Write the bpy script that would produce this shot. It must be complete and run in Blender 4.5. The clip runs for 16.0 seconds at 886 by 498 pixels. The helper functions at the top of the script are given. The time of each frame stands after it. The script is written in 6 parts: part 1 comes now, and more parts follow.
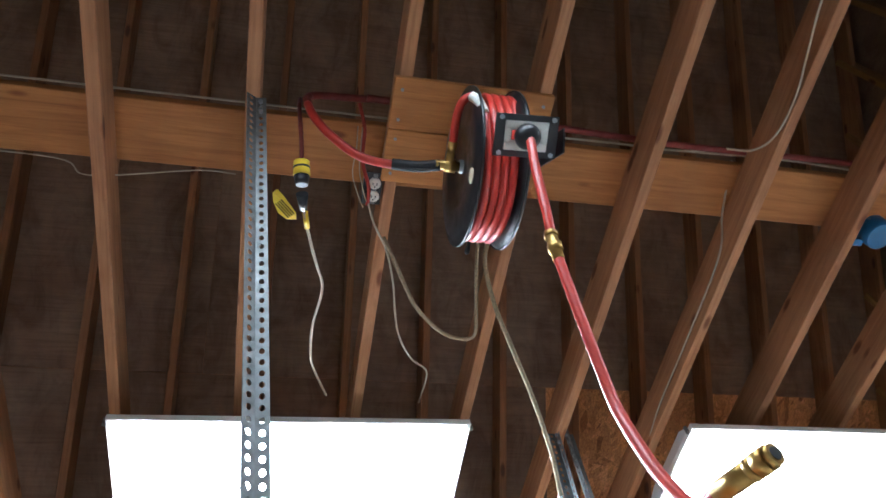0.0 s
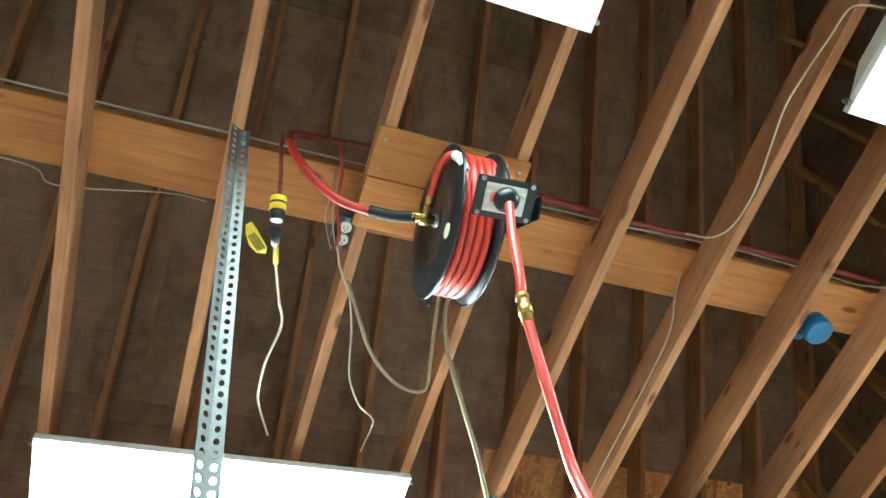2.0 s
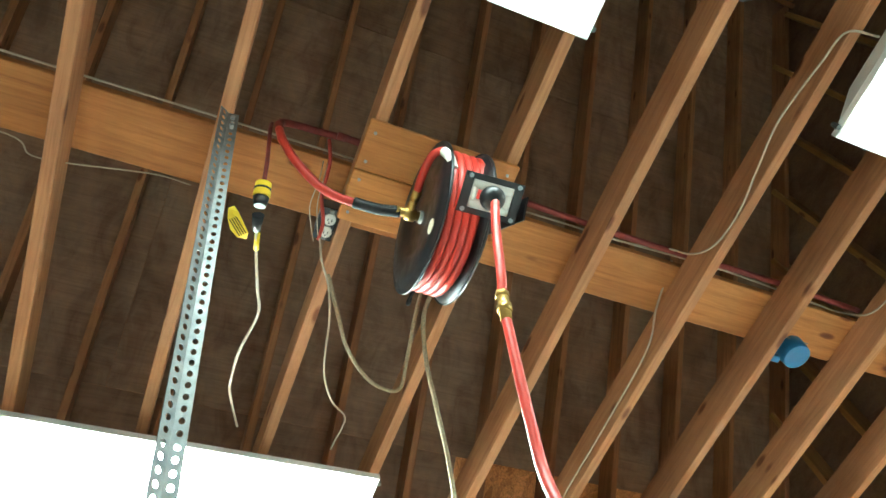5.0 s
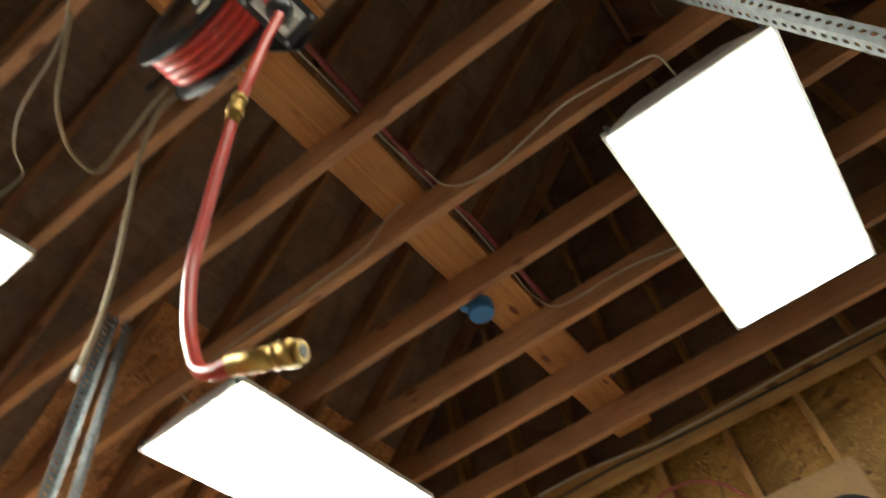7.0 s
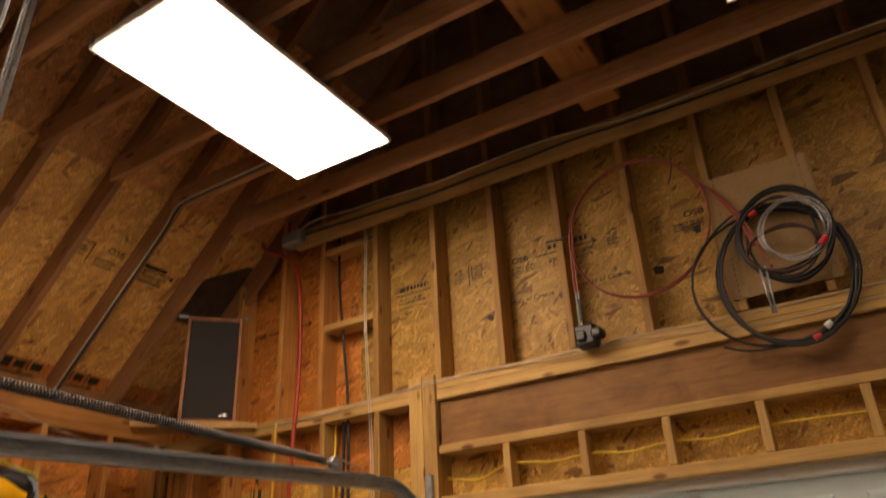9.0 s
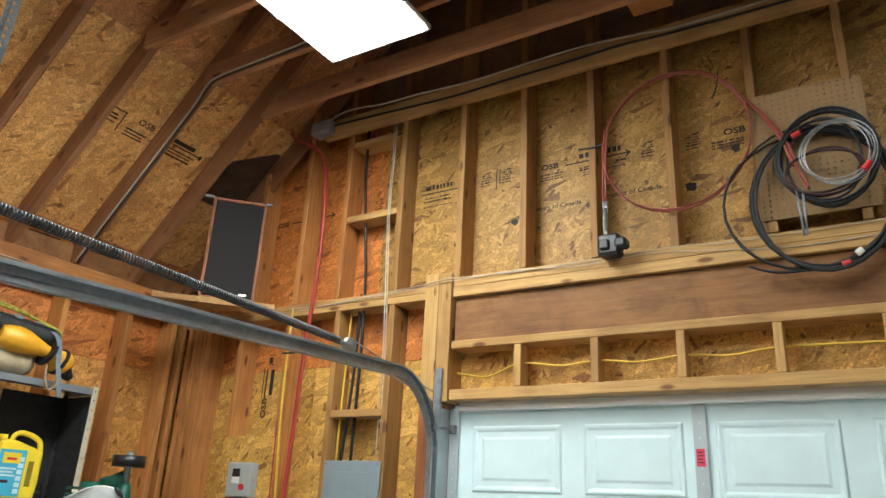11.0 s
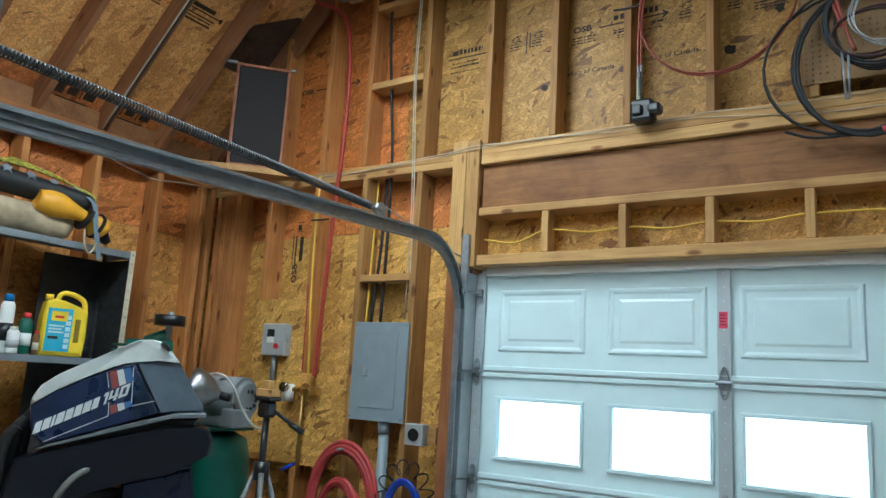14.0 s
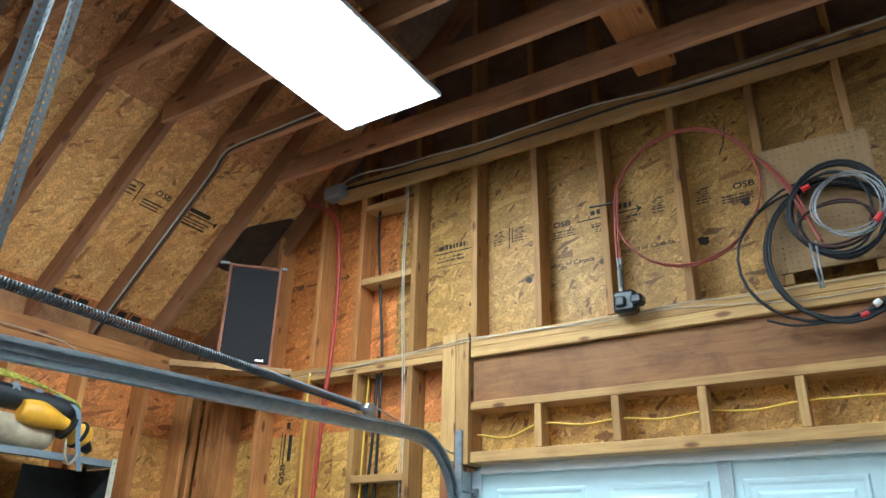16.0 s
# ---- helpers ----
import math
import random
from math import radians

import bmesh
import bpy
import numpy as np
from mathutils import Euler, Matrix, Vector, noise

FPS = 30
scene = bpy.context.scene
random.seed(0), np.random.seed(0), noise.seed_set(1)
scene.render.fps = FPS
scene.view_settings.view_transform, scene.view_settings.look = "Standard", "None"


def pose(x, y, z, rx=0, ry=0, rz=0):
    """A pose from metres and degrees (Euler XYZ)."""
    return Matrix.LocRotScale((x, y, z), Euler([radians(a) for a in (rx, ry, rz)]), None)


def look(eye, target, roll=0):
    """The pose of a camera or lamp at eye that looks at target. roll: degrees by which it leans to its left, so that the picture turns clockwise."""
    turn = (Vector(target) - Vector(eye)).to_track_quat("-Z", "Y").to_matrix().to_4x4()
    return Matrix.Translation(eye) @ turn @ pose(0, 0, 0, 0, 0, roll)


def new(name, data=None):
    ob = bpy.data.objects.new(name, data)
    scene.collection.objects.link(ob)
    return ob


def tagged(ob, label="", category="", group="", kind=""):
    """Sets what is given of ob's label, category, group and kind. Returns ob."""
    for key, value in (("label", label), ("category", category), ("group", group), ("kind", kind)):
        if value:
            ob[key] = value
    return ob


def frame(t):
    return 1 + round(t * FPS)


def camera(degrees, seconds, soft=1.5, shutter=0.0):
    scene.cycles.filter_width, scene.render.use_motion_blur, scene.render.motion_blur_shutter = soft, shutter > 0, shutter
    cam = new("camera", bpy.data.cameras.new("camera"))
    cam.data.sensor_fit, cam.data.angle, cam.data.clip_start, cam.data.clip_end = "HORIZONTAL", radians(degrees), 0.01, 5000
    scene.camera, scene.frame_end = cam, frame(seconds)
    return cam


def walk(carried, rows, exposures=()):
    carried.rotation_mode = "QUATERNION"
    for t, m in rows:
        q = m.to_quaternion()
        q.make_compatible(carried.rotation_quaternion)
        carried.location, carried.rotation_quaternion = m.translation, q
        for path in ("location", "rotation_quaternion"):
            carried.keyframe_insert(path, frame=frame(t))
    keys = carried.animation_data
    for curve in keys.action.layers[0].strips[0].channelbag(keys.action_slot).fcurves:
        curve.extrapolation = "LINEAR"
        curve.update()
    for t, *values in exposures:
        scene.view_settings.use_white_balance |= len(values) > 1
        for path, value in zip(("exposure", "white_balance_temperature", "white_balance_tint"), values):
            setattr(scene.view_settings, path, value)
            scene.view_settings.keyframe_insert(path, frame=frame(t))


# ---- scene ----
cam = camera(62.4, 16.0, shutter=0.5)
PATH = [
    (0, (2.132, -3.599, 1.931), (1.148, -3.188, 3.623), -15.0),
    (0.5, (2.142, -3.656, 1.928), (1.219, -3.209, 3.645), -15.1),
    (1, (2.142, -3.675, 1.923), (1.318, -3.194, 3.681), -18.3),
    (1.5, (2.134, -3.69, 1.918), (1.311, -3.199, 3.673), -16.7),
    (2, (2.13, -3.663, 1.919), (1.303, -3.13, 3.66), -17.3),
    (2.5, (2.119, -3.654, 1.913), (1.289, -3.13, 3.655), -16.2),
    (3, (2.108, -3.65, 1.913), (1.288, -3.129, 3.661), -15.5),
    (3.5, (2.127, -3.639, 1.914), (1.31, -3.117, 3.663), -15.8),
    (5.8, (2.045, -3.645, 1.905), (1.294, -3.023, 3.65), -13.4),
    (6, (2.03, -3.64, 1.897), (1.29, -2.977, 3.631), -11.8),
    (6.5, (2.008, -3.582, 1.886), (1.383, -2.64, 3.536), -12.9),
    (7, (2.02, -3.499, 1.872), (1.445, -2.343, 3.399), -13.1),
    (7.5, (2.021, -3.424, 1.858), (1.47, -2.093, 3.247), -11.5),
    (8, (2.021, -3.384, 1.823), (1.389, -1.955, 3.07), -10.9),
    (8.5, (2.063, -3.309, 1.796), (1.297, -1.812, 2.878), -7.0),
    (9, (2.034, -3.267, 1.748), (1.126, -1.718, 2.63), -3.1),
    (9.5, (1.992, -3.247, 1.674), (1.023, -1.649, 2.386), 1.6),
    (9.7, (1.956, -3.207, 1.625), (0.968, -1.599, 2.287), 2.4),
    (12, (1.999, -3.223, 1.641), (0.992, -1.649, 2.355), 3.1),
    (12.5, (1.992, -3.232, 1.642), (0.985, -1.659, 2.356), 3.2),
    (13, (2.0, -3.219, 1.653), (0.959, -1.644, 2.314), 3.0),
    (13.5, (1.964, -3.228, 1.616), (0.884, -1.609, 2.076), 3.7),
    (14, (1.938, -3.239, 1.584), (0.861, -1.592, 1.945), 3.4),
    (14.5, (1.961, -3.217, 1.598), (0.9, -1.593, 2.082), 2.7),
    (15, (1.977, -3.218, 1.639), (0.91, -1.654, 2.283), 2.1),
    (15.5, (1.961, -3.269, 1.679), (0.94, -1.725, 2.437), 2.0),
    (16, (1.969, -3.276, 1.676), (0.973, -1.745, 2.491), 1.4),
]
EXPOSURES = [(0, 1.45, 4900, 8), (0.6, 1.95, 4850, 3), (1.5, 2.55, 4900, -10), (3.5, 2.6, 5100, -16), (6.0, 2.15, 5550, -11), (6.6, 1.5, 6000, -4), (7.2, 0.8, 6400, 5), (8.0, -0.25, 6900, 12), (8.5, -0.55, 7500, 20), (9.0, -0.2, 8900, 28), (9.5, 0.25, 8900, 25), (9.7, 0.4, 8400, 21), (12.0, 0.8, 5200, 2), (13.0, 0.7, 5050, 1), (14.0, 0.36, 4980, 0), (14.6, 0.48, 5000, 0), (15.4, 0.8, 4800, -1), (16.0, 0.87, 4750, -1)]
walk(cam, [(t, look(eye, target, roll)) for t, eye, target, roll in PATH], EXPOSURES)

# ---- world and daylight ----
world = bpy.data.worlds.new("sky")
scene.world = world
world.use_nodes = True
wn = world.node_tree.nodes
sky = wn.new("ShaderNodeTexSky")
sky.sky_type, sky.sun_disc = "NISHITA", False
sky.sun_elevation, sky.sun_rotation = radians(35), radians(60)
world.node_tree.links.new(sky.outputs[0], wn["Background"].inputs[0])
wn["Background"].inputs[1].default_value = 0.15
sun_data = bpy.data.lights.new("sun", "SUN")
sun_data.energy, sun_data.angle, sun_data.color = 2.0, radians(0.5), (1, 0.95, 0.88)
sun = new("sun", sun_data)
sun.matrix_world = look((6, -8, 12), (0, 4, 0))


# ---- materials ----
def mat(name, base=(0.8, 0.8, 0.8), rough=0.6, metal=0.0):
    m = bpy.data.materials.new(name)
    m.use_nodes = True
    b = m.node_tree.nodes["Principled BSDF"]
    b.inputs["Base Color"].default_value = (*base, 1)
    b.inputs["Roughness"].default_value = rough
    b.inputs["Metallic"].default_value = metal
    return m


def link(m, a, b):
    m.node_tree.links.new(a, b)


def node(m, kind, **sets):
    n = m.node_tree.nodes.new(kind)
    for k, v in sets.items():
        n.inputs[k.replace("_", " ")].default_value = v
    return n


def coords(m, scale=(1, 1, 1), own=True):
    """Object coordinates, shifted by a random amount for each object when own is set."""
    tc = node(m, "ShaderNodeTexCoord")
    mp = node(m, "ShaderNodeMapping")
    mp.inputs["Scale"].default_value = scale
    link(m, tc.outputs["Object"], mp.inputs["Vector"])
    if own:
        oi = node(m, "ShaderNodeObjectInfo")
        mul = node(m, "ShaderNodeMath")
        mul.operation = "MULTIPLY"
        mul.inputs[1].default_value = 37.0
        link(m, oi.outputs["Random"], mul.inputs[0])
        link(m, mul.outputs[0], mp.inputs["Location"])
    return mp.outputs["Vector"]


def ramp(m, fac, stops):
    r = node(m, "ShaderNodeValToRGB")
    while len(r.color_ramp.elements) < len(stops):
        r.color_ramp.elements.new(0.5)
    for e, (p, c) in zip(r.color_ramp.elements, stops):
        e.position, e.color = p, (*c, 1)
    link(m, fac, r.inputs[0])
    return r.outputs[0]


def mix(m, a, b, fac, blend="MIX"):
    n = m.node_tree.nodes.new("ShaderNodeMix")
    n.data_type, n.blend_type = "RGBA", blend
    for v, k in ((fac, 0), (a, 6), (b, 7)):
        if isinstance(v, (int, float)):
            n.inputs[k].default_value = v
        elif isinstance(v, tuple):
            n.inputs[k].default_value = (*v, 1)
        else:
            link(m, v, n.inputs[k])
    return n.outputs[2]


def bump(m, height, strength=0.3, dist=0.002):
    b = node(m, "ShaderNodeBump")
    b.inputs["Strength"].default_value, b.inputs["Distance"].default_value = strength, dist
    link(m, height, b.inputs["Height"])
    link(m, b.outputs[0], m.node_tree.nodes["Principled BSDF"].inputs["Normal"])


def paint(m, colour):
    link(m, colour, m.node_tree.nodes["Principled BSDF"].inputs["Base Color"])


def noise_tex(m, vec, scale, detail=4, rough=0.55, dist=0.0):
    n = node(m, "ShaderNodeTexNoise")
    n.inputs["Scale"].default_value, n.inputs["Detail"].default_value = scale, detail
    n.inputs["Roughness"].default_value, n.inputs["Distortion"].default_value = rough, dist
    link(m, vec, n.inputs["Vector"])
    return n.outputs["Fac"]


def wood(name, light, dark, axis=0, knots=True):
    """Sawn softwood framing with grain along the given axis."""
    m = mat(name, light, 0.7)
    sc = [22.0, 22.0, 22.0]
    sc[axis] = 1.2
    v = coords(m, tuple(sc))
    grain = noise_tex(m, v, 1.6, 7, 0.72, 0.9)
    c = ramp(m, grain, [(0.3, dark), (0.45, tuple((a * 0.55 + b * 0.45) for a, b in zip(light, dark))), (0.58, light), (0.72, tuple(q * 1.1 for q in light))])
    sf = [70.0, 70.0, 70.0]
    sf[axis] = 2.5
    fine = noise_tex(m, coords(m, tuple(sf)), 1.4, 4, 0.7)
    c = mix(m, c, ramp(m, fine, [(0.36, (0.66, 0.55, 0.44)), (0.48, (1, 1, 1))]), 0.4, "MULTIPLY")
    v2 = coords(m, (1, 1, 1))
    big = noise_tex(m, v2, 2.3, 3)
    c = mix(m, c, ramp(m, big, [(0.32, (0.68, 0.58, 0.5)), (0.5, (0.97, 0.93, 0.9)), (0.68, (1.08, 1.06, 1.02))]), 0.85, "MULTIPLY")
    oi = node(m, "ShaderNodeObjectInfo")
    c = mix(m, c, ramp(m, oi.outputs["Random"], [(0, (0.72, 0.66, 0.6)), (0.5, (0.95, 0.92, 0.9)), (1, (1.0, 1.0, 1.0))]), 0.9, "MULTIPLY")
    if not knots:
        st_ = noise_tex(m, coords(m, (1.6, 3.2, 3.2)), 2.2, 6, 0.7, 0.8)
        c = mix(m, c, ramp(m, st_, [(0.36, (0.7, 0.6, 0.52)), (0.5, (1, 1, 1)), (0.66, (1.25, 1.2, 1.1))]), 0.8, "MULTIPLY")
    if knots:
        sk = [9.0, 9.0, 9.0]
        sk[axis] = 3.2
        vo = node(m, "ShaderNodeTexVoronoi")
        vo.inputs["Scale"].default_value = 1.15
        link(m, coords(m, tuple(sk)), vo.inputs["Vector"])
        c = mix(m, c, ramp(m, vo.outputs["Distance"], [(0.0, (0.16, 0.07, 0.03)), (0.1, (0.3, 0.15, 0.08)), (0.17, (1, 1, 1))]), 0.85, "MULTIPLY")
    paint(m, c)
    bump(m, grain, 0.25, 0.0015)
    return m


def osb(name, light, dark, plane="xz"):
    """Oriented strand board: overlapping long flakes in several tones, in the sheet's own plane."""
    m = mat(name, light, 0.6)
    sep = node(m, "ShaderNodeSeparateXYZ")
    link(m, coords(m), sep.inputs[0])
    comb = node(m, "ShaderNodeCombineXYZ")
    for k, ch in enumerate(plane):
        link(m, sep.outputs["xyz".index(ch)], comb.inputs[k])
    v = comb.outputs[0]
    warp = node(m, "ShaderNodeTexNoise")
    warp.inputs["Scale"].default_value, warp.inputs["Detail"].default_value = 14.0, 3
    link(m, v, warp.inputs["Vector"])
    vw = mix(m, v, warp.outputs["Color"], 0.005)
    fl = []
    for rot, sc in ((0.3, (17, 60, 1)), (1.25, (13, 44, 1)), (2.2, (21, 70, 1)), (2.9, (11, 34, 1))):
        mp = node(m, "ShaderNodeMapping")
        mp.inputs["Rotation"].default_value = (0, 0, rot)
        link(m, vw, mp.inputs["Vector"])
        mq = node(m, "ShaderNodeMapping")
        mq.inputs["Scale"].default_value = sc
        link(m, mp.outputs[0], mq.inputs["Vector"])
        vo = node(m, "ShaderNodeTexVoronoi")
        vo.voronoi_dimensions = "2D"
        vo.inputs["Scale"].default_value = 1.0
        link(m, mq.outputs[0], vo.inputs["Vector"])
        sc2 = node(m, "ShaderNodeSeparateColor")
        link(m, vo.outputs["Color"], sc2.inputs[0])
        fl.append(sc2.outputs)
    mid = tuple((p + q) / 2 for p, q in zip(light, dark))
    hi = tuple(min(1, x * 1.22) for x in light)
    soft = tuple(p * 0.72 + q * 0.28 for p, q in zip(light, dark))
    tones = [(0.0, tuple(q * 0.75 for q in dark)), (0.045, dark), (0.075, mid), (0.12, soft), (0.5, light), (0.78, hi), (0.9, tuple(min(1, q * k) for q, k in zip(light, (1.28, 1.3, 1.5)))), (1.0, tuple(min(1, q * k) for q, k in zip(light, (1.38, 1.42, 1.75))))]
    c = ramp(m, fl[0][0], tones)
    for k in (1, 2, 3):
        c = mix(m, c, ramp(m, fl[k][0], tones), ramp(m, fl[k][1], [(0.5, (0, 0, 0)), (0.56, (1, 1, 1))]))
    fine = noise_tex(m, vw, 120, 4, 0.75)
    c = mix(m, c, ramp(m, fine, [(0.34, (0.5, 0.42, 0.34)), (0.52, (1, 1, 1))]), 0.75, "MULTIPLY")
    for rot, sc in ((0.3, (17, 60, 1)), (2.2, (21, 70, 1))):      # dark lines where flakes overlap
        mp = node(m, "ShaderNodeMapping")
        mp.inputs["Rotation"].default_value = (0, 0, rot)
        link(m, vw, mp.inputs["Vector"])
        mq = node(m, "ShaderNodeMapping")
        mq.inputs["Scale"].default_value = sc
        link(m, mp.outputs[0], mq.inputs["Vector"])
        ve = node(m, "ShaderNodeTexVoronoi")
        ve.voronoi_dimensions, ve.feature = "2D", "DISTANCE_TO_EDGE"
        ve.inputs["Scale"].default_value = 1.0
        link(m, mq.outputs[0], ve.inputs["Vector"])
        c = mix(m, c, ramp(m, ve.outputs["Distance"], [(0.0, (0.5, 0.4, 0.3)), (0.09, (1, 1, 1))]), 0.55, "MULTIPLY")
    big = noise_tex(m, v, 1.7, 4)
    c = mix(m, c, ramp(m, big, [(0.3, (0.74, 0.66, 0.58)), (0.55, (1, 1, 1))]), 0.6, "MULTIPLY")
    spot = noise_tex(m, v, 9.0, 2)
    c = mix(m, c, ramp(m, spot, [(0.27, (0.28, 0.19, 0.13)), (0.33, (1, 1, 1))]), 0.8, "MULTIPLY")
    paint(m, c)
    bump(m, fl[1][2], 0.3, 0.001)
    return m


def mottled(name, base, rough=0.5, metal=0.0, vary=0.25, scale=14, depth=0.05):
    """Paint, plastic or metal with faint dirt and uneven gloss."""
    m = mat(name, base, rough, metal)
    v = coords(m)
    n = noise_tex(m, v, scale, 5, 0.6)
    lo = tuple(c * (1 - vary) for c in base)
    paint(m, ramp(m, n, [(0.3, lo), (0.65, base)]))
    r = ramp(m, noise_tex(m, v, scale * 2.3, 3), [(0.3, (rough * 0.8,) * 3), (0.7, (min(1, rough * 1.25),) * 3)])
    link(m, r, m.node_tree.nodes["Principled BSDF"].inputs["Roughness"])
    if depth:
        bump(m, n, depth, 0.001)
    return m


WOODS = {}
FIR_L, FIR_D = (0.585, 0.275, 0.074), (0.385, 0.160, 0.040)
for ax in (0, 1, 2):
    WOODS[ax] = wood("fir_" + "xyz"[ax], FIR_L, FIR_D, ax)
PALE = {ax: wood("pale_pine_" + "xyz"[ax], (0.57, 0.365, 0.13), (0.42, 0.24, 0.08), ax) for ax in (0, 2)}
# roof and gable boards above the joists: their shade is put into the colour
DECK_SHADED = wood("shaded_board", (0.26, 0.17, 0.115), (0.20, 0.125, 0.08), 1, knots=False)
JOIST = wood("joist_fir", (0.48, 0.25, 0.115), (0.32, 0.155, 0.07), 0)
STUD = wood("stud_fir", (0.40, 0.225, 0.066), (0.26, 0.135, 0.038), 2)
RAFTER = wood("rafter_fir", (0.35, 0.17, 0.072), (0.22, 0.10, 0.041), 0)
LVL = wood("header_beam_wood", (0.320, 0.160, 0.053), (0.230, 0.107, 0.034), 0, knots=False)
OSB_PALE = osb("strand_board_pale", (0.640, 0.375, 0.080), (0.320, 0.148, 0.029))
OSB_PALE_SIDE = osb("strand_board_pale_side", (0.63, 0.320, 0.070), (0.37, 0.160, 0.032), "yz")
OSB_RED = osb("strand_board_reddish", (0.600, 0.215, 0.042), (0.360, 0.110, 0.020))
OSB_RED_SIDE = osb("strand_board_reddish_side", (0.600, 0.215, 0.042), (0.360, 0.110, 0.020), "yz")
OSB_ROOF = osb("strand_board_roof", (0.86, 0.455, 0.135), (0.54, 0.24, 0.068), "xy")
# upper wall sheets, darkened to stand in for weaker lamp light up there
OSB_GABLE = osb("strand_board_upper_dimmed", (0.445, 0.252, 0.053), (0.225, 0.105, 0.021))
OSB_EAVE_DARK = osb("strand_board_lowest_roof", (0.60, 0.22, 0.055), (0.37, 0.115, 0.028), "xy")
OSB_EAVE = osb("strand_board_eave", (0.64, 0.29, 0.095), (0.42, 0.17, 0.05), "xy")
CONCRETE = mottled("concrete", (0.5, 0.48, 0.45), 0.85, vary=0.3, scale=5, depth=0.3)
BOUNCE_PAINT = mottled("pale_bounce_paint", (0.72, 0.68, 0.6), 0.9, vary=0.1, scale=3)
WHITE_METAL = mottled("white_enamel", (0.78, 0.78, 0.76), 0.35, vary=0.06)
STILE = mottled("pale_galvanised_paint", (0.5, 0.55, 0.58), 0.45, 0.25, vary=0.12, scale=15)
DOOR_WHITE = mottled("door_white_paint", (0.69, 0.84, 0.87), 0.4, vary=0.07, scale=6)
GALV = mottled("galvanised_steel", (0.25, 0.26, 0.26), 0.52, 0.8, vary=0.3, scale=30)
GREY_STEEL = mottled("dull_grey_steel", (0.4, 0.44, 0.48), 0.42, 0.7, vary=0.3, scale=20)


def glow(name, colour, strength):
    m = mat(name, colour, 0.5)
    b = m.node_tree.nodes["Principled BSDF"]
    b.inputs["Emission Color"].default_value = (*colour, 1)
    b.inputs["Emission Strength"].default_value = strength
    return m


DIFFUSER = glow("lit_prismatic_diffuser", (1.0, 0.96, 0.84), 24.0)
DIFFUSER_OLD = glow("lit_diffuser_old_tubes", (1.0, 0.96, 0.84), 5.2)


# ---- building helpers ----
def box(bm, lo, hi, bevel=0.0):
    """An upright block between two corners."""
    r = bmesh.ops.create_cube(bm, size=1.0)
    c = [(a + b) / 2 for a, b in zip(lo, hi)]
    d = [b - a for a, b in zip(lo, hi)]
    for v in r["verts"]:
        v.co = Vector([v.co[i] * d[i] + c[i] for i in range(3)])
    if bevel:
        es = list({e for v in r["verts"] for e in v.link_edges})
        bmesh.ops.bevel(bm, geom=es, offset=bevel, segments=1, affect="EDGES", clamp_overlap=True)
    return r["verts"]


def rod(bm, a, b, r, r2=None, seg=16):
    """A round bar from a to b."""
    a, b = Vector(a), Vector(b)
    m = Matrix.Translation((a + b) / 2) @ (b - a).to_track_quat("Z", "Y").to_matrix().to_4x4()
    bmesh.ops.create_cone(bm, cap_ends=True, segments=seg, radius1=r, radius2=r if r2 is None else r2, depth=(b - a).length, matrix=m)


def part(name, bm, material, parent=None, label="", smooth=False):
    me = bpy.data.meshes.new(name)
    if smooth:
        for f in bm.faces:
            f.smooth = len(f.verts) < 5
    bm.to_mesh(me)
    bm.free()
    me.materials.append(material)
    ob = new(name, me)
    if parent:
        ob.parent = parent
        ob.matrix_parent_inverse = parent.matrix_world.inverted() if parent.type != "EMPTY" else Matrix.Translation(-parent.location)
    if label:
        ob["label"] = label
    return ob


def thing(name, at, label, category, group="", kind=""):
    e = new(name)
    e.location = at
    e.empty_display_size = 0.05
    return tagged(e, label, category, group, kind)


def smooth_path(pts, n=8):
    """Points along a Catmull-Rom curve through pts."""
    p = [Vector(q) for q in pts]
    p = [p[0] * 2 - p[1]] + p + [p[-1] * 2 - p[-2]]
    out = []
    for i in range(1, len(p) - 2):
        for k in range(n):
            t = k / n
            a, b, c, d = p[i - 1:i + 3]
            out.append(0.5 * (2 * b + (c - a) * t + (2 * a - 5 * b + 4 * c - d) * t * t + (3 * b - a - 3 * c + d) * t ** 3))
    out.append(p[-2])
    return out


def tube(bm, pts, r, seg=8, n=8, raw=False):
    """A round hose or cable along a smooth curve."""
    ps = [Vector(q) for q in pts] if raw else smooth_path(pts, n)
    rings, up = [], None
    for i, q in enumerate(ps):
        d = (ps[min(i + 1, len(ps) - 1)] - ps[max(i - 1, 0)]).normalized()
        if up is None:
            up = d.orthogonal().normalized()
        up = (up - d * up.dot(d)).normalized()
        side = d.cross(up)
        rr = r(i / (len(ps) - 1)) if callable(r) else r
        rings.append([bm.verts.new(q + (up * math.cos(a) + side * math.sin(a)) * rr) for a in [2 * math.pi * k / seg for k in range(seg)]])
    for a, b in zip(rings, rings[1:]):
        for k in range(seg):
            bm.faces.new((a[k], a[(k + 1) % seg], b[(k + 1) % seg], b[k]))
    bm.faces.new(rings[0][::-1])
    bm.faces.new(rings[-1])


def cable(name, pts, r, material, parent=None, label="", n=8):
    bm = bmesh.new()
    tube(bm, pts, r, 8, n)
    return part(name, bm, material, parent, label, smooth=True)


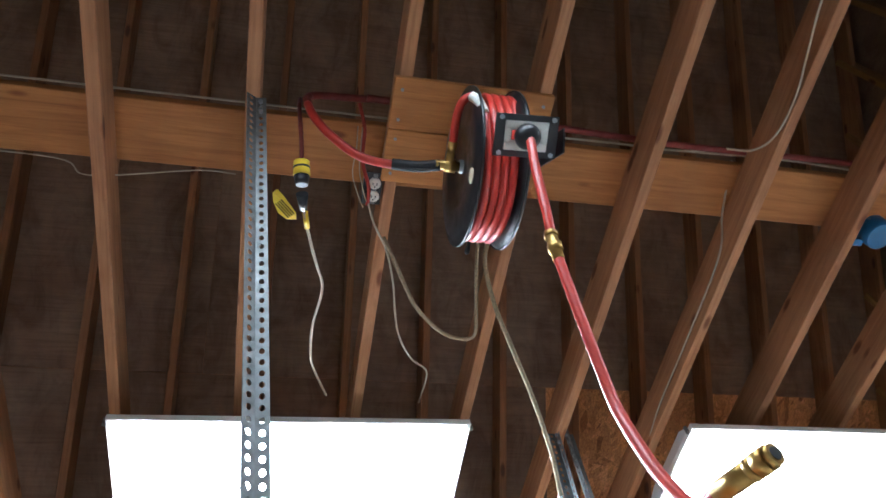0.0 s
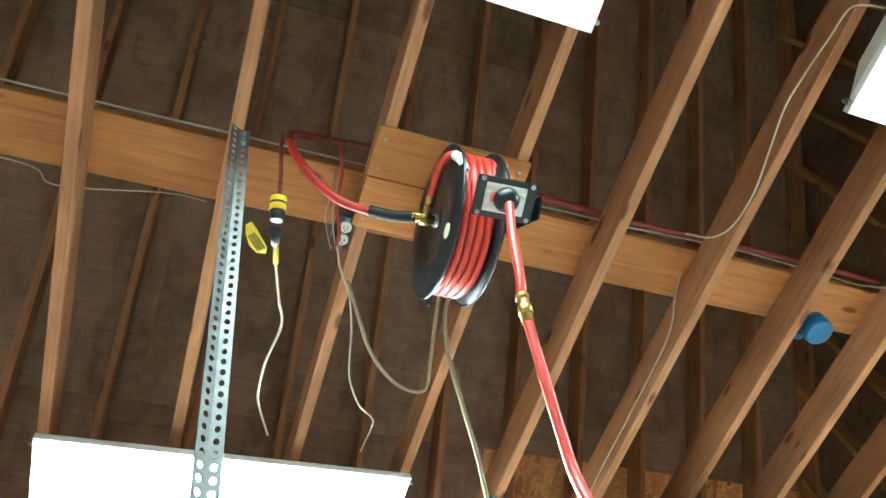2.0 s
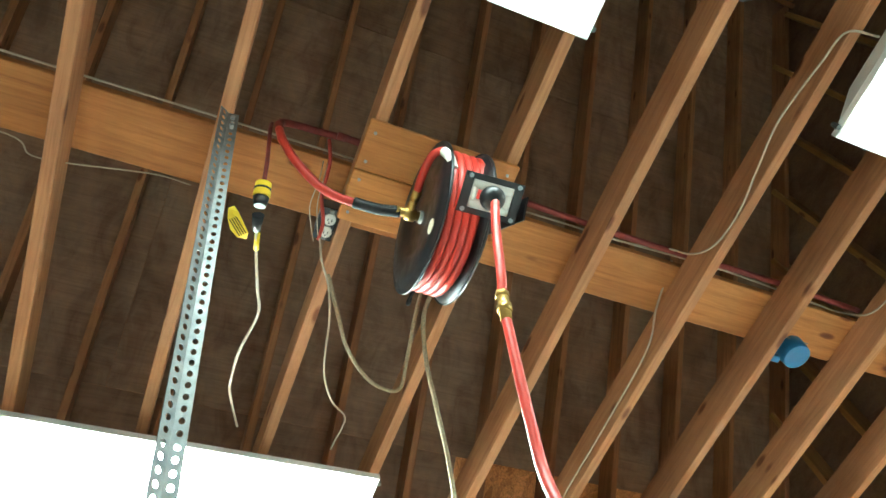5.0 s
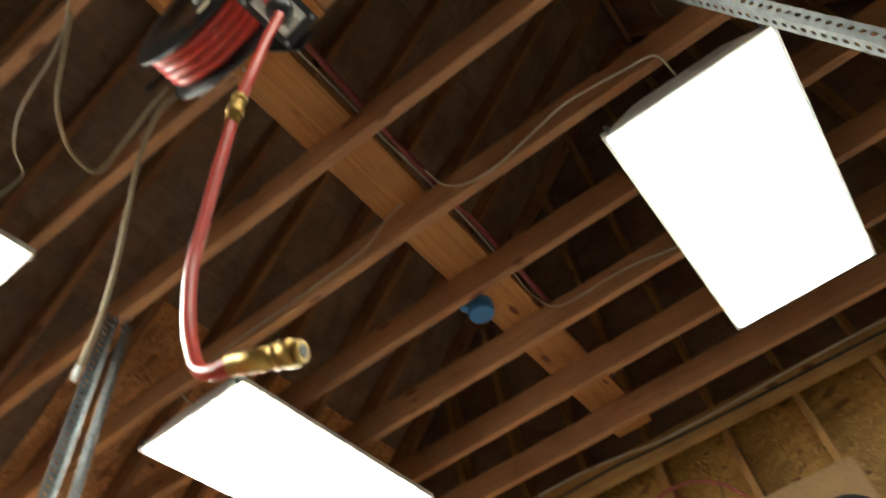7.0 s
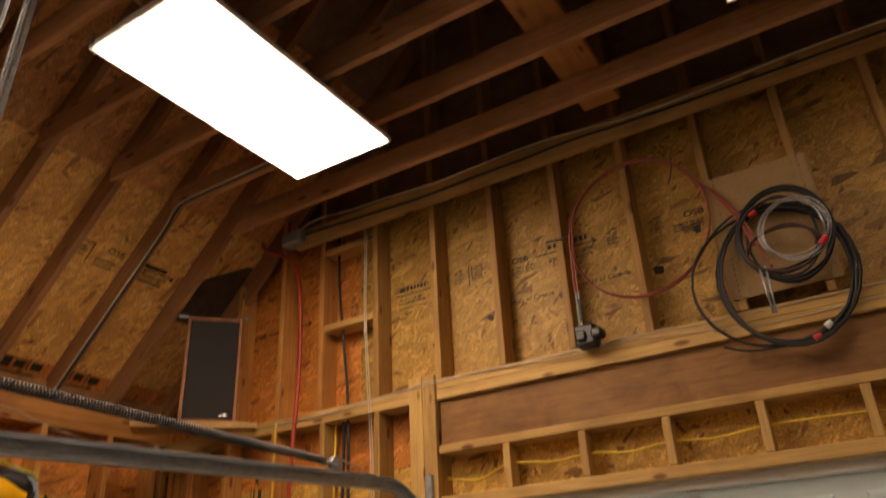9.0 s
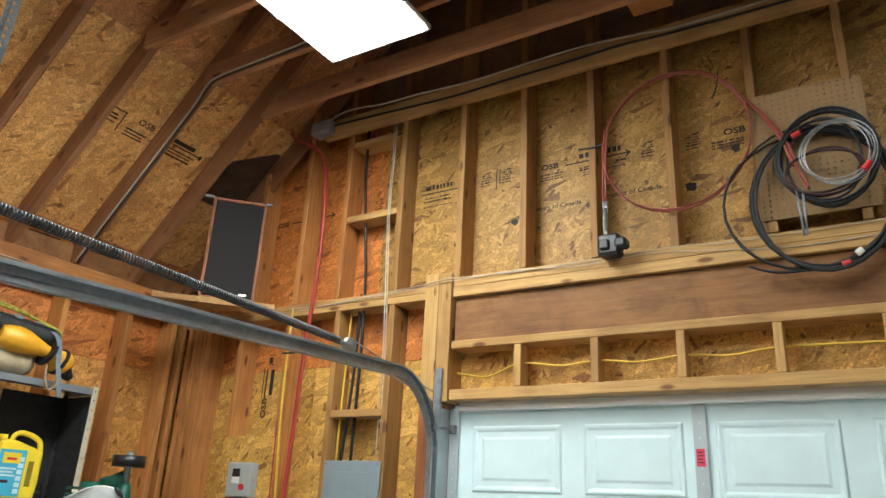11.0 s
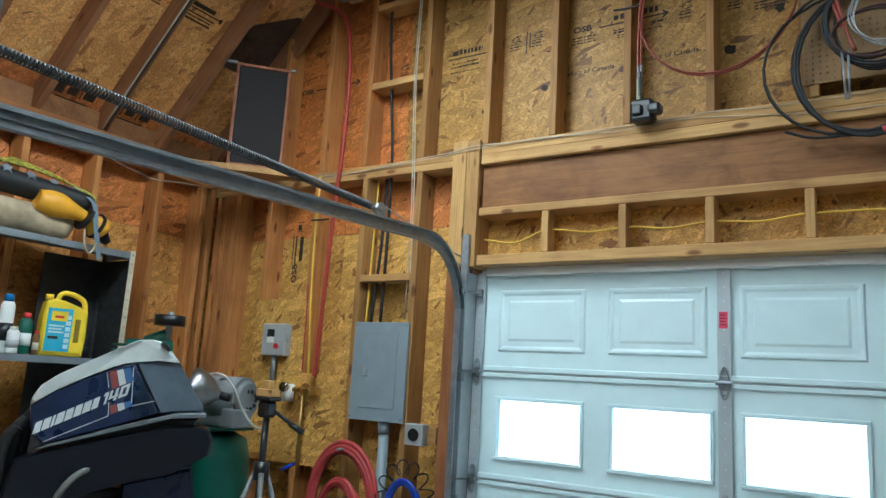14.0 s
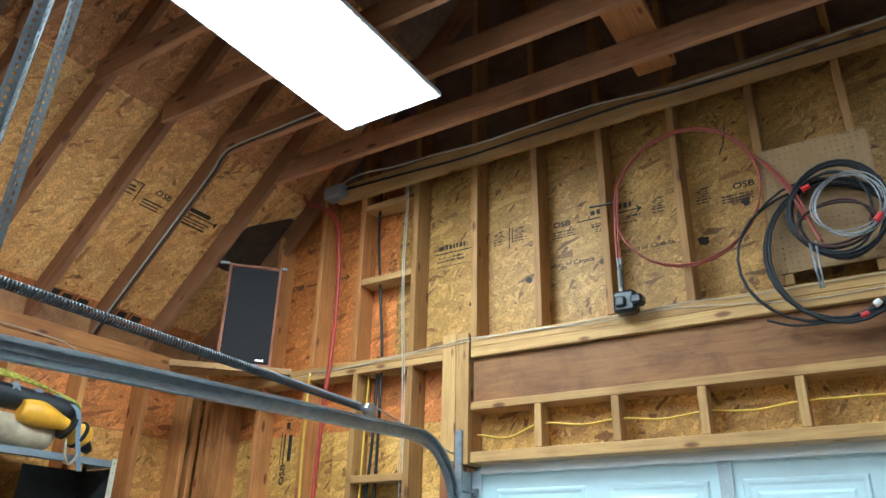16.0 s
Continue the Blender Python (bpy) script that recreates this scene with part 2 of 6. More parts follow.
def board(name, lo, hi, material, parent, bevel=0.003):
    """A sawn board with its own centre as origin, so that grain differs from board to board."""
    c = Vector([(a + b) / 2 for a, b in zip(lo, hi)])
    bm = bmesh.new()
    box(bm, Vector(lo) - c, Vector(hi) - c, bevel)
    ob = part(name, bm, material)
    ob.parent = parent
    ob.location = c - (parent.location if parent else Vector())
    return ob


# ---- plan of the garage ----
XL, XR = -2.06, 6.95          # inner faces of the side walls' studs
YF, YB = 0.0, -8.0            # door wall's stud face, rear wall
SP = 0.387                    # stud spacing
JOIST_Z = 3.95
PLATE_Z = 2.824
RIDGE_X = (XL + XR) / 2


def rafter_z(x):
    """Height of the rafters' underside."""
    return (x if x < RIDGE_X else 2 * RIDGE_X - x) + 5.15


# floor
bm = bmesh.new()
box(bm, (XL - 0.2, YB - 0.2, -0.15), (XR + 0.2, 0.3, 0))
tagged(part("floor", bm, CONCRETE), "bare grey concrete garage floor", "floor", kind="structure")
bm = bmesh.new()
box(bm, (-400, 0.3, -0.4), (400, 600, -0.02))
tagged(part("ground", bm, mottled("grass_and_gravel", (0.16, 0.17, 0.1), 0.95, vary=0.5, scale=0.5)), "grass and gravel yard outside the garage door", "ground", kind="structure")

# bright overcast distance beyond the yard
BACK = mat("hazy_distance", (0.9, 0.95, 0.93), 1.0)
bt = noise_tex(BACK, coords(BACK, (0.8, 1, 0.22)), 1.0, 5, 0.65)
col = ramp(BACK, bt, [(0.34, (0.5, 0.72, 0.58)), (0.44, (0.82, 0.95, 0.9)), (0.54, (1, 1, 1))])
link(BACK, col, BACK.node_tree.nodes["Principled BSDF"].inputs["Emission Color"])
paint(BACK, col)
BACK.node_tree.nodes["Principled BSDF"].inputs["Emission Strength"].default_value = 1.5
bm = bmesh.new()
box(bm, (-20, 12, -0.5), (24, 12.2, 9))
tagged(part("backdrop", bm, BACK), "pale hazy trees and sky beyond the yard", "backdrop", kind="structure")

# door wall
wall_n = thing("wall_north", (0, 0, 0), "open stud wall sheathed with strand board above a garage door", "wall", kind="structure")
DOOR_L, DOOR_R, DOOR_T = -0.01, 4.88, 2.196


def sheet(parent, axis, at, u0, u1, z0, z1, material, thick=0.012):
    """One strand-board sheet on the outside of the studs."""
    if axis == "y":
        lo, hi = (u0 + 0.0015, at, z0 + 0.0015), (u1 - 0.0015, at + thick, z1 - 0.0015)
    else:
        lo, hi = (at - thick, u0 + 0.0015, z0 + 0.0015), (at, u1 - 0.0015, z1 - 0.0015)
    return board("strand_board", lo, hi, material, parent, 0)


SY = 0.14
sheet(wall_n, "y", SY, XL - 0.15, -1.0, 0, 2.45, OSB_PALE)
sheet(wall_n, "y", SY, -1.0, DOOR_L, 0, 2.45, OSB_PALE)
sheet(wall_n, "y", SY, XL - 0.15, -1.0, 2.45, 2.86, OSB_RED)
sheet(wall_n, "y", SY, -1.0, 0.0, 2.45, 2.86, OSB_RED)
for a, b in ((0.0, 2.44), (2.44, 4.88)):
    sheet(wall_n, "y", SY, a, b, DOOR_T, 2.86, OSB_PALE)
sheet(wall_n, "y", SY, 4.88, XR + 0.15, 0, 2.86, OSB_PALE)
for a, b in ((XL - 0.15, -0.58), (-0.58, 1.79), (1.79, 4.2), (4.2, XR + 0.15)):
    sheet(wall_n, "y", SY, a, b, 2.86, 4.08, OSB_RED if a < -1 else OSB_GABLE)
# gable above, cut to the roof slope
bm = bmesh.new()
zt = 4.08
pts = [(zt - 5.38, zt), (RIDGE_X, rafter_z(RIDGE_X) + 0.2), (2 * RIDGE_X - zt + 5.38, zt)]
vs = [bm.verts.new((x, SY + 0.012 * k, z)) for k in (0, 1) for x, z in pts]
bm.faces.new(vs[2::-1]), bm.faces.new(vs[3:])
for k in range(3):
    bm.faces.new((vs[k], vs[(k + 1) % 3], vs[3 + (k + 1) % 3], vs[3 + k]))
part("gable_sheet", bm, DECK_SHADED, wall_n)

# header group over the door
board("top_plate", (0.03, 0, 2.743), (XR, 0.14, 2.796), PALE[0], wall_n)
board("top_plate", (0.03, 0.003, 2.798), (XR, 0.14, 2.852), PALE[0], wall_n)
board("header_beam", (0.032, 0.03, 2.505), (XR, 0.13, 2.741), LVL, wall_n)
board("header_plate", (0.03, 0, 2.462), (XR, 0.14, 2.503), PALE[0], wall_n)
board("header_sill", (0.03, 0, 2.198), (XR, 0.139, 2.251), PALE[0], wall_n)
for k in range(17):
    x = 0.412 + 0.3955 * k
    board("cripple", (x - 0.019, 0.002, 2.252), (x + 0.019, 0.09, 2.461), PALE[2], wall_n)
POST_LOW = wood("stained_post", (0.4, 0.17, 0.06), (0.27, 0.1, 0.032), 2)
for z0, z1, mt, right in ((0, 2.189, POST_LOW, -0.012), (2.191, 2.887, PALE[2], 0.02)):
    board("post", (-0.145, -0.006, z0), (-0.06, 0.138, z1), mt, wall_n)
    board("post", (-0.058, -0.004, z0), (right, 0.138, z1 - 0.005), mt, wall_n)
# upper studs
for k in range(17):
    x = 0.048 + SP * k
    board("stud", (x - 0.019, 0, 2.854), (x + 0.019, 0.138, min(rafter_z(x) + 0.15, 7.5)), STUD, wall_n)
UP = (-0.367, -0.783, -1.115, -1.50)
for x in UP:
    board("stud", (x - 0.019, 0, PLATE_Z + 0.002), (x + 0.019, 0.138, rafter_z(x) + 0.15), WOODS[2] if x < -0.5 else STUD, wall_n)
LOW = (-0.367, -0.755, -1.13, -1.53, -1.832, -1.873, -1.914, -1.955, -2.02)
for x in LOW:
    board("stud", (x - 0.019, 0, 0.04), (x + 0.019, 0.138, 2.744), WOODS[2] if x < -1 else STUD, wall_n)
board("plate", (XL - 0.14, 0, 2.746), (-0.147, 0.138, 2.784), PALE[0], wall_n)
board("plate", (XL - 0.14, 0.003, 2.786), (-0.147, 0.138, PLATE_Z), PALE[0], wall_n)
for z in (3.86, 3.345, 2.17):
    board("blocking", (-0.762, 0.0, z - 0.04), (-0.388, 0.13, z), PALE[0], wall_n)
# ledger at the joists' height
board("ledger", (-0.98, -0.04, JOIST_Z - 0.035), (XR, -0.002, JOIST_Z + 0.09), PALE[0], wall_n)

# unseen backing outside the sheathing, added to keep daylight out of its seams
for lo, hi in (((XL - 0.5, 0.154, -0.1), (DOOR_L - 0.005, 0.172, 3.2)), ((DOOR_R + 0.005, 0.154, -0.1), (XR + 0.5, 0.172, 3.2)), ((DOOR_L - 0.005, 0.154, DOOR_T + 0.01), (DOOR_R + 0.005, 0.172, 3.2)), ((XL - 0.5, 0.154, 3.2), (XR + 0.5, 0.172, 10))):
    board("siding", lo, hi, LVL, wall_n, 0)
# left wall
wall_w = thing("wall_west", (XL, 0, 0), "open stud wall with strand board between the studs", "wall", kind="structure")
for a, b in ((-8.2, -5.8), (-5.8, -3.4), (-3.4, -1.2), (-1.2, 0.14)):
    sheet(wall_w, "x", XL - 0.14, a, b, 0, 2.45, OSB_PALE_SIDE)
    sheet(wall_w, "x", XL - 0.14, a, b, 2.45, 2.95, OSB_RED_SIDE)
for k in range(20):
    y = -0.02 - 0.425 * k
    board("stud", (XL - 0.138, y - 0.019, 0.04), (XL, y + 0.019, 2.80), WOODS[2], wall_w)
for y in (-0.10,):
    board("stud", (XL - 0.138, y - 0.019, 0.04), (XL - 0.002, y + 0.019, 2.80), WOODS[2], wall_w)
board("plate", (XL - 0.138, YB, 2.802), (XL, -0.002, 2.845), WOODS[1], wall_w)
board("plate", (XL - 0.138, YB, 2.847), (XL - 0.003, -0.002, 2.94), WOODS[1], wall_w)

# the left wall's unseen backing against light leaks
board("siding", (XL - 0.19, YB, -0.1), (XL - 0.155, 0.15, 3.1), LVL, wall_w, 0)
# right and rear walls, out of view, pale so that they bounce light
for nm, lo, hi in (("wall_east", (XR, YB, 0), (XR + 0.15, 0.15, 3.0)), ("wall_south", (XL - 0.15, YB - 0.15, 0), (XR + 0.15, YB, 9.8))):
    bm = bmesh.new()
    box(bm, lo, hi)
    tagged(part(nm, bm, BOUNCE_PAINT), "unseen pale garage wall that bounces light inside", "wall", kind="structure")

# roof
roof = thing("roof", (0, 0, 0), "open gable roof of rafters, collar joists and strand board deck", "roof", kind="structure")


def sloped(name, y0, y1, off0, off1, x0, x1, material, mirror=False):
    """A member that follows the roof slope: off0..off1 above the rafters' underside line."""
    c = Vector(((x0 + x1) / 2, (y0 + y1) / 2, (x0 + x1) / 2 + 5.15))
    L = (x1 - x0) * math.sqrt(2)
    bm = bmesh.new()
    box(bm, (-L / 2, -(y1 - y0) / 2, off0), (L / 2, (y1 - y0) / 2, off1), 0.003 if off1 - off0 > 0.03 else 0)
    ob = part(name, bm, material)
    ob.parent = roof
    ob.matrix_basis = Matrix.Translation(c) @ Matrix.Rotation(-math.pi / 4, 4, "Y")
    if mirror:
        ob.matrix_basis = Matrix.Translation((2 * RIDGE_X - c.x, c.y, c.z)) @ Matrix.Rotation(math.pi / 4, 4, "Y")
    return ob


JY = [-0.378 - 0.4175 * k for k in range(6)] + [-2.875 - 0.418 * k for k in range(12)]     # far edge of each joist
RY = [-0.418 - 0.4065 * k for k in range(6)] + [-2.873 - 0.418 * k for k in range(12)]     # near edge of each rafter
for y, ry in zip(JY, RY):
    board("joist", (-1.25, y - 0.038, JOIST_Z), (2 * RIDGE_X + 1.25, y, JOIST_Z + 0.14), JOIST, roof)
    for mir in (False, True):
        sloped("rafter", ry, ry + 0.038, 0, 0.14, XL - 0.15, RIDGE_X - 0.02, RAFTER, mir)
for mir in (False, True):
    sloped("rafter", 0.02, 0.058, 0, 0.14, XL - 0.15, RIDGE_X - 0.02, RAFTER, mir)
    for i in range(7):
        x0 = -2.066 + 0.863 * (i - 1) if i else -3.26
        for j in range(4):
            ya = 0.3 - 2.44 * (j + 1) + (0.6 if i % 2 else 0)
            # courses above the joists take the board colour darkened for shade
            sloped("roof_deck", max(ya, YB - 0.2) + 0.0015, min(ya + 2.44, 0.3) - 0.0015, 0.142, 0.155, x0 + 0.001, min(x0 + (1.194 if not i else 0.863), RIDGE_X + 0.1) - 0.001, (OSB_EAVE_DARK, OSB_ROOF, OSB_EAVE if j == 0 else DECK_SHADED)[i] if i < 3 else DECK_SHADED, mir)
board("tie_board", (1.10, YB, JOIST_Z + 0.142), (1.302, -0.1, JOIST_Z + 0.18), WOODS[1], roof)
# unseen outer cover, added to stop sun leaking between the deck sheets
for mir in (False, True):
    sloped("roofing", YB - 0.4, 0.45, 0.156, 0.19, XL - 1.3, RIDGE_X + 0.17, RAFTER, mir)
board("ridge_board", (RIDGE_X - 0.019, YB, rafter_z(RIDGE_X) - 0.02), (RIDGE_X + 0.019, 0.1, rafter_z(RIDGE_X) + 0.17), RAFTER, roof)


# ---- fluorescent fixtures ----
def ceiling_light(x, y, lens, turn=0.0):
    L = thing("ceiling_light", (x, y, 3.83), "lit white fluorescent ceiling fixture with a prismatic diffuser", "ceiling light", "ceiling lights")
    bm = bmesh.new()
    w, d = 0.302, 0.618
    for v in box(bm, (-w + 0.006, -d + 0.004, 0.012), (w - 0.006, d - 0.004, 0.118)):
        if v.co.z > 0.1:
            v.co.x *= 0.55
            v.co.y *= 0.93
    o = part("housing", bm, WHITE_METAL)
    o.parent = L
    bm = bmesh.new()
    for lo, hi in (((-w, -d, -0.004), (-w + 0.012, d, 0.02)), ((w - 0.012, -d, -0.004), (w, d, 0.02)), ((-w + 0.012, -d, -0.004), (w - 0.012, -d + 0.012, 0.02)), ((-w + 0.012, d - 0.012, -0.004), (w - 0.012, d, 0.02))):
        box(bm, lo, hi)
    o = part("frame", bm, WHITE_METAL)
    o.parent = L
    bm = bmesh.new()
    for v in box(bm, (-w + 0.013, -d + 0.013, -0.018), (w - 0.013, d - 0.013, 0.006)):
        if v.co.z < 0:
            v.co.x *= 0.95
            v.co.y *= 0.975
    o = part("diffuser", bm, lens, label="glowing acrylic diffuser")
    o.parent = L
    for sx in (-1, 1):
        for sy in (-1, 1):
            bm = bmesh.new()
            rod(bm, (sx * (w - 0.03), sy * (d + 0.006), 0.0), (sx * (w - 0.03), sy * (d + 0.006), 0.03), 0.008, seg=8)
            o = part("latch", bm, GALV)
            o.parent = L
    L.rotation_euler.z = radians(turn)
    return L


lights = [ceiling_light(x, y, DIFFUSER if x < 1 else DIFFUSER_OLD, a) for x, y, a in ((0.02, -1.413, 0), (-0.004, -3.522, -1.1), (2.24, -1.412, 0), (2.238, -3.505, 0))]

# ---- more materials ----
SPRING_STEEL = mottled("oiled_spring_steel", (0.09, 0.09, 0.09), 0.55, 0.6, vary=0.4, scale=40)
BLACK = mottled("black_enamel", (0.012, 0.012, 0.014), 0.35, vary=0.3)
RUBBER = mottled("black_rubber", (0.009, 0.009, 0.01), 0.55, vary=0.4, scale=40)
RED_HOSE = mottled("red_rubber_hose", (0.52, 0.04, 0.025), 0.36, vary=0.18, scale=25)
# red hose coloured dark to stand in for shade above the joists
RED_DIM = mottled("shaded_red_hose", (0.2, 0.03, 0.025), 0.6, vary=0.3, scale=25)
RUST_RED = mottled("rust_red_cable_sheath", (0.3, 0.06, 0.035), 0.5, vary=0.25, scale=25)
RED_OLD = mottled("dull_red_hose", (0.42, 0.045, 0.03), 0.5, vary=0.25, scale=25)
BRASS = mottled("brass", (0.5, 0.33, 0.1), 0.38, 1.0, vary=0.25, scale=40)
STEEL_ROPE = mottled("steel_rope", (0.42, 0.42, 0.42), 0.35, 0.8, vary=0.4, scale=120)
CHROME = mat("polished_steel", (0.7, 0.7, 0.71), 0.24, 1.0)
WHITE_PLASTIC = mottled("white_plastic", (0.75, 0.74, 0.7), 0.45, vary=0.08)
YELLOW = mottled("yellow_plastic", (0.85, 0.62, 0.02), 0.4, vary=0.12)
ORANGE = mottled("golden_vinyl", (0.8, 0.4, 0.015), 0.45, vary=0.25, scale=10, depth=0.4)
YELLOW_CABLE = mottled("yellow_cable_sheath", (0.75, 0.5, 0.05), 0.5, vary=0.15)
WHITE_CABLE = mottled("white_cable_sheath", (0.52, 0.45, 0.34), 0.55, vary=0.2)
TAN_ROPE = mottled("tan_braided_rope", (0.4, 0.32, 0.2), 0.85, vary=0.45, scale=160, depth=0.6)
GREY_CABLE = mottled("grey_cable_sheath", (0.13, 0.12, 0.11), 0.5, vary=0.2)
DEEP_BLUE = mottled("deep_blue_hose", (0.012, 0.05, 0.42), 0.35, vary=0.2)
FADED_RED = mottled("faded_red_hose", (0.43, 0.05, 0.05), 0.5, vary=0.25, scale=30)
BLUE = mottled("blue_plastic", (0.02, 0.15, 0.36), 0.4, vary=0.15)
INK = mottled("black_stamp_ink", (0.032, 0.022, 0.013), 0.75, vary=0.5, scale=60)
PANEL_GREY = mottled("grey_panel_paint", (0.25, 0.295, 0.325), 0.42, vary=0.12, scale=8)
BOX_GREY = mottled("light_grey_paint", (0.42, 0.43, 0.42), 0.45, vary=0.12)
GREEN = mottled("green_enamel", (0.012, 0.1, 0.065), 0.35, vary=0.3)
NAVY = mottled("navy_gloss_paint", (0.014, 0.025, 0.07), 0.3, vary=0.4, scale=7)
CHALK = mottled("weathered_white_gelcoat", (0.52, 0.54, 0.52), 0.6, vary=0.28, scale=6)
SMOKE = mottled("faded_grey_decal", (0.07, 0.09, 0.115), 0.5, vary=0.4, scale=9)
WALNUT = wood("walnut_veneer", (0.36, 0.15, 0.075), (0.24, 0.09, 0.045), 2, knots=False)
GRILLE = mottled("dark_grille_cloth", (0.022, 0.018, 0.017), 0.95, vary=0.35, scale=300, depth=0.4)
PEG = mottled("brown_hardboard", (0.33, 0.2, 0.085), 0.7, vary=0.15)
CREAM = mottled("cream_paint", (0.62, 0.57, 0.42), 0.5, vary=0.2)
SHELF_GREY = mottled("shelf_grey_paint", (0.2, 0.22, 0.24), 0.45, vary=0.2)
DARK_STEEL = mottled("dark_shelf_steel", (0.03, 0.03, 0.03), 0.6, vary=0.3)
CANVAS = mottled("beige_canvas", (0.5, 0.4, 0.25), 0.9, vary=0.5, scale=9, depth=0.5)
PINK = mottled("red_warning_label", (0.7, 0.06, 0.13), 0.5, vary=0.15)
RED = mottled("red_plastic", (0.6, 0.03, 0.03), 0.45, vary=0.15)
SKYBLUE = mottled("light_blue_label", (0.08, 0.42, 0.6), 0.45, vary=0.15)
GLASS = mat("window_glass", (0.95, 0.98, 1.0), 0.02)
GLASS.node_tree.nodes["Principled BSDF"].inputs["Transmission Weight"].default_value = 1.0
GLASS.node_tree.nodes["Principled BSDF"].inputs["IOR"].default_value = 1.02


def perforated(bm, o, u, v, nu, nv, du, dv, r, slot=1.0):
    """A sheet of nu by nv cells with a round (or slotted) hole in each, from o along u and v."""
    o, u, v = Vector(o), Vector(u).normalized(), Vector(v).normalized()
    ring = [(math.cos(k * math.pi / 4), math.sin(k * math.pi / 4)) for k in range(8)]
    edge = [(1, 0), (1, 1), (0, 1), (-1, 1), (-1, 0), (-1, -1), (0, -1), (1, -1)]
    for i in range(nu):
        for j in range(nv):
            c = o + u * (i + 0.5) * du + v * (j + 0.5) * dv
            a = [bm.verts.new(c + u * x * r * slot + v * y * r) for x, y in ring]
            b = [bm.verts.new(c + u * x * du / 2 + v * y * dv / 2) for x, y in edge]
            for k in range(8):
                bm.faces.new((b[k], b[(k + 1) % 8], a[(k + 1) % 8], a[k]))
    bmesh.ops.remove_doubles(bm, verts=bm.verts, dist=0.0003)


def thicken(ob, t):
    mod = ob.modifiers.new("thickness", "SOLIDIFY")
    mod.thickness = t
    return ob


def angle_bar(a, b, wing1, wing2, label, w=0.036, group="hangers"):
    """A slotted steel angle from a to b, with wings along wing1 and wing2."""
    a, b = Vector(a), Vector(b)
    t = thing("hanger_angle", a, label, "steel angle", group)
    d = (b - a).normalized()
    for k, wing in enumerate((wing1, wing2)):
        wv = Vector(wing)
        wv = (wv - d * wv.dot(d)).normalized()
        bm = bmesh.new()
        n = int((b - a).length / 0.026)
        perforated(bm, a, d, wv, n, 1, (b - a).length / n, w, 0.0062, 1.25)
        thicken(part("flange", bm, GALV, t), 0.0022)
    for q in (0.02, 0.055):
        bm = bmesh.new()
        c = a + d * q + Vector(wing1).normalized() * w * 0.5
        nrm = d.cross(Vector(wing1)).normalized()
        rod(bm, c - nrm * 0.008, c + nrm * 0.008, 0.007, seg=6)
        part("bolt", bm, GREY_STEEL, t)
    return t


def puffy(bm, outline, layers, at, u, n):
    """A rounded body: an outline in (u, z) swept along n, drawn in towards its middle at each layer (offset, scale)."""
    u, n = Vector(u).normalized(), Vector(n).normalized()
    cu = sum(p[0] for p in outline) / len(outline)
    cz = sum(p[1] for p in outline) / len(outline)
    rings = []
    for off, k in layers:
        rings.append([bm.verts.new(Vector((at[0], at[1], 0)) + u * (cu + (p[0] - cu) * k) + n * off + Vector((0, 0, cz + (p[1] - cz) * k))) for p in outline])
    m = len(outline)
    for r1, r2 in zip(rings, rings[1:]):
        for k in range(m):
            bm.faces.new((r1[k], r1[(k + 1) % m], r2[(k + 1) % m], r2[k]))
    bm.faces.new(rings[0][::-1])
    bm.faces.new(rings[-1])
    bmesh.ops.recalc_face_normals(bm, faces=bm.faces)


def sweep(bm, path, profile, side=(1, 0, 0)):
    """A bar of fixed profile (side, up) along a path that stays in one upright plane."""
    ps, side, rings = [Vector(p) for p in path], Vector(side), []
    for i, q in enumerate(ps):
        d = (ps[min(i + 1, len(ps) - 1)] - ps[max(i - 1, 0)]).normalized()
        up = side.cross(d).normalized()
        rings.append([bm.verts.new(q + side * x + up * z) for x, z in profile])
    m = len(profile)
    for r1, r2 in zip(rings, rings[1:]):
        for k in range(m):
            bm.faces.new((r1[k], r1[(k + 1) % m], r2[(k + 1) % m], r2[k]))
    bm.faces.new(rings[0][::-1])
    bm.faces.new(rings[-1])
    bmesh.ops.recalc_face_normals(bm, faces=bm.faces)


def lettering(text, size, material, m, parent, name="lettering", squeeze=1.0, bold=0.0):
    """Flat letters as a mesh, at the pose m."""
    cu = bpy.data.curves.new(name, "FONT")
    cu.body, cu.size, cu.align_x, cu.resolution_u, cu.offset = text, size, "CENTER", 3, size * bold
    tmp = bpy.data.objects.new(name, cu)
    scene.collection.objects.link(tmp)
    bpy.context.view_layer.update()
    me = bpy.data.meshes.new_from_object(tmp.evaluated_get(bpy.context.evaluated_depsgraph_get()))
    bpy.data.objects.remove(tmp)
    me.materials.clear()
    me.materials.append(material)
    for v in me.vertices:
        v.co.x *= squeeze
    ob = new(name, me)
    ob.parent = parent
    ob.matrix_basis = Matrix.Translation(-parent.location) @ m if parent.type == "EMPTY" else m
    return ob


def box_part(name, lo, hi, material, parent, bevel=0.003, label=""):
    bm = bmesh.new()
    box(bm, lo, hi, bevel)
    return part(name, bm, material, parent, label)


def rod_part(name, a, b, r, material, parent, r2=None, seg=16, label=""):
    bm = bmesh.new()
    rod(bm, a, b, r, r2, seg)
    return part(name, bm, material, parent, label, smooth=True)


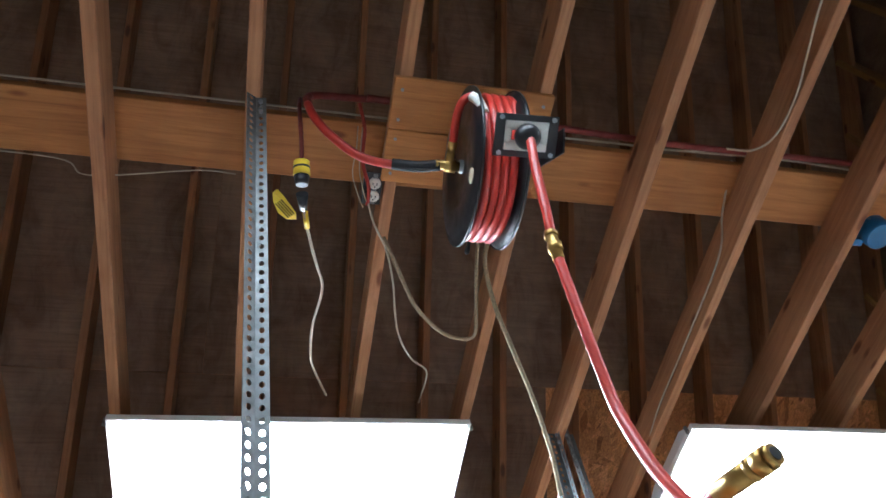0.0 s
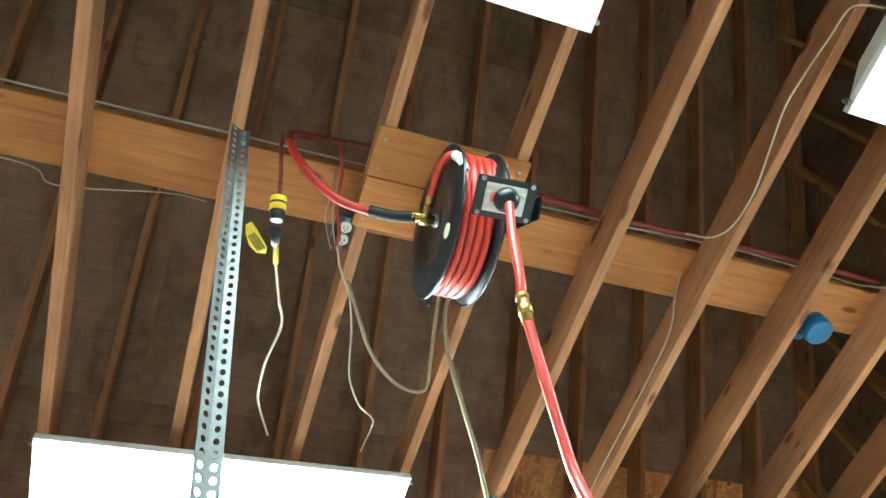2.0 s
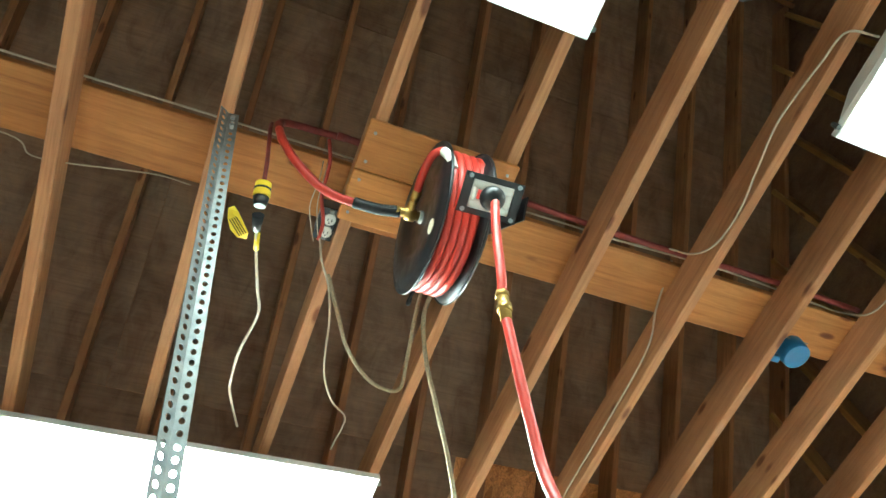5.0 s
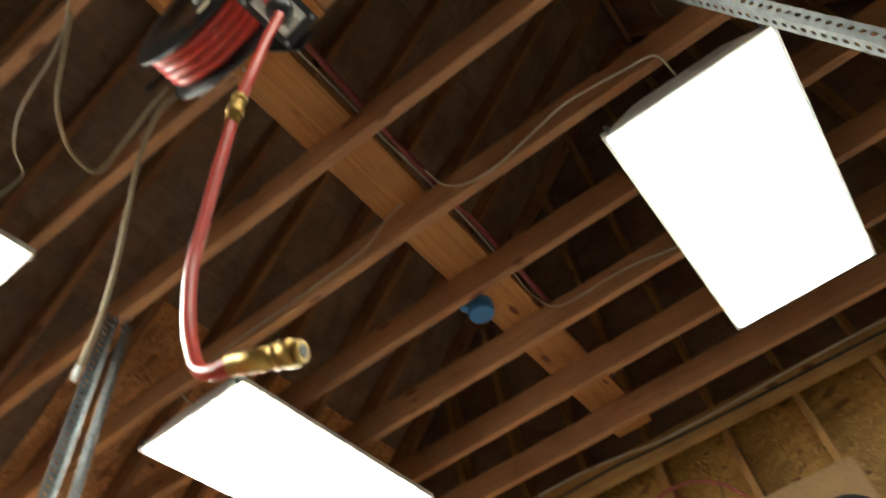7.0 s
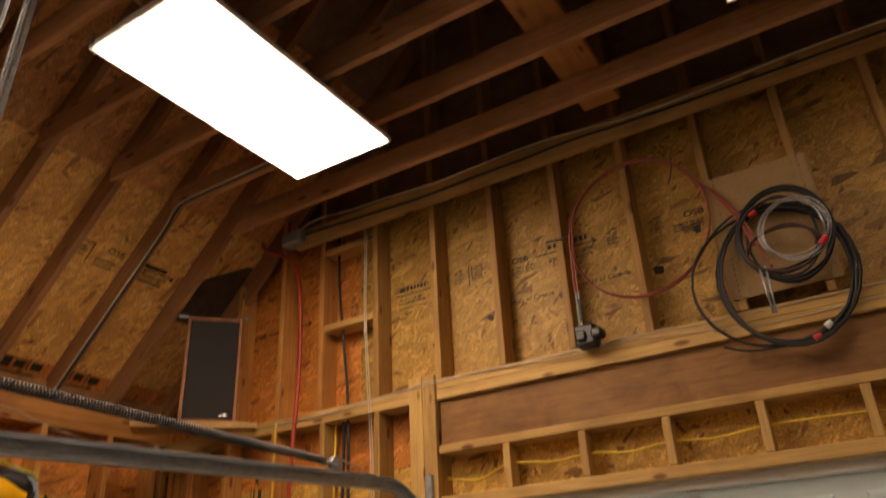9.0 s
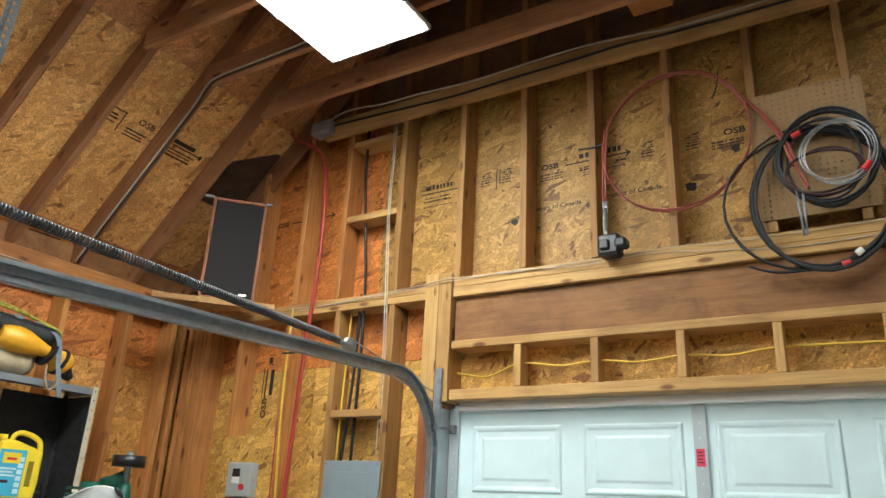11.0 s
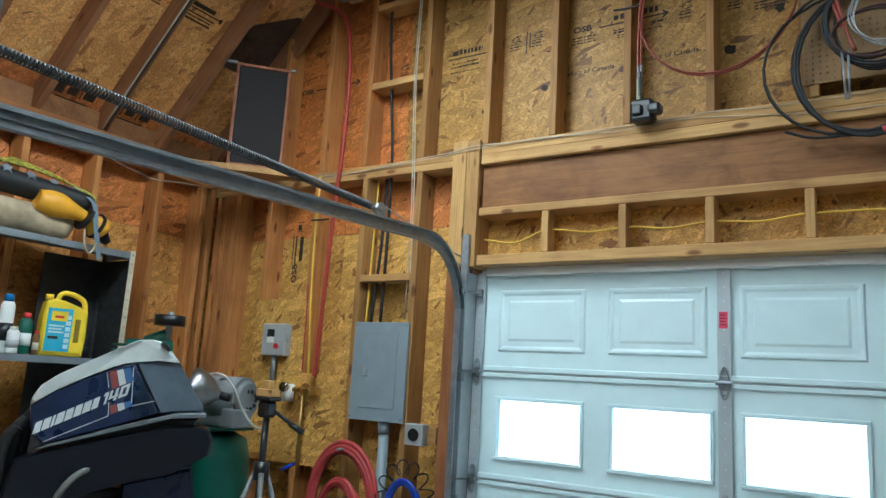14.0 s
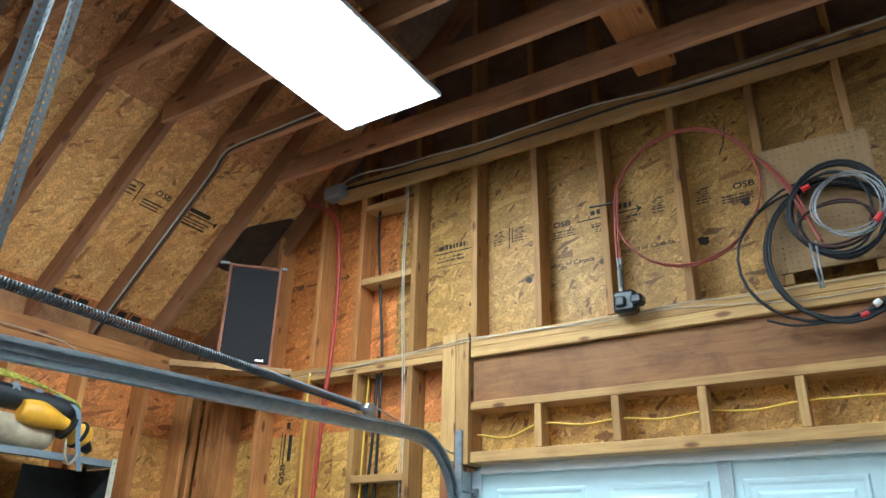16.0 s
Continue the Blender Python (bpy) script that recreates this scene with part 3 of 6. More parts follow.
# ---- garage door ----
gd = thing("garage_door", (0, 0, 0), "white raised-panel sectional garage door with a row of windows", "garage door")
BAY = 1.187          # spacing of the upright stiles
PANEL_BAY = 1.176    # spacing of the panel pairs
EDGES = (2.17, 1.655, 1.125, 0.595, 0.0)
for k in range(4):
    zt, zb = EDGES[k], EDGES[k + 1] + 0.004
    bm = bmesh.new()
    if k != 1:
        box(bm, (DOOR_L, 0.105, zb), (DOOR_R, 0.14, zt))
        sec = part("section", bm, DOOR_WHITE, gd)
        for b in range(4):
            for x0, x1 in ((0.158, 0.568), (0.744, 1.135)):
                x0, x1 = x0 + PANEL_BAY * b, x1 + PANEL_BAY * b
                z0, z1 = zb + 0.135, zt - 0.125
                bm = bmesh.new()
                o = 0.032
                rr = [[bm.verts.new((x, y, z)) for x, z in ((x0 - e, z0 - e), (x1 + e, z0 - e), (x1 + e, z1 + e), (x0 - e, z1 + e))]
                      for e, y in ((o, 0.1045), (0.024, 0.0965), (0.014, 0.0965), (0.002, 0.1015), (-0.022, 0.1015), (-0.034, 0.0975))]
                for p, q in zip(rr, rr[1:]):
                    for j in range(4):
                        bm.faces.new((p[j], p[(j + 1) % 4], q[(j + 1) % 4], q[j]))
                bm.faces.new(rr[-1])
                bmesh.ops.recalc_face_normals(bm, faces=bm.faces)
                part("raised_panel", bm, DOOR_WHITE, sec)
    else:
        wz0, wz1 = 1.24, 1.525
        box(bm, (DOOR_L, 0.105, wz1), (DOOR_R, 0.14, zt))
        box(bm, (DOOR_L, 0.105, zb), (DOOR_R, 0.14, wz0))
        xs = [DOOR_L]
        for b in range(4):
            xs += [q + PANEL_BAY * b for q in (0.136, 0.588, 0.73, 1.18)]
        xs.append(DOOR_R)
        for j in range(0, len(xs), 2):
            box(bm, (xs[j], 0.105, wz0), (min(xs[j + 1], DOOR_R), 0.14, wz1))
        sec = part("section", bm, DOOR_WHITE, gd)
        for j in range(1, len(xs) - 1, 2):
            x0, x1 = xs[j], min(xs[j + 1], DOOR_R)
            if x1 - x0 < 0.1:
                continue
            bm = bmesh.new()
            f = 0.015
            for lo, hi in (((x0 - 0.012, 0.093, wz0 - 0.012), (x1 + 0.012, 0.118, wz0 + f - 0.01)), ((x0 - 0.012, 0.093, wz1 - f + 0.01), (x1 + 0.012, 0.118, wz1 + 0.012)),
                           ((x0 - 0.012, 0.093, wz0 + f - 0.01), (x0 + f - 0.01, 0.118, wz1 - f + 0.01)), ((x1 - f + 0.01, 0.093, wz0 + f - 0.01), (x1 + 0.012, 0.118, wz1 - f + 0.01))):
                box(bm, lo, hi, 0.003)
            win = part("window", bm, DOOR_WHITE, sec)
            bm = bmesh.new()
            box(bm, (x0, 0.119, wz0), (x1, 0.123, wz1))
            pane = part("pane", bm, GLASS)
            pane.parent = win
            pane.matrix_parent_inverse = Matrix()
            pane.visible_shadow = False
    if k:
        box_part("lip", (DOOR_L + 0.06, 0.094, zt - 0.024), (DOOR_R, 0.1045, zt - 0.002), DOOR_WHITE, gd, 0.004)
        box_part("joint_seal", (DOOR_L + 0.06, 0.0985, zt - 0.0015), (DOOR_R, 0.1044, zt + 0.0055), STILE, gd, 0)
    if k < 3:
        box_part("lip", (DOOR_L + 0.06, 0.088, zb + 0.002), (DOOR_R, 0.1045, zb + 0.03), DOOR_WHITE, gd, 0.005)
    for x in [0.019] + [1.239 + BAY * b for b in range(3)] + [DOOR_R - 0.03]:
        w = 0.028
        bm = bmesh.new()
        perforated(bm, (x - w, 0.0915, zb + 0.006), (0, 0, 1), (1, 0, 0), 8, 1, (zt - zb - 0.012) / 8, 2 * w, 0.0035)
        st = thicken(part("stile", bm, STILE, gd), 0.002)
        if k:
            bm = bmesh.new()
            rod(bm, (x - 0.034, 0.078, zt), (x + 0.034, 0.078, zt), 0.009, seg=10)
            for sg in (-1, 1):
                ring_ = [(x + 0.017 * math.cos(a) * (1 - 0.35 * max(0, math.sin(a))), 0.083, zt + sg * (0.034 + 0.034 * math.sin(a))) for a in [2 * math.pi * q / 18 for q in range(19)]]
                tube(bm, ring_, 0.0042, seg=6, raw=True)
                box(bm, (x - 0.024, 0.084, zt + min(sg * 0.004, sg * 0.03)), (x + 0.024, 0.0888, zt + max(sg * 0.004, sg * 0.03)), 0.003)
                rod(bm, (x, 0.079, zt + sg * 0.052), (x, 0.09, zt + sg * 0.052), 0.006, seg=6)
            part("hinge", bm, GREY_STEEL, gd, "pressed steel hinge with looped leaves")
box_part("top_rail", (0.05, 0.07, 2.15), (DOOR_R, 0.1045, 2.192), WHITE_METAL, gd, 0.004)
lab = box_part("warning_label", (1.218, 0.0885, 1.889), (1.255, 0.0895, 1.962), PINK, gd, 0, "small red warning label")
for j in range(4):
    box_part("print_bar", (1.224, 0.0875, 1.903 + 0.014 * j), (1.249 - 0.004 * (j % 2), 0.0883, 1.907 + 0.014 * j), INK, gd, 0)
# weather strip stop outside
box_part("door_stop", (DOOR_L - 0.03, 0.142, 0), (DOOR_L + 0.05, 0.18, DOOR_T + 0.03), DOOR_WHITE, gd, 0.003)

# door track
tr = thing("door_track", (-0.05, 0.02, 0), "galvanised steel garage door track with a curved corner", "door track")
path = [(-0.03, -0.036, 0.05), (-0.03, -0.036, 1.0), (-0.03, -0.036, 1.9)]
path += [(-0.03, -0.036 - 0.34 + 0.34 * math.cos(a), 1.92 + 0.362 * math.sin(a)) for a in [math.pi / 2 * k / 12 for k in range(1, 13)]]
path += [(-0.045, -1.2, 2.251), (-0.06, -2.52, 2.196)]
C = [(-0.016, -0.028), (0.016, -0.028), (0.016, -0.02), (0.013, -0.02), (0.013, -0.025), (-0.013, -0.025), (-0.013, 0.025), (0.013, 0.025), (0.013, 0.02), (0.016, 0.02), (0.016, 0.028), (-0.016, 0.028)]
bm = bmesh.new()
sweep(bm, path, C)
part("rail", bm, GREY_STEEL, tr)
bm = bmesh.new()
sweep(bm, [(-0.064, -2.52, 2.216), (-0.062, -1.2, 2.271), (-0.06, -0.42, 2.302)], [(-0.002, -0.02), (0.002, -0.02), (0.002, 0.02), (-0.002, 0.02)])
part("angle_rail", bm, GREY_STEEL, tr)
for z in (0.4, 1.0, 1.6):
    box_part("jamb_bracket", (-0.05, -0.03, z), (0.0, -0.008, z + 0.05), GREY_STEEL, tr, 0.002)
box_part("jamb_angle", (-0.052, -0.014, 0.02), (-0.016, -0.008, 2.16), STILE, tr, 0.002)
box_part("jamb_angle", (-0.0155, -0.012, 0.02), (-0.0115, 0.09, 2.16), STILE, tr, 0.001)
for z in (0.6, 1.125, 1.655, 2.06):
    bm = bmesh.new()
    rod(bm, (-0.03, -0.036, z), (0.004, 0.03, z), 0.006, seg=8)
    rod(bm, (0.004, 0.03, z), (0.02, 0.07, z), 0.006, seg=8)
    rod(bm, (-0.038, -0.036, z), (-0.018, -0.036, z), 0.02, seg=14)
    box(bm, (0.002, 0.06, z - 0.022), (0.036, 0.088, z + 0.022), 0.004)
    part("roller", bm, GALV, tr)
bm = bmesh.new()
box(bm, (-0.045, -0.028, 2.05), (-0.004, -0.008, 2.36), 0.004)
part("flag_bracket", bm, GREY_STEEL, tr)

# extension spring
sp = thing("extension_spring", (-0.1, -1.5, 2.38), "long coiled steel extension spring above the door track", "spring")
bm = bmesh.new()
A, B = Vector((-0.1, -2.46, 2.398)), Vector((-0.1, -0.74, 2.352))
turns, pts = 150, []
for i in range(turns * 8 + 1):
    f = i / (turns * 8)
    c = A.lerp(B, f)
    ang = 2 * math.pi * turns * f
    pts.append(c + Vector((math.cos(ang) * 0.0155, 0, math.sin(ang) * 0.0155)))
tube(bm, pts, 0.0036, seg=5, raw=True)
part("coil", bm, SPRING_STEEL, sp, smooth=True)
bm = bmesh.new()
rod(bm, (-0.112, -0.67, 2.345), (-0.088, -0.67, 2.345), 0.036, seg=20)
rod(bm, (-0.118, -0.67, 2.345), (-0.082, -0.67, 2.345), 0.01, seg=8)
box(bm, (-0.118, -0.75, 2.338), (-0.082, -0.66, 2.352), 0.003)
part("pulley", bm, GREY_STEEL, sp, smooth=True)
cable("lift_cable", [(-0.1, -0.67, 2.38), (-0.08, -0.3, 2.30), (-0.05, -0.02, 2.24)], 0.003, GREY_STEEL, sp)
cable("lift_cable", [(-0.1, -0.67, 2.31), (-0.07, -0.3, 2.25), (-0.04, -0.01, 2.19)], 0.003, GREY_STEEL, sp)
cable("anchor_wire", [(-0.1, -2.45, 2.398), (-0.1, -2.6, 2.405)], 0.003, GREY_STEEL, sp)

# hanger angles
angle_bar((0.13, -2.50, 3.97), (-0.075, -2.50, 2.24), (1, 0, 0), (0, -1, 0), "slotted steel angle hanging from a joist to the door track")
angle_bar((0.13, -2.460, 3.97), (-0.06, -2.43, 2.24), (1, 0, 0), (0, 1, 0), "slotted steel angle hanging from a joist to the door track")
angle_bar((1.40, -3.722, 3.945), (1.0, -3.602, 2.56), (0, 1, -0.2), (0.6, -0.8, 0.1), "slotted galvanised angle hanging from a joist", 0.029)
angle_bar((2.18, -2.47, 3.98), (2.58, -2.44, 2.72), (0, 1, 0), (1, 0, 0), "slotted galvanised angle hanging from a joist", 0.034)

# opener head
op = thing("door_opener", (0.72, -3.40, 2.80), "grey garage door opener with a frosted light cover", "door opener")
bm = bmesh.new()
box(bm, (0.60, -3.72, 2.80), (0.87, -3.13, 2.93), 0.035)
part("housing", bm, PANEL_GREY, op)
bm = bmesh.new()
box(bm, (0.615, -3.6, 2.735), (0.855, -3.145, 2.80), 0.028)
part("light_cover", bm, WHITE_PLASTIC, op, "frosted white light cover")
for x in (0.64, 0.83):
    rod_part("strap", (x, -3.6, 2.92), (x + 0.1, -3.655, 2.99), 0.008, GALV, op, seg=8)


# ---- hose reel under the joists ----
mb = thing("mounting_board", (1.33, -3.1, 3.93), "two pale wooden boards screwed under the joists", "board")
board("plank", (1.36, -3.345, 3.928), (1.515, -2.87, 3.948), WOODS[1], mb)
board("plank", (1.19, -3.345, 3.927), (1.357, -2.87, 3.948), WOODS[1], mb)
for x in (1.22, 1.33, 1.39, 1.48):
    for y in (-3.32, -2.90):
        rod_part("screw", (x, y, 3.924), (x, y, 3.93), 0.005, GREY_STEEL, mb, seg=8)

RC = Vector((1.373, -3.109, 3.675))
reel = thing("hose_reel", RC, "black steel hose reel with red rubber hose wound on it", "hose reel")
for y, nm in ((-0.058, "flange"), (0.058, "flange")):
    bm = bmesh.new()
    prof = [(0.03, 0.0), (0.10, 0.0), (0.115, 0.012 if y < 0 else -0.012), (0.19, 0.012 if y < 0 else -0.012), (0.207, 0.0), (0.213, 0.004), (0.213, -0.004)]
    rings = []
    for r, dy in prof:
        rings.append([bm.verts.new((r * math.cos(a), y + dy * (-1 if y < 0 else 1) * (1 if y < 0 else 1), r * math.sin(a))) for a in [2 * math.pi * k / 48 for k in range(48)]])
    for p, q in zip(rings, rings[1:]):
        for k in range(48):
            bm.faces.new((p[k], p[(k + 1) % 48], q[(k + 1) % 48], q[k]))
    bm.faces.new(rings[0])
    bmesh.ops.recalc_face_normals(bm, faces=bm.faces)
    bmesh.ops.translate(bm, verts=bm.verts, vec=RC)
    thicken(part(nm, bm, BLACK, reel, smooth=True), 0.003)
rod_part("drum", RC + Vector((0, -0.056, 0)), RC + Vector((0, 0.056, 0)), 0.10, BLACK, reel, seg=32)
rod_part("axle", RC + Vector((0, -0.068, 0)), RC + Vector((0, 0.09, 0)), 0.018, GREY_STEEL, reel)
pts = []
for layer, (r, n) in enumerate(((0.122, 4), (0.144, 4), (0.166, 4), (0.187, 4))):
    for i in range(n * 32):
        f = i / (n * 32)
        y = (-0.043 + 0.086 * f) * (1 if layer % 2 == 0 else -1)
        a = 2 * math.pi * f * n
        pts.append(RC + Vector((r * math.cos(a), y + 0.003 * math.sin(3 * a), r * math.sin(a))))
bm = bmesh.new()
tube(bm, pts, 0.0112, seg=8, raw=True)
part("wound_hose", bm, RED_HOSE, reel, "red rubber hose in several layers", smooth=True)
# frame arms from the base to the outlet guide
G = Vector((1.555, -3.084, 3.471))
gd_dir = (G - RC).normalized()
for y in (-3.045 + 0.045,):
    bm = bmesh.new()
    sweep(bm, [(RC.x, y, 3.925), (RC.x + 0.02, y, RC.z), (G.x, y + 0.01, G.z)], [(-0.002, -0.03), (0.002, -0.03), (0.002, 0.03), (-0.002, 0.03)], (0, 1, 0))
    part("arm", bm, BLACK, reel)
box_part("base_plate", (RC.x - 0.12, -3.14, 3.917), (RC.x + 0.12, -2.99, 3.926), BLACK, reel)
GM = Matrix(((0.030, 0.962, 0.271, G.x), (0.999, -0.038, 0.026, G.y), (0.035, 0.269, -0.962, G.z), (0, 0, 0, 1)))


def at_guide(bm):
    bmesh.ops.transform(bm, matrix=GM, verts=bm.verts)
    return bm


W, Hh = 0.076, 0.049
bm = bmesh.new()
for lo, hi in (((-W, -Hh, 0), (W, -Hh * 0.7, 0.004)), ((-W, Hh * 0.7, 0), (W, Hh, 0.004)), ((-W, -Hh * 0.7, 0), (-W * 0.7, Hh * 0.7, 0.004)), ((W * 0.7, -Hh * 0.7, 0), (W, Hh * 0.7, 0.004))):
    box(bm, lo, hi)
for sgn in (1,):
    vs = [[bm.verts.new((sgn * (W - d), p, q)) for p, q in ((-Hh, 0.004), (Hh, 0.004), (Hh * 0.5, -0.075), (-Hh * 0.4, -0.075))] for d in (0, 0.004)]
    bm.faces.new(vs[0]), bm.faces.new(vs[1][::-1])
    for k in range(4):
        bm.faces.new((vs[0][k], vs[1][k], vs[1][(k + 1) % 4], vs[0][(k + 1) % 4]))
bmesh.ops.recalc_face_normals(bm, faces=bm.faces)
part("guide_plate", at_guide(bm), BLACK, reel)
for k in range(4):
    bm = bmesh.new()
    if k < 2:
        y = 0.026 if k else -0.026
        rod(bm, (-W * 0.66, y, -0.008), (W * 0.66, y, -0.008), 0.0145, seg=12)
    else:
        x = 0.046 if k == 3 else -0.046
        rod(bm, (x, -Hh * 0.66, -0.012), (x, Hh * 0.66, -0.012), 0.0145, seg=12)
    part("roller", at_guide(bm), WHITE_PLASTIC, reel, "white plastic guide roller", smooth=True)
for sx in (-1, 1):
    for sy in (-1, 1):
        bm = bmesh.new()
        rod(bm, (sx * W * 0.83, sy * Hh * 0.83, 0.003), (sx * W * 0.83, sy * Hh * 0.83, 0.009), 0.006, seg=6)
        part("bolt", at_guide(bm), GREY_STEEL, reel)
# ball stop
bm = bmesh.new()
bmesh.ops.create_uvsphere(bm, u_segments=20, v_segments=12, radius=0.031)
bmesh.ops.translate(bm, verts=bm.verts, vec=(0, 0, 0.014))
part("ball_stop", at_guide(bm), BLACK, reel, smooth=True)
# badge on the flange, inlet and brass swivel
bm = bmesh.new()
rod(bm, RC + Vector((0.05, -0.0725, -0.16)), RC + Vector((0.05, -0.0705, -0.16)), 0.02, seg=20)
part("badge", bm, CREAM, reel, "small cream badge on the flange")
rod_part("swivel", RC + Vector((0, -0.132, 0)), RC + Vector((0, -0.066, 0)), 0.013, BRASS, reel)
rod_part("swivel_nut", RC + Vector((0, -0.108, 0)), RC + Vector((0, -0.078, 0)), 0.019, BRASS, reel, seg=6)
rod_part("elbow", RC + Vector((0, -0.096, 0)), RC + Vector((0.04, -0.096, 0.0)), 0.011, BRASS, reel)
rod_part("ferrule", RC + Vector((0.04, -0.096, 0)), RC + Vector((0.07, -0.096, 0.0)), 0.0125, BRASS, reel)
cable("inlet_loop", [RC + Vector(p) for p in ((0.065, -0.096, 0), (0.13, -0.099, 0.0), (0.178, -0.092, -0.002), (0.195, -0.07, -0.01), (0.175, -0.045, -0.05))], 0.0112, RED_HOSE, reel)
cable("hose_guard", [RC + Vector(p) for p in ((0.196, -0.072, -0.008), (0.195, -0.06, -0.03), (0.178, -0.048, -0.07))], 0.0135, WHITE_PLASTIC, reel)

# feed hose from the supply above the tie board
fh = thing("feed_hose", (1.36, -3.55, 4.1), "red rubber feed hose with a black sleeve", "air hose")
cable("supply_tail", [(1.37, -3.2, 4.16), (1.36, -3.42, 4.155), (1.37, -3.55, 4.11), (1.385, -3.58, 4.03), (1.395, -3.575, 3.95)], 0.0122, RED_DIM, fh)
cable("hose", [(1.395, -3.578, 3.955), (1.39, -3.56, 3.88), (1.37, -3.51, 3.80), (1.345, -3.42, 3.73), (1.355, -3.29, 3.685), (1.372, -3.215, 3.675)], 0.0125, RED_HOSE, fh)
cable("sleeve", [(1.348, -3.348, 3.704), (1.357, -3.285, 3.684), (1.371, -3.228, 3.676)], 0.0165, RUBBER, fh)
cable("air_line", [(1.38, -3.4, 4.112), (1.36, -2.9, 4.112), (1.345, -2.3, 4.11), (1.35, -1.7, 4.112), (1.34, -1.25, 4.112)], 0.012, RED_DIM).parent = None
tagged(bpy.data.objects["air_line"], "red air line on the joists, coloured dark for shade", "air hose")

# hanging hose with coupling and brass end
hh = thing("hanging_hose", G, "red rubber hose hanging from the reel with a brass end", "air hose")
P0 = G + gd_dir * 0.02
cp = Vector((1.463, -3.085, 3.155))
cable("hose", [P0, (1.53, -3.087, 3.34), (1.49, -3.085, 3.22), (1.463, -3.084, 3.158)], 0.0112, RED_HOSE, hh)
rod_part("coupling", (1.468, -3.085, 3.172), (1.447, -3.081, 3.102), 0.0125, BRASS, hh, seg=12)
rod_part("coupling_nut", (1.4595, -3.0835, 3.142), (1.453, -3.0822, 3.122), 0.0158, BRASS, hh, seg=6)
rod_part("coupling_nut", (1.468, -3.085, 3.172), (1.4645, -3.0845, 3.16), 0.0150, BRASS, hh, seg=6)
cable("hose", [(1.45, -3.0815, 3.112), (1.418, -3.072, 2.99), (1.385, -3.062, 2.85), (1.372, -3.058, 2.76), (1.385, -3.056, 2.64), (1.41, -3.058, 2.56), (1.432, -3.062, 2.522), (1.465, -3.066, 2.495), (1.502, -3.067, 2.484)], 0.0108, RED_HOSE, hh)
NA, NB = Vector((1.497, -3.067, 2.485)), Vector((1.592, -3.041, 2.462))
nd = (NB - NA).normalized()
rod_part("sleeve_end", NA, NA + nd * 0.07, 0.0142, BRASS, hh)
rod_part("sleeve_ring", NA + nd * 0.058, NA + nd * 0.068, 0.0155, BRASS, hh)
rod_part("plug_nut", NA + nd * 0.07, NA + nd * 0.088, 0.0178, BRASS, hh, seg=6)
rod_part("plug_end", NA + nd * 0.088, NA + nd * 0.098, 0.0135, BRASS, hh, seg=14)
rod_part("bore", NA + nd * 0.0975, NA + nd * 0.0988, 0.0085, BLACK, hh, seg=12)


# ---- ceiling clutter ----
def loose(name, pts, r, material, label, category="cable", group="", n=8):
    return tagged(cable(name, pts, r, material, None, "", n), label, category, group)


loose("power_cable", [(2.24, -2.0, 3.935), (2.215, -2.10, 3.945), (2.113, -2.118, 3.95), (2.0, -2.135, 3.95), (1.89, -2.143, 3.95), (1.74, -2.118, 3.95), (1.6, -2.092, 3.955), (1.47, -2.095, 3.967), (1.39, -2.115, 4.02), (1.35, -2.16, 4.11), (1.315, -2.3, 4.138), (1.315, -2.6, 4.138), (1.31, -3.0, 4.138), (1.312, -3.6, 4.138), (1.31, -4.6, 4.138)], 0.0038, WHITE_CABLE, "white power cable along the joists and tie board", group="ceiling cables")
loose("power_cable", [(1.30, -2.095, 4.14), (1.13, -2.105, 4.06), (0.98, -2.092, 4.0), (0.6, -2.092, 3.985), (0.25, -2.092, 3.98), (0.0, -2.06, 3.96), (-0.02, -2.0, 3.93)], 0.0038, WHITE_CABLE, "white power cable stapled along a joist to a ceiling light", group="ceiling cables")
loose("power_cable", [(1.315, -2.3, 4.137), (1.325, -1.9, 4.137), (1.31, -1.5, 4.138), (1.31, -1.3, 4.12), (1.40, -1.262, 4.03), (1.7, -1.262, 4.02), (1.95, -1.262, 3.97)], 0.0038, WHITE_CABLE, "white power cable running along the tie board", group="ceiling cables")
loose("power_cable", [(1.095, -4.7, 4.09), (1.09, -4.3, 4.085), (1.06, -4.2, 4.05), (1.09, -3.9, 4.09), (1.09, -3.78, 4.09)], 0.0024, WHITE_CABLE, "white cable along the edge of the tie board", group="ceiling cables")

# outlet with extension plug
ob_ = thing("outlet_box", (1.11, -3.36, 3.97), "open metal outlet box with a duplex receptacle", "outlet")
box_part("metal_box", (1.085, -3.385, 3.99), (1.185, -3.325, 4.06), GALV, ob_)
box_part("box_rim", (1.08, -3.39, 3.984), (1.19, -3.32, 3.99), BLACK, ob_, 0)
for x in (1.112, 1.156):
    bm = bmesh.new()
    rod(bm, (x, -3.355, 3.974), (x, -3.355, 3.984), 0.0185, seg=14)
    rec = part("receptacle", bm, WHITE_PLASTIC, ob_, "white duplex receptacle face", smooth=True)
    for y in (-3.361, -3.349):
        box_part("slot", (x - 0.0045, y - 0.0013, 3.9726), (x + 0.0045, y + 0.0013, 3.9739), BLACK, rec, 0)
    rod_part("ground_hole", (x - 0.01, -3.355, 3.9726), (x - 0.01, -3.355, 3.9739), 0.0024, BLACK, rec, seg=8)
box_part("strap", (1.083, -3.362, 3.978), (1.187, -3.348, 3.9838), GALV, ob_, 0.001)
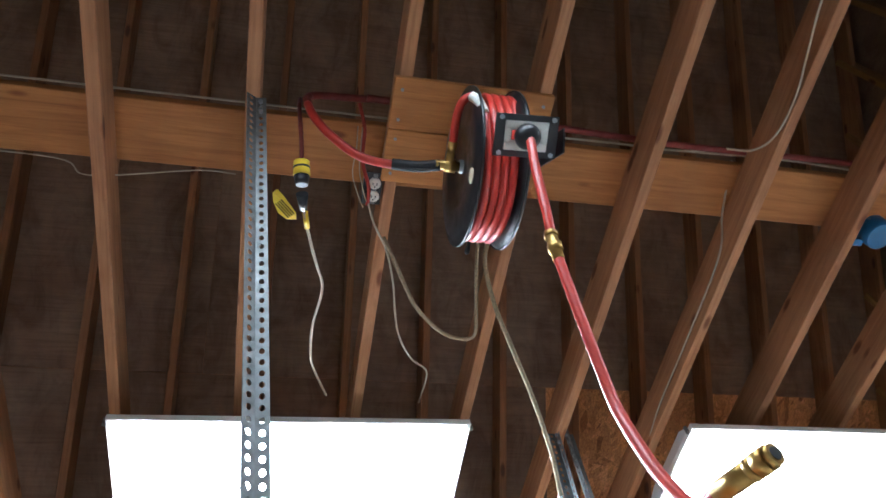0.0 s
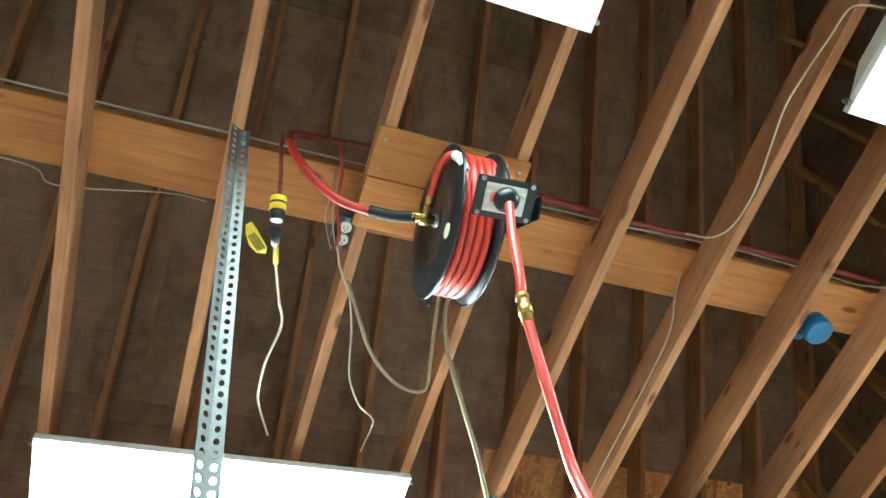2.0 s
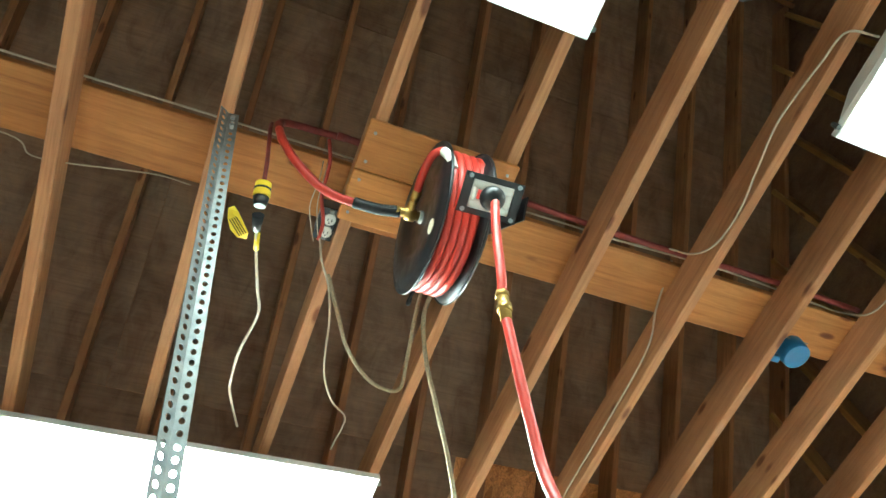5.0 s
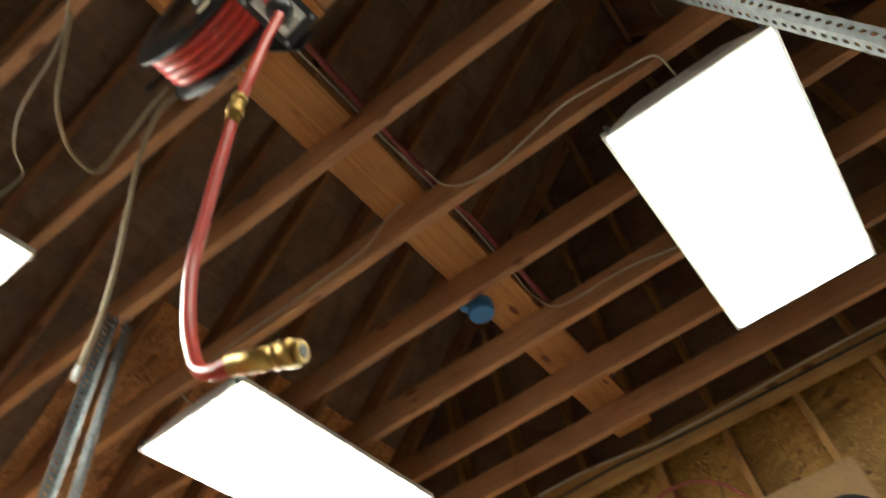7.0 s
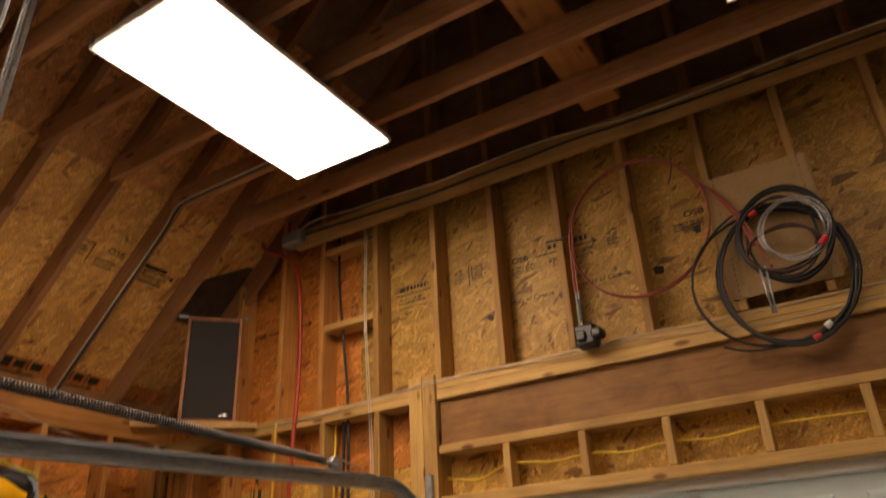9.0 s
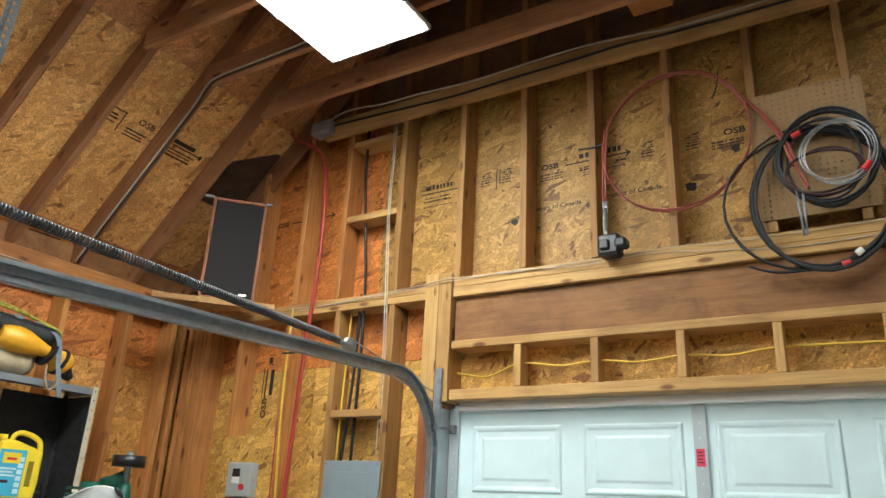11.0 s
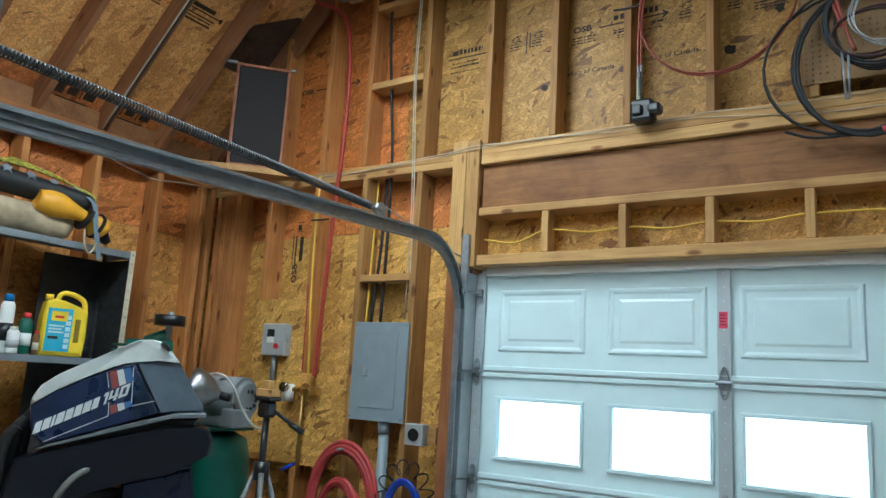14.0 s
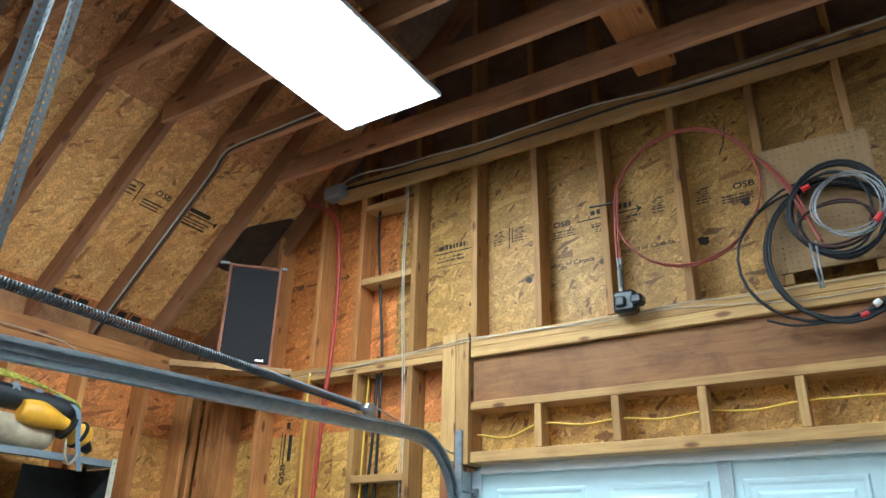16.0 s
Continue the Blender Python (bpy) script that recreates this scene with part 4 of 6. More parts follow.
loose("thin_wire", [(1.30, -3.42, 4.07), (1.27, -3.425, 3.97), (1.2, -3.43, 3.94), (1.13, -3.405, 3.935), (1.085, -3.385, 3.95)], 0.0016, WHITE_CABLE, "thin pale wire dropping to the outlet box", "wire")
loose("thin_wire", [(1.30, -3.405, 4.07), (1.275, -3.412, 3.98), (1.21, -3.41, 3.95), (1.14, -3.39, 3.945), (1.10, -3.375, 3.955)], 0.0016, WHITE_CABLE, "thin pale wire dropping to the outlet box", "wire")
loose("supply_cord", [(1.36, -3.42, 4.11), (1.30, -3.40, 4.06), (1.22, -3.40, 4.0), (1.15, -3.375, 3.96), (1.09, -3.372, 3.955)], 0.006, RED_OLD, "dull red cord plugged into the outlet box", "cord")
pl = thing("extension_plug", (1.294, -3.583, 3.70), "yellow and black twist plug on a hanging cord", "plug")
cable("drop_cord", [(1.37, -3.60, 4.06), (1.375, -3.60, 3.97), (1.345, -3.588, 3.80), (1.317, -3.584, 3.725)], 0.006, RED_DIM, pl)
rod_part("body", (1.318, -3.584, 3.728), (1.294, -3.581, 3.697), 0.021, YELLOW, pl, 0.0225)
rod_part("band", (1.308, -3.583, 3.716), (1.304, -3.5825, 3.711), 0.0226, BLACK, pl)
rod_part("cap", (1.292, -3.581, 3.695), (1.276, -3.579, 3.675), 0.021, BLACK, pl, 0.016)
lc = thing("trailing_cable", (1.2, -3.57, 3.67), "white light cord with a yellow warning tag", "cord")
rod_part("plug", (1.262, -3.577, 3.652), (1.215, -3.57, 3.655), 0.016, BLACK, lc, 0.010)
cable("cord", [(1.22, -3.57, 3.655), (1.14, -3.552, 3.67), (1.02, -3.52, 3.70), (0.92, -3.495, 3.73), (0.75, -3.51, 3.78), (0.60, -3.505, 3.83), (0.5, -3.49, 3.88), (0.33, -3.43, 3.93)], 0.0042, WHITE_CABLE, lc)
bm = bmesh.new()
TA, TB = Vector((1.18, -3.582, 3.672)), Vector((1.255, -3.645, 3.66))
outl = [(0, -0.006), (0.02, -0.022), (0.05, -0.026), (0.08, -0.02), (0.1, -0.008), (0.1, 0.008), (0.08, 0.012), (0.05, 0.012), (0.02, 0.01)]
d1 = (TB - TA).normalized()
d2 = d1.cross(Vector((0.35, -0.15, -1))).normalized()
bm.faces.new([bm.verts.new(TA + d1 * p + d2 * q + Vector((0, 0, -0.012 * math.sin(p * 40)))) for p, q in outl])
thicken(part("tag", bm, YELLOW, lc, "yellow printed warning tag"), 0.001)
for q in (-0.014, -0.008, -0.002, 0.004):
    bm = bmesh.new()
    c0 = TA + d1 * 0.022 + d2 * q + Vector((0, 0, -0.013))
    rod(bm, c0, c0 + d1 * 0.055, 0.0014, seg=5)
    part("print_bar", bm, INK, lc)
rod_part("tag_sleeve", (1.205, -3.565, 3.662), (1.155, -3.556, 3.668), 0.0075, YELLOW, lc)
loose("white_flex", [(1.10, -3.37, 3.95), (1.04, -3.345, 3.92), (0.968, -3.301, 3.90), (0.87, -3.268, 3.87), (0.769, -3.249, 3.86), (0.66, -3.22, 3.87), (0.557, -3.163, 3.88), (0.50, -3.10, 3.89), (0.44, -3.089, 3.90), (0.36, -3.09, 3.92), (0.31, -3.09, 3.93)], 0.0034, WHITE_CABLE, "thin white light cord hanging under the joists", "cord")
loose("hanging_rope", [(0.99, -3.31, 3.94), (0.9, -3.25, 3.87), (0.802, -3.188, 3.84), (0.72, -3.10, 3.83), (0.68, -3.02, 3.84), (0.685, -2.965, 3.86), (0.76, -2.965, 3.91), (0.9, -2.98, 3.97), (0.985, -2.985, 4.0)], 0.0065, TAN_ROPE, "tan braided rope looped between two joists", "rope")
loose("hanging_rope", [(0.995, -2.95, 4.0), (0.93, -2.965, 3.93), (0.84, -2.935, 3.83), (0.75, -2.88, 3.72), (0.62, -2.80, 3.62), (0.48, -2.73, 3.52), (0.36, -2.69, 3.42)], 0.0075, TAN_ROPE, "tan braided rope hanging loose with a taped end", "rope")
rod_part("rope_tape", (0.385, -2.70, 3.44), (0.35, -2.688, 3.41), 0.0085, WHITE_PLASTIC, bpy.data.objects["hanging_rope.001"])
loose("dark_cable", [(1.0, -3.02, 4.0), (0.97, -3.03, 3.93), (1.0, -3.05, 3.88), (1.03, -3.03, 3.93), (1.02, -3.0, 4.0)], 0.006, RUBBER, "short black cable loop over a joist")

cb = thing("ceiling_box", (1.146, -1.519, 3.97), "round blue plastic ceiling electrical box", "electrical box")
bm = bmesh.new()
rod(bm, (1.146, -1.53, 3.955), (1.146, -1.53, 4.02), 0.052, 0.056, 28)
bmesh.ops.bevel(bm, geom=[e for e in bm.edges if e.calc_length() < 0.02], offset=0.003, segments=1, affect="EDGES")
part("body", bm, BLUE, cb, smooth=True)
box_part("ear", (1.085, -1.60, 3.985), (1.115, -1.56, 4.0), BLUE, cb)
rod_part("nail", (1.19, -1.48, 4.0), (1.19, -1.6, 4.01), 0.003, GALV, cb, seg=6)

# cables along the ledger
loose("ledger_cable", [(-1.0, -0.05, 4.02), (-0.82, -0.05, 4.08), (-0.5, -0.05, 4.055), (-0.24, -0.05, 4.05), (0.1, -0.052, 4.03), (0.34, -0.05, 4.037), (0.62, -0.05, 4.045), (0.85, -0.05, 4.043), (1.1, -0.05, 4.02), (1.3, -0.05, 3.997), (1.69, -0.05, 4.0), (2.3, -0.05, 4.02), (3.5, -0.05, 4.0)], 0.006, WHITE_CABLE, "white cable along the ledger board")
loose("ledger_cable", [(-0.96, -0.05, 4.0), (-0.5, -0.05, 3.985), (-0.04, -0.05, 3.965), (0.4, -0.052, 3.972), (0.68, -0.05, 3.975), (1.0, -0.05, 3.985), (1.29, -0.05, 3.972), (2.0, -0.05, 3.965), (3.5, -0.05, 3.97)], 0.007, RUBBER, "black cable along the ledger board")
bm = bmesh.new()
box(bm, (-1.06, -0.10, 3.94), (-0.9, -0.005, 4.03), 0.01)
tagged(part("junction_box", bm, GREY_STEEL), "grey junction box at the end of the ledger", "junction box")
# drain pipe of cable conduit on rafter
for dy, r, mt in ((0.0, 0.008, mottled("brown_cable_sheath", (0.06, 0.035, 0.025), 0.7)), (-0.017, 0.0052, WHITE_CABLE)):
    loose("rafter_cable", [(-2.15, -0.815 + dy, 2.98), (-1.9, -0.815 + dy, 3.235), (-1.6, -0.815 + dy, 3.535), (-1.3, -0.815 + dy, 3.835), (-1.22, -0.82 + dy, 3.93), (-1.1, -0.835 + dy, 3.96), (-0.7, -0.85 + dy, 3.955), (-0.25, -0.87 + dy, 3.945)], r, mt, "cable clipped along a rafter to a ceiling light", group="rafter cables")

# ---- door wall fittings ----
def words(bm, x0, z0, L, h, place):
    """One printed line: a bar, broken into word-long pieces where it is long and thin."""
    x, k = 0.0, 0
    while x < L - 0.004:
        letters = h > 0.011 and L > 2.2 * h
        w = min(L - x, h * (0.55, 0.7, 0.5)[k % 3]) if letters else L if L < 0.04 or L > 0.25 else min(L - x, (0.018, 0.034, 0.011, 0.027)[k % 4])
        bm.faces.new([bm.verts.new(place(x0 + p, z0 + q)) for p, q in ((x, 0), (x + w, 0), (x + w, h), (x, h))])
        x, k = x + w + (h * 0.28 if letters else 0.006), k + 1


def plate_text(x0, z, rows, parent=wall_n, y=0.1375):
    """Illegible stamped lines as ink bars: rows of (dx, dz, length, height)."""
    bm = bmesh.new()
    for dx, dz, L, h in rows:
        words(bm, x0 + dx, z + dz, L, h, lambda p, q: (p, y, q))
    part("stamp_print", bm, INK, parent)


def stamp_block(x0, z):
    plate_text(x0, z, [(0, 0.035, 0.03, 0.004), (0.04, 0.02, 0.028, 0.005), (0.04, 0.033, 0.02, 0.004), (0.035, 0.05, 0.03, 0.006), (-0.004, -0.02, 0.003, 0.09), (0.08, -0.03, 0.004, 0.10), (0.0, -0.012, 0.07, 0.008), (0.0, -0.028, 0.06, 0.006), (0.005, 0.004, 0.05, 0.006)])
    bm = bmesh.new()
    pts_ = [(x0 + 0.035 + 0.022 * math.cos(a), 0.1384, z + 0.035 + 0.016 * math.sin(a)) for a in [2 * math.pi * k / 16 for k in range(17)]]
    tube(bm, pts_, 0.0018, seg=4, raw=True)
    part("stamp_ring", bm, INK, wall_n)


def stamp_arrow(x0, x1, z):
    plate_text(x0, z, [(0, 0, x1 - x0, 0.008)])
    bm = bmesh.new()
    for sgn in (-1, 1):
        f = [(x1 + 0.006, 0.1378, z + 0.004), (x1 - 0.03, 0.1378, z + 0.004 + sgn * 0.026), (x1 - 0.022, 0.1378, z + 0.004 + sgn * 0.006)]
        bm.faces.new([bm.verts.new(q) for q in f])
    part("stamp_arrow", bm, INK, wall_n)


def on_wall(x, z, y=0.1377, turn=0):
    return Matrix.Translation((x, y, z)) @ Matrix.Rotation(math.pi / 2, 4, "X") @ Matrix.Rotation(radians(turn), 4, "Z")


stamp_arrow(-0.31, 0.0, 3.455)
plate_text(-0.28, 3.48, [(0, 0, 0.035, 0.028), (0.05, 0.002, 0.15, 0.028), (0.0, -0.055, 0.09, 0.006), (0.1, -0.055, 0.08, 0.01), (0.05, -0.075, 0.12, 0.008)])
stamp_block(0.10, 3.46)
stamp_block(0.235, 3.46)
plate_text(0.20, 3.40, [(0, 0, 0.006, 0.13), (0.02, 0.03, 0.006, 0.09), (0.13, -0.02, 0.04, 0.008)])
lettering("OSB", 0.046, INK, on_wall(0.53, 3.455), wall_n, "stamp_lettering", 1.2, 0.03)
plate_text(0.475, 3.42, [(0, 0, 0.13, 0.008), (0, -0.016, 0.12, 0.007), (0, -0.031, 0.13, 0.007)])
stamp_arrow(0.62, 0.98, 3.455)
plate_text(0.70, 3.48, [(0, 0, 0.025, 0.026), (0.035, 0, 0.025, 0.03), (0.16, 0.0, 0.07, 0.03), (0.0, -0.06, 0.08, 0.007), (0.0, -0.075, 0.06, 0.01), (0.2, -0.06, 0.07, 0.01)])
stamp_block(1.035, 3.44)
stamp_block(1.26, 3.43)
lettering("OSB", 0.046, INK, on_wall(1.49, 3.44), wall_n, "stamp_lettering", 1.2, 0.03)
plate_text(1.38, 3.405, [(0, 0, 0.15, 0.008), (0, -0.016, 0.13, 0.007), (0, -0.031, 0.15, 0.007)])
lettering("Product of Canada", 0.036, INK, on_wall(0.555, 3.218), wall_n, "stamp_lettering", 1.12, 0.015)
lettering("Product of Canada", 0.036, INK, on_wall(0.975, 3.222), wall_n, "stamp_lettering", 1.12, 0.015)
lettering("OSB", 0.046, INK, on_wall(-1.43, 3.44), wall_n, "stamp_lettering", 1.2, 0.03)
stamp_arrow(-1.36, -0.98, 3.45)
plate_text(-1.25, 3.475, [(0, 0, 0.15, 0.026), (0.0, -0.055, 0.12, 0.008)])
stamp_block(-0.66, 3.44)
plate_text(-0.29, 3.40, [(0, 0, 0.12, 0.012), (0.14, 0, 0.05, 0.012), (0.0, -0.03, 0.2, 0.006)])
plate_text(0.72, 3.39, [(0, 0, 0.1, 0.006), (0.0, -0.014, 0.1, 0.006), (0.13, 0.0, 0.1, 0.006), (-0.004, -0.022, 0.004, 0.045), (0.104, -0.022, 0.004, 0.045)])
plate_text(-1.25, 3.395, [(0, 0, 0.16, 0.008), (0, -0.018, 0.12, 0.008)])
plate_text(1.16, 3.40, [(0, 0, 0.006, 0.13), (0.018, 0.0, 0.006, 0.13), (0.036, 0.05, 0.01, 0.04)])
# upright stamps on the lower sheets
for x, z in ((-1.40, 2.2), (-0.205, 2.15), (-0.205, 1.86), (-0.205, 1.5), (-0.205, 1.0)):
    lettering("OSB", 0.056, INK, on_wall(x + 0.02, z + 0.02, turn=90), wall_n, "stamp_lettering", 1.2, 0.03)
    plate_text(x, z, [(0.03, 0.1, 0.03, 0.16), (-0.03, 0.08, 0.006, 0.2), (-0.008, 0.08, 0.012, 0.19), (0.0, 0.29, 0.05, 0.006), (0.0, 0.35, 0.05, 0.006), (0.004, 0.30, 0.03, 0.04)])
# dark knots of ink on the sheets
for x, z, q in ((0.32, 3.18, 0.02), (1.27, 3.2, 0.028), (1.49, 3.36, 0.022), (-0.05, 3.1, 0.014)):
    bm = bmesh.new()
    bm.faces.new([bm.verts.new((x + q * (0.7 + 0.5 * random.random()) * math.cos(a), 0.1379, z + q * (0.7 + 0.5 * random.random()) * math.sin(a))) for a in [2 * math.pi * k / 10 for k in range(10)]])
    part("ink_blot", bm, INK, wall_n)

# stamps on the roof sheets, in the slope's plane
def on_roof(x, y, turn):
    """The pose of flat print under the roof sheet at plan place x, y; it reads from inside."""
    return Matrix.Translation((x + 0.0014, y, x + 5.351 - 0.0014)) @ Matrix(((0, 0.7071, 0.7071, 0), (1, 0, 0, 0), (0, 0.7071, -0.7071, 0), (0, 0, 0, 1))) @ Matrix.Rotation(radians(turn), 4, "Z")


def roof_bar(m, dx, dy, L, h):
    bm = bmesh.new()
    bm.faces.new([bm.verts.new((x, y, 0)) for x, y in ((dx, dy), (dx + L, dy), (dx + L, dy + h), (dx, dy + h))])
    o = part("stamp_bar", bm, INK)
    o.parent = roof
    o.matrix_basis = m


m = on_roof(-1.63, -0.59, 0)
for q in ((-0.13, 0.0, 0.25, 0.009), (-0.11, 0.018, 0.16, 0.028), (-0.12, -0.03, 0.20, 0.009), (-0.12, -0.05, 0.18, 0.008), (-0.12, -0.075, 0.19, 0.012), (0.10, -0.012, 0.02, 0.03)):
    roof_bar(m, *q)
lettering("OSB", 0.054, INK, on_roof(-1.62, -0.90, 0), roof, "stamp_lettering", 1.12, 0.015)
m = on_roof(-1.64, -0.95, 0)
for q in ((-0.05, -0.03, 0.14, 0.01), (-0.05, -0.05, 0.12, 0.008), (-0.05, -0.07, 0.13, 0.008), (-0.19, 0.05, 0.1, 0.008), (-0.10, -0.07, 0.008, 0.12), (-0.18, -0.01, 0.06, 0.012), (-0.18, 0.012, 0.05, 0.012), (-0.18, -0.035, 0.055, 0.008)):
    roof_bar(m, *q)
for yy in (-0.62, -1.0):
    m = on_roof(-2.22, yy, 0)
    for q in ((-0.12, 0, 0.05, 0.07), (-0.05, 0.01, 0.06, 0.05), (0.03, 0.0, 0.008, 0.08), (0.05, 0.01, 0.07, 0.05), (-0.1, -0.03, 0.2, 0.01)):
        roof_bar(m, *q)

# cables on the header plate and in the cripple bays
loose("plate_cable", [(-1.15, -0.006, 2.80), (-0.9, -0.006, 2.79), (-0.6, -0.006, 2.805), (-0.3, -0.006, 2.825), (-0.16, -0.01, 2.83), (-0.06, -0.012, 2.845), (0.05, -0.006, 2.848), (0.36, -0.006, 2.836), (0.69, -0.006, 2.838), (0.94, -0.006, 2.845), (1.24, -0.006, 2.85), (1.5, -0.006, 2.835), (2.4, -0.006, 2.845), (3.4, -0.006, 2.84)], 0.0025, WHITE_CABLE, "pale cable along the wall plate")
loose("plate_cable", [(-1.2, -0.006, 2.775), (-0.8, -0.006, 2.79), (-0.3, -0.006, 2.812), (-0.12, -0.012, 2.822), (0.05, -0.01, 2.832), (0.4, -0.006, 2.842), (0.75, -0.006, 2.822), (1.1, -0.006, 2.834), (1.4, -0.006, 2.805), (1.75, -0.006, 2.775), (2.4, -0.006, 2.80)], 0.0023, WHITE_CABLE, "pale cable along the wall plate")
loose("yellow_cable", [(0.04, 0.06, 2.345), (0.22, 0.06, 2.318), (0.4, 0.055, 2.372), (0.62, 0.07, 2.352), (0.81, 0.055, 2.362), (1.0, 0.07, 2.346), (1.2, 0.055, 2.36), (1.4, 0.07, 2.35), (1.59, 0.055, 2.366), (1.95, 0.06, 2.363), (2.4, 0.07, 2.35), (3.2, 0.06, 2.36)], 0.0055, YELLOW_CABLE, "yellow cable threaded through the short studs")
loose("red_air_pipe", [(-1.36, -0.03, 4.15), (-1.25, -0.03, 3.99), (-1.10, -0.03, 3.91), (-0.98, -0.03, 3.78), (-0.935, -0.03, 3.55), (-0.92, -0.03, 3.2), (-0.93, -0.03, 2.9), (-0.945, -0.03, 2.7), (-0.965, -0.03, 2.3), (-0.98, -0.03, 1.95), (-0.995, -0.03, 1.57)], 0.0125, RED_OLD, "dull red air hose running down the stud wall", "air hose")
for pts, r, mt, lb in (([(-1.115, 0.0, 2.80), (-1.113, -0.006, 2.48), (-1.103, -0.006, 2.13), (-1.07, -0.006, 1.66), (-1.06, -0.006, 1.45)], 0.007, YELLOW_CABLE, "yellow cable stapled to a stud"),
                       ([(-0.69, 0.05, 4.0), (-0.68, 0.05, 3.6), (-0.64, 0.05, 3.2), (-0.61, 0.05, 2.9), (-0.60, 0.05, 2.5), (-0.598, 0.04, 1.9)], 0.009, RUBBER, "black cable dropping to the breaker panel"),
                       ([(-0.64, 0.06, 2.85), (-0.645, 0.06, 2.4), (-0.666, 0.04, 1.9)], 0.009, RUBBER, "black cable dropping to the breaker panel"),
                       ([(-0.70, 0.06, 2.75), (-0.71, 0.06, 2.3), (-0.70, 0.04, 1.9)], 0.006, YELLOW_CABLE, "yellow cable dropping to the breaker panel"),
                       ([(-0.45, -0.01, 3.95), (-0.425, -0.008, 3.84), (-0.43, -0.008, 3.31), (-0.395, -0.008, 2.7), (-0.385, -0.008, 2.45), (-0.40, 0.03, 1.92)], 0.0035, WHITE_CABLE, "white cable running down the stud wall"),
                       ([(-0.46, -0.01, 3.93), (-0.438, -0.008, 3.84), (-0.442, -0.008, 3.31), (-0.41, -0.008, 2.7), (-0.40, -0.008, 2.45), (-0.425, 0.03, 1.92)], 0.003, WHITE_CABLE, "white cable running down the stud wall")):
    loose("drop_cable", pts, r, mt, lb)
loose("drop_cable", [(-1.118, -0.018, 2.12), (-1.112, -0.018, 2.0), (-1.108, -0.018, 1.8), (-1.104, -0.018, 1.61)], 0.004, RED_OLD, "thin red cable beside the backing board")

loose("twig_wire", [(-1.13, -0.03, 2.515), (-1.06, -0.035, 2.51), (-0.99, -0.03, 2.512)], 0.006, BLACK, "short black bar across the cables", "wire")
# breaker panel
bp = thing("breaker_panel", (-0.53, -0.02, 1.36), "grey steel breaker panel with a hinged inner door", "breaker panel")
box_part("cover", (-0.73, -0.02, 1.362), (-0.355, -0.008, 1.897), PANEL_GREY, bp, 0.004)
box_part("tub", (-0.735, -0.0075, 1.375), (-0.425, 0.10, 1.885), PANEL_GREY, bp, 0.002)
pdoor = box_part("door", (-0.66, -0.0255, 1.43), (-0.42, -0.0205, 1.84), PANEL_GREY, bp, 0.003)
lt = box_part("latch", (-0.645, -0.031, 1.60), (-0.605, -0.026, 1.65), GREY_STEEL, pdoor, 0.003)
for x in (-0.715, -0.37):
    for z in (1.38, 1.88):
        rod_part("screw", (x, -0.024, z), (x, -0.019, z), 0.006, GALV, bp, seg=8)
cn = thing("conduit", (-0.51, 0.03, 0), "grey plastic conduit rising to the breaker panel", "conduit")
rod_part("pipe", (-0.51, 0.03, 0.0), (-0.51, 0.03, 1.36), 0.028, PANEL_GREY, cn)
rod_part("collar", (-0.51, 0.03, 1.3), (-0.51, 0.03, 1.36), 0.034, PANEL_GREY, cn)
# disconnect on its own strand-board square
mbd = thing("backing_board", (-1.31, -0.006, 1.8), "square of strand board screwed over the studs", "board")
board("strand_board", (-1.54, -0.013, 1.60), (-1.115, -0.002, 2.035), OSB_PALE, mbd, 0)
low = thing("backing_board", (-1.1, -0.006, 1.35), "large piece of strand board over the lower studs", "board")
board("strand_board", (-1.52, -0.0135, 1.08), (-0.765, -0.002, 1.597), OSB_PALE, low, 0)
dc = thing("disconnect_switch", (-1.31, -0.013, 1.78), "grey metal disconnect box with a red switch", "switch box")
box_part("case", (-1.405, -0.075, 1.69), (-1.215, -0.014, 1.88), BOX_GREY, dc, 0.006)
box_part("nameplate", (-1.36, -0.0765, 1.80), (-1.30, -0.0755, 1.845), BLACK, dc, 0)
box_part("nameplate", (-1.36, -0.0765, 1.765), (-1.30, -0.0755, 1.80), WHITE_PLASTIC, dc, 0)
rod_part("knob", (-1.275, -0.085, 1.745), (-1.275, -0.075, 1.745), 0.017, RED, dc)
rod_part("lever", (-1.212, -0.05, 1.77), (-1.205, -0.06, 1.82), 0.006, BOX_GREY, dc)
rod_part("conduit_stub", (-1.31, -0.05, 1.50), (-1.31, -0.05, 1.69), 0.016, GALV, dc)
# small outlet beside the panel
so = thing("outlet_box", (-0.26, -0.02, 1.31), "grey surface outlet box with a round dark socket", "outlet")
box_part("case", (-0.32, -0.05, 1.262), (-0.205, 0.01, 1.37), BOX_GREY, so, 0.005)
rod_part("socket", (-0.262, -0.056, 1.316), (-0.262, -0.05, 1.316), 0.032, BLACK, so, seg=20)
box_part("mount_block", (-0.203, -0.012, 1.275), (-0.15, 0.02, 1.36), PALE[0], so)
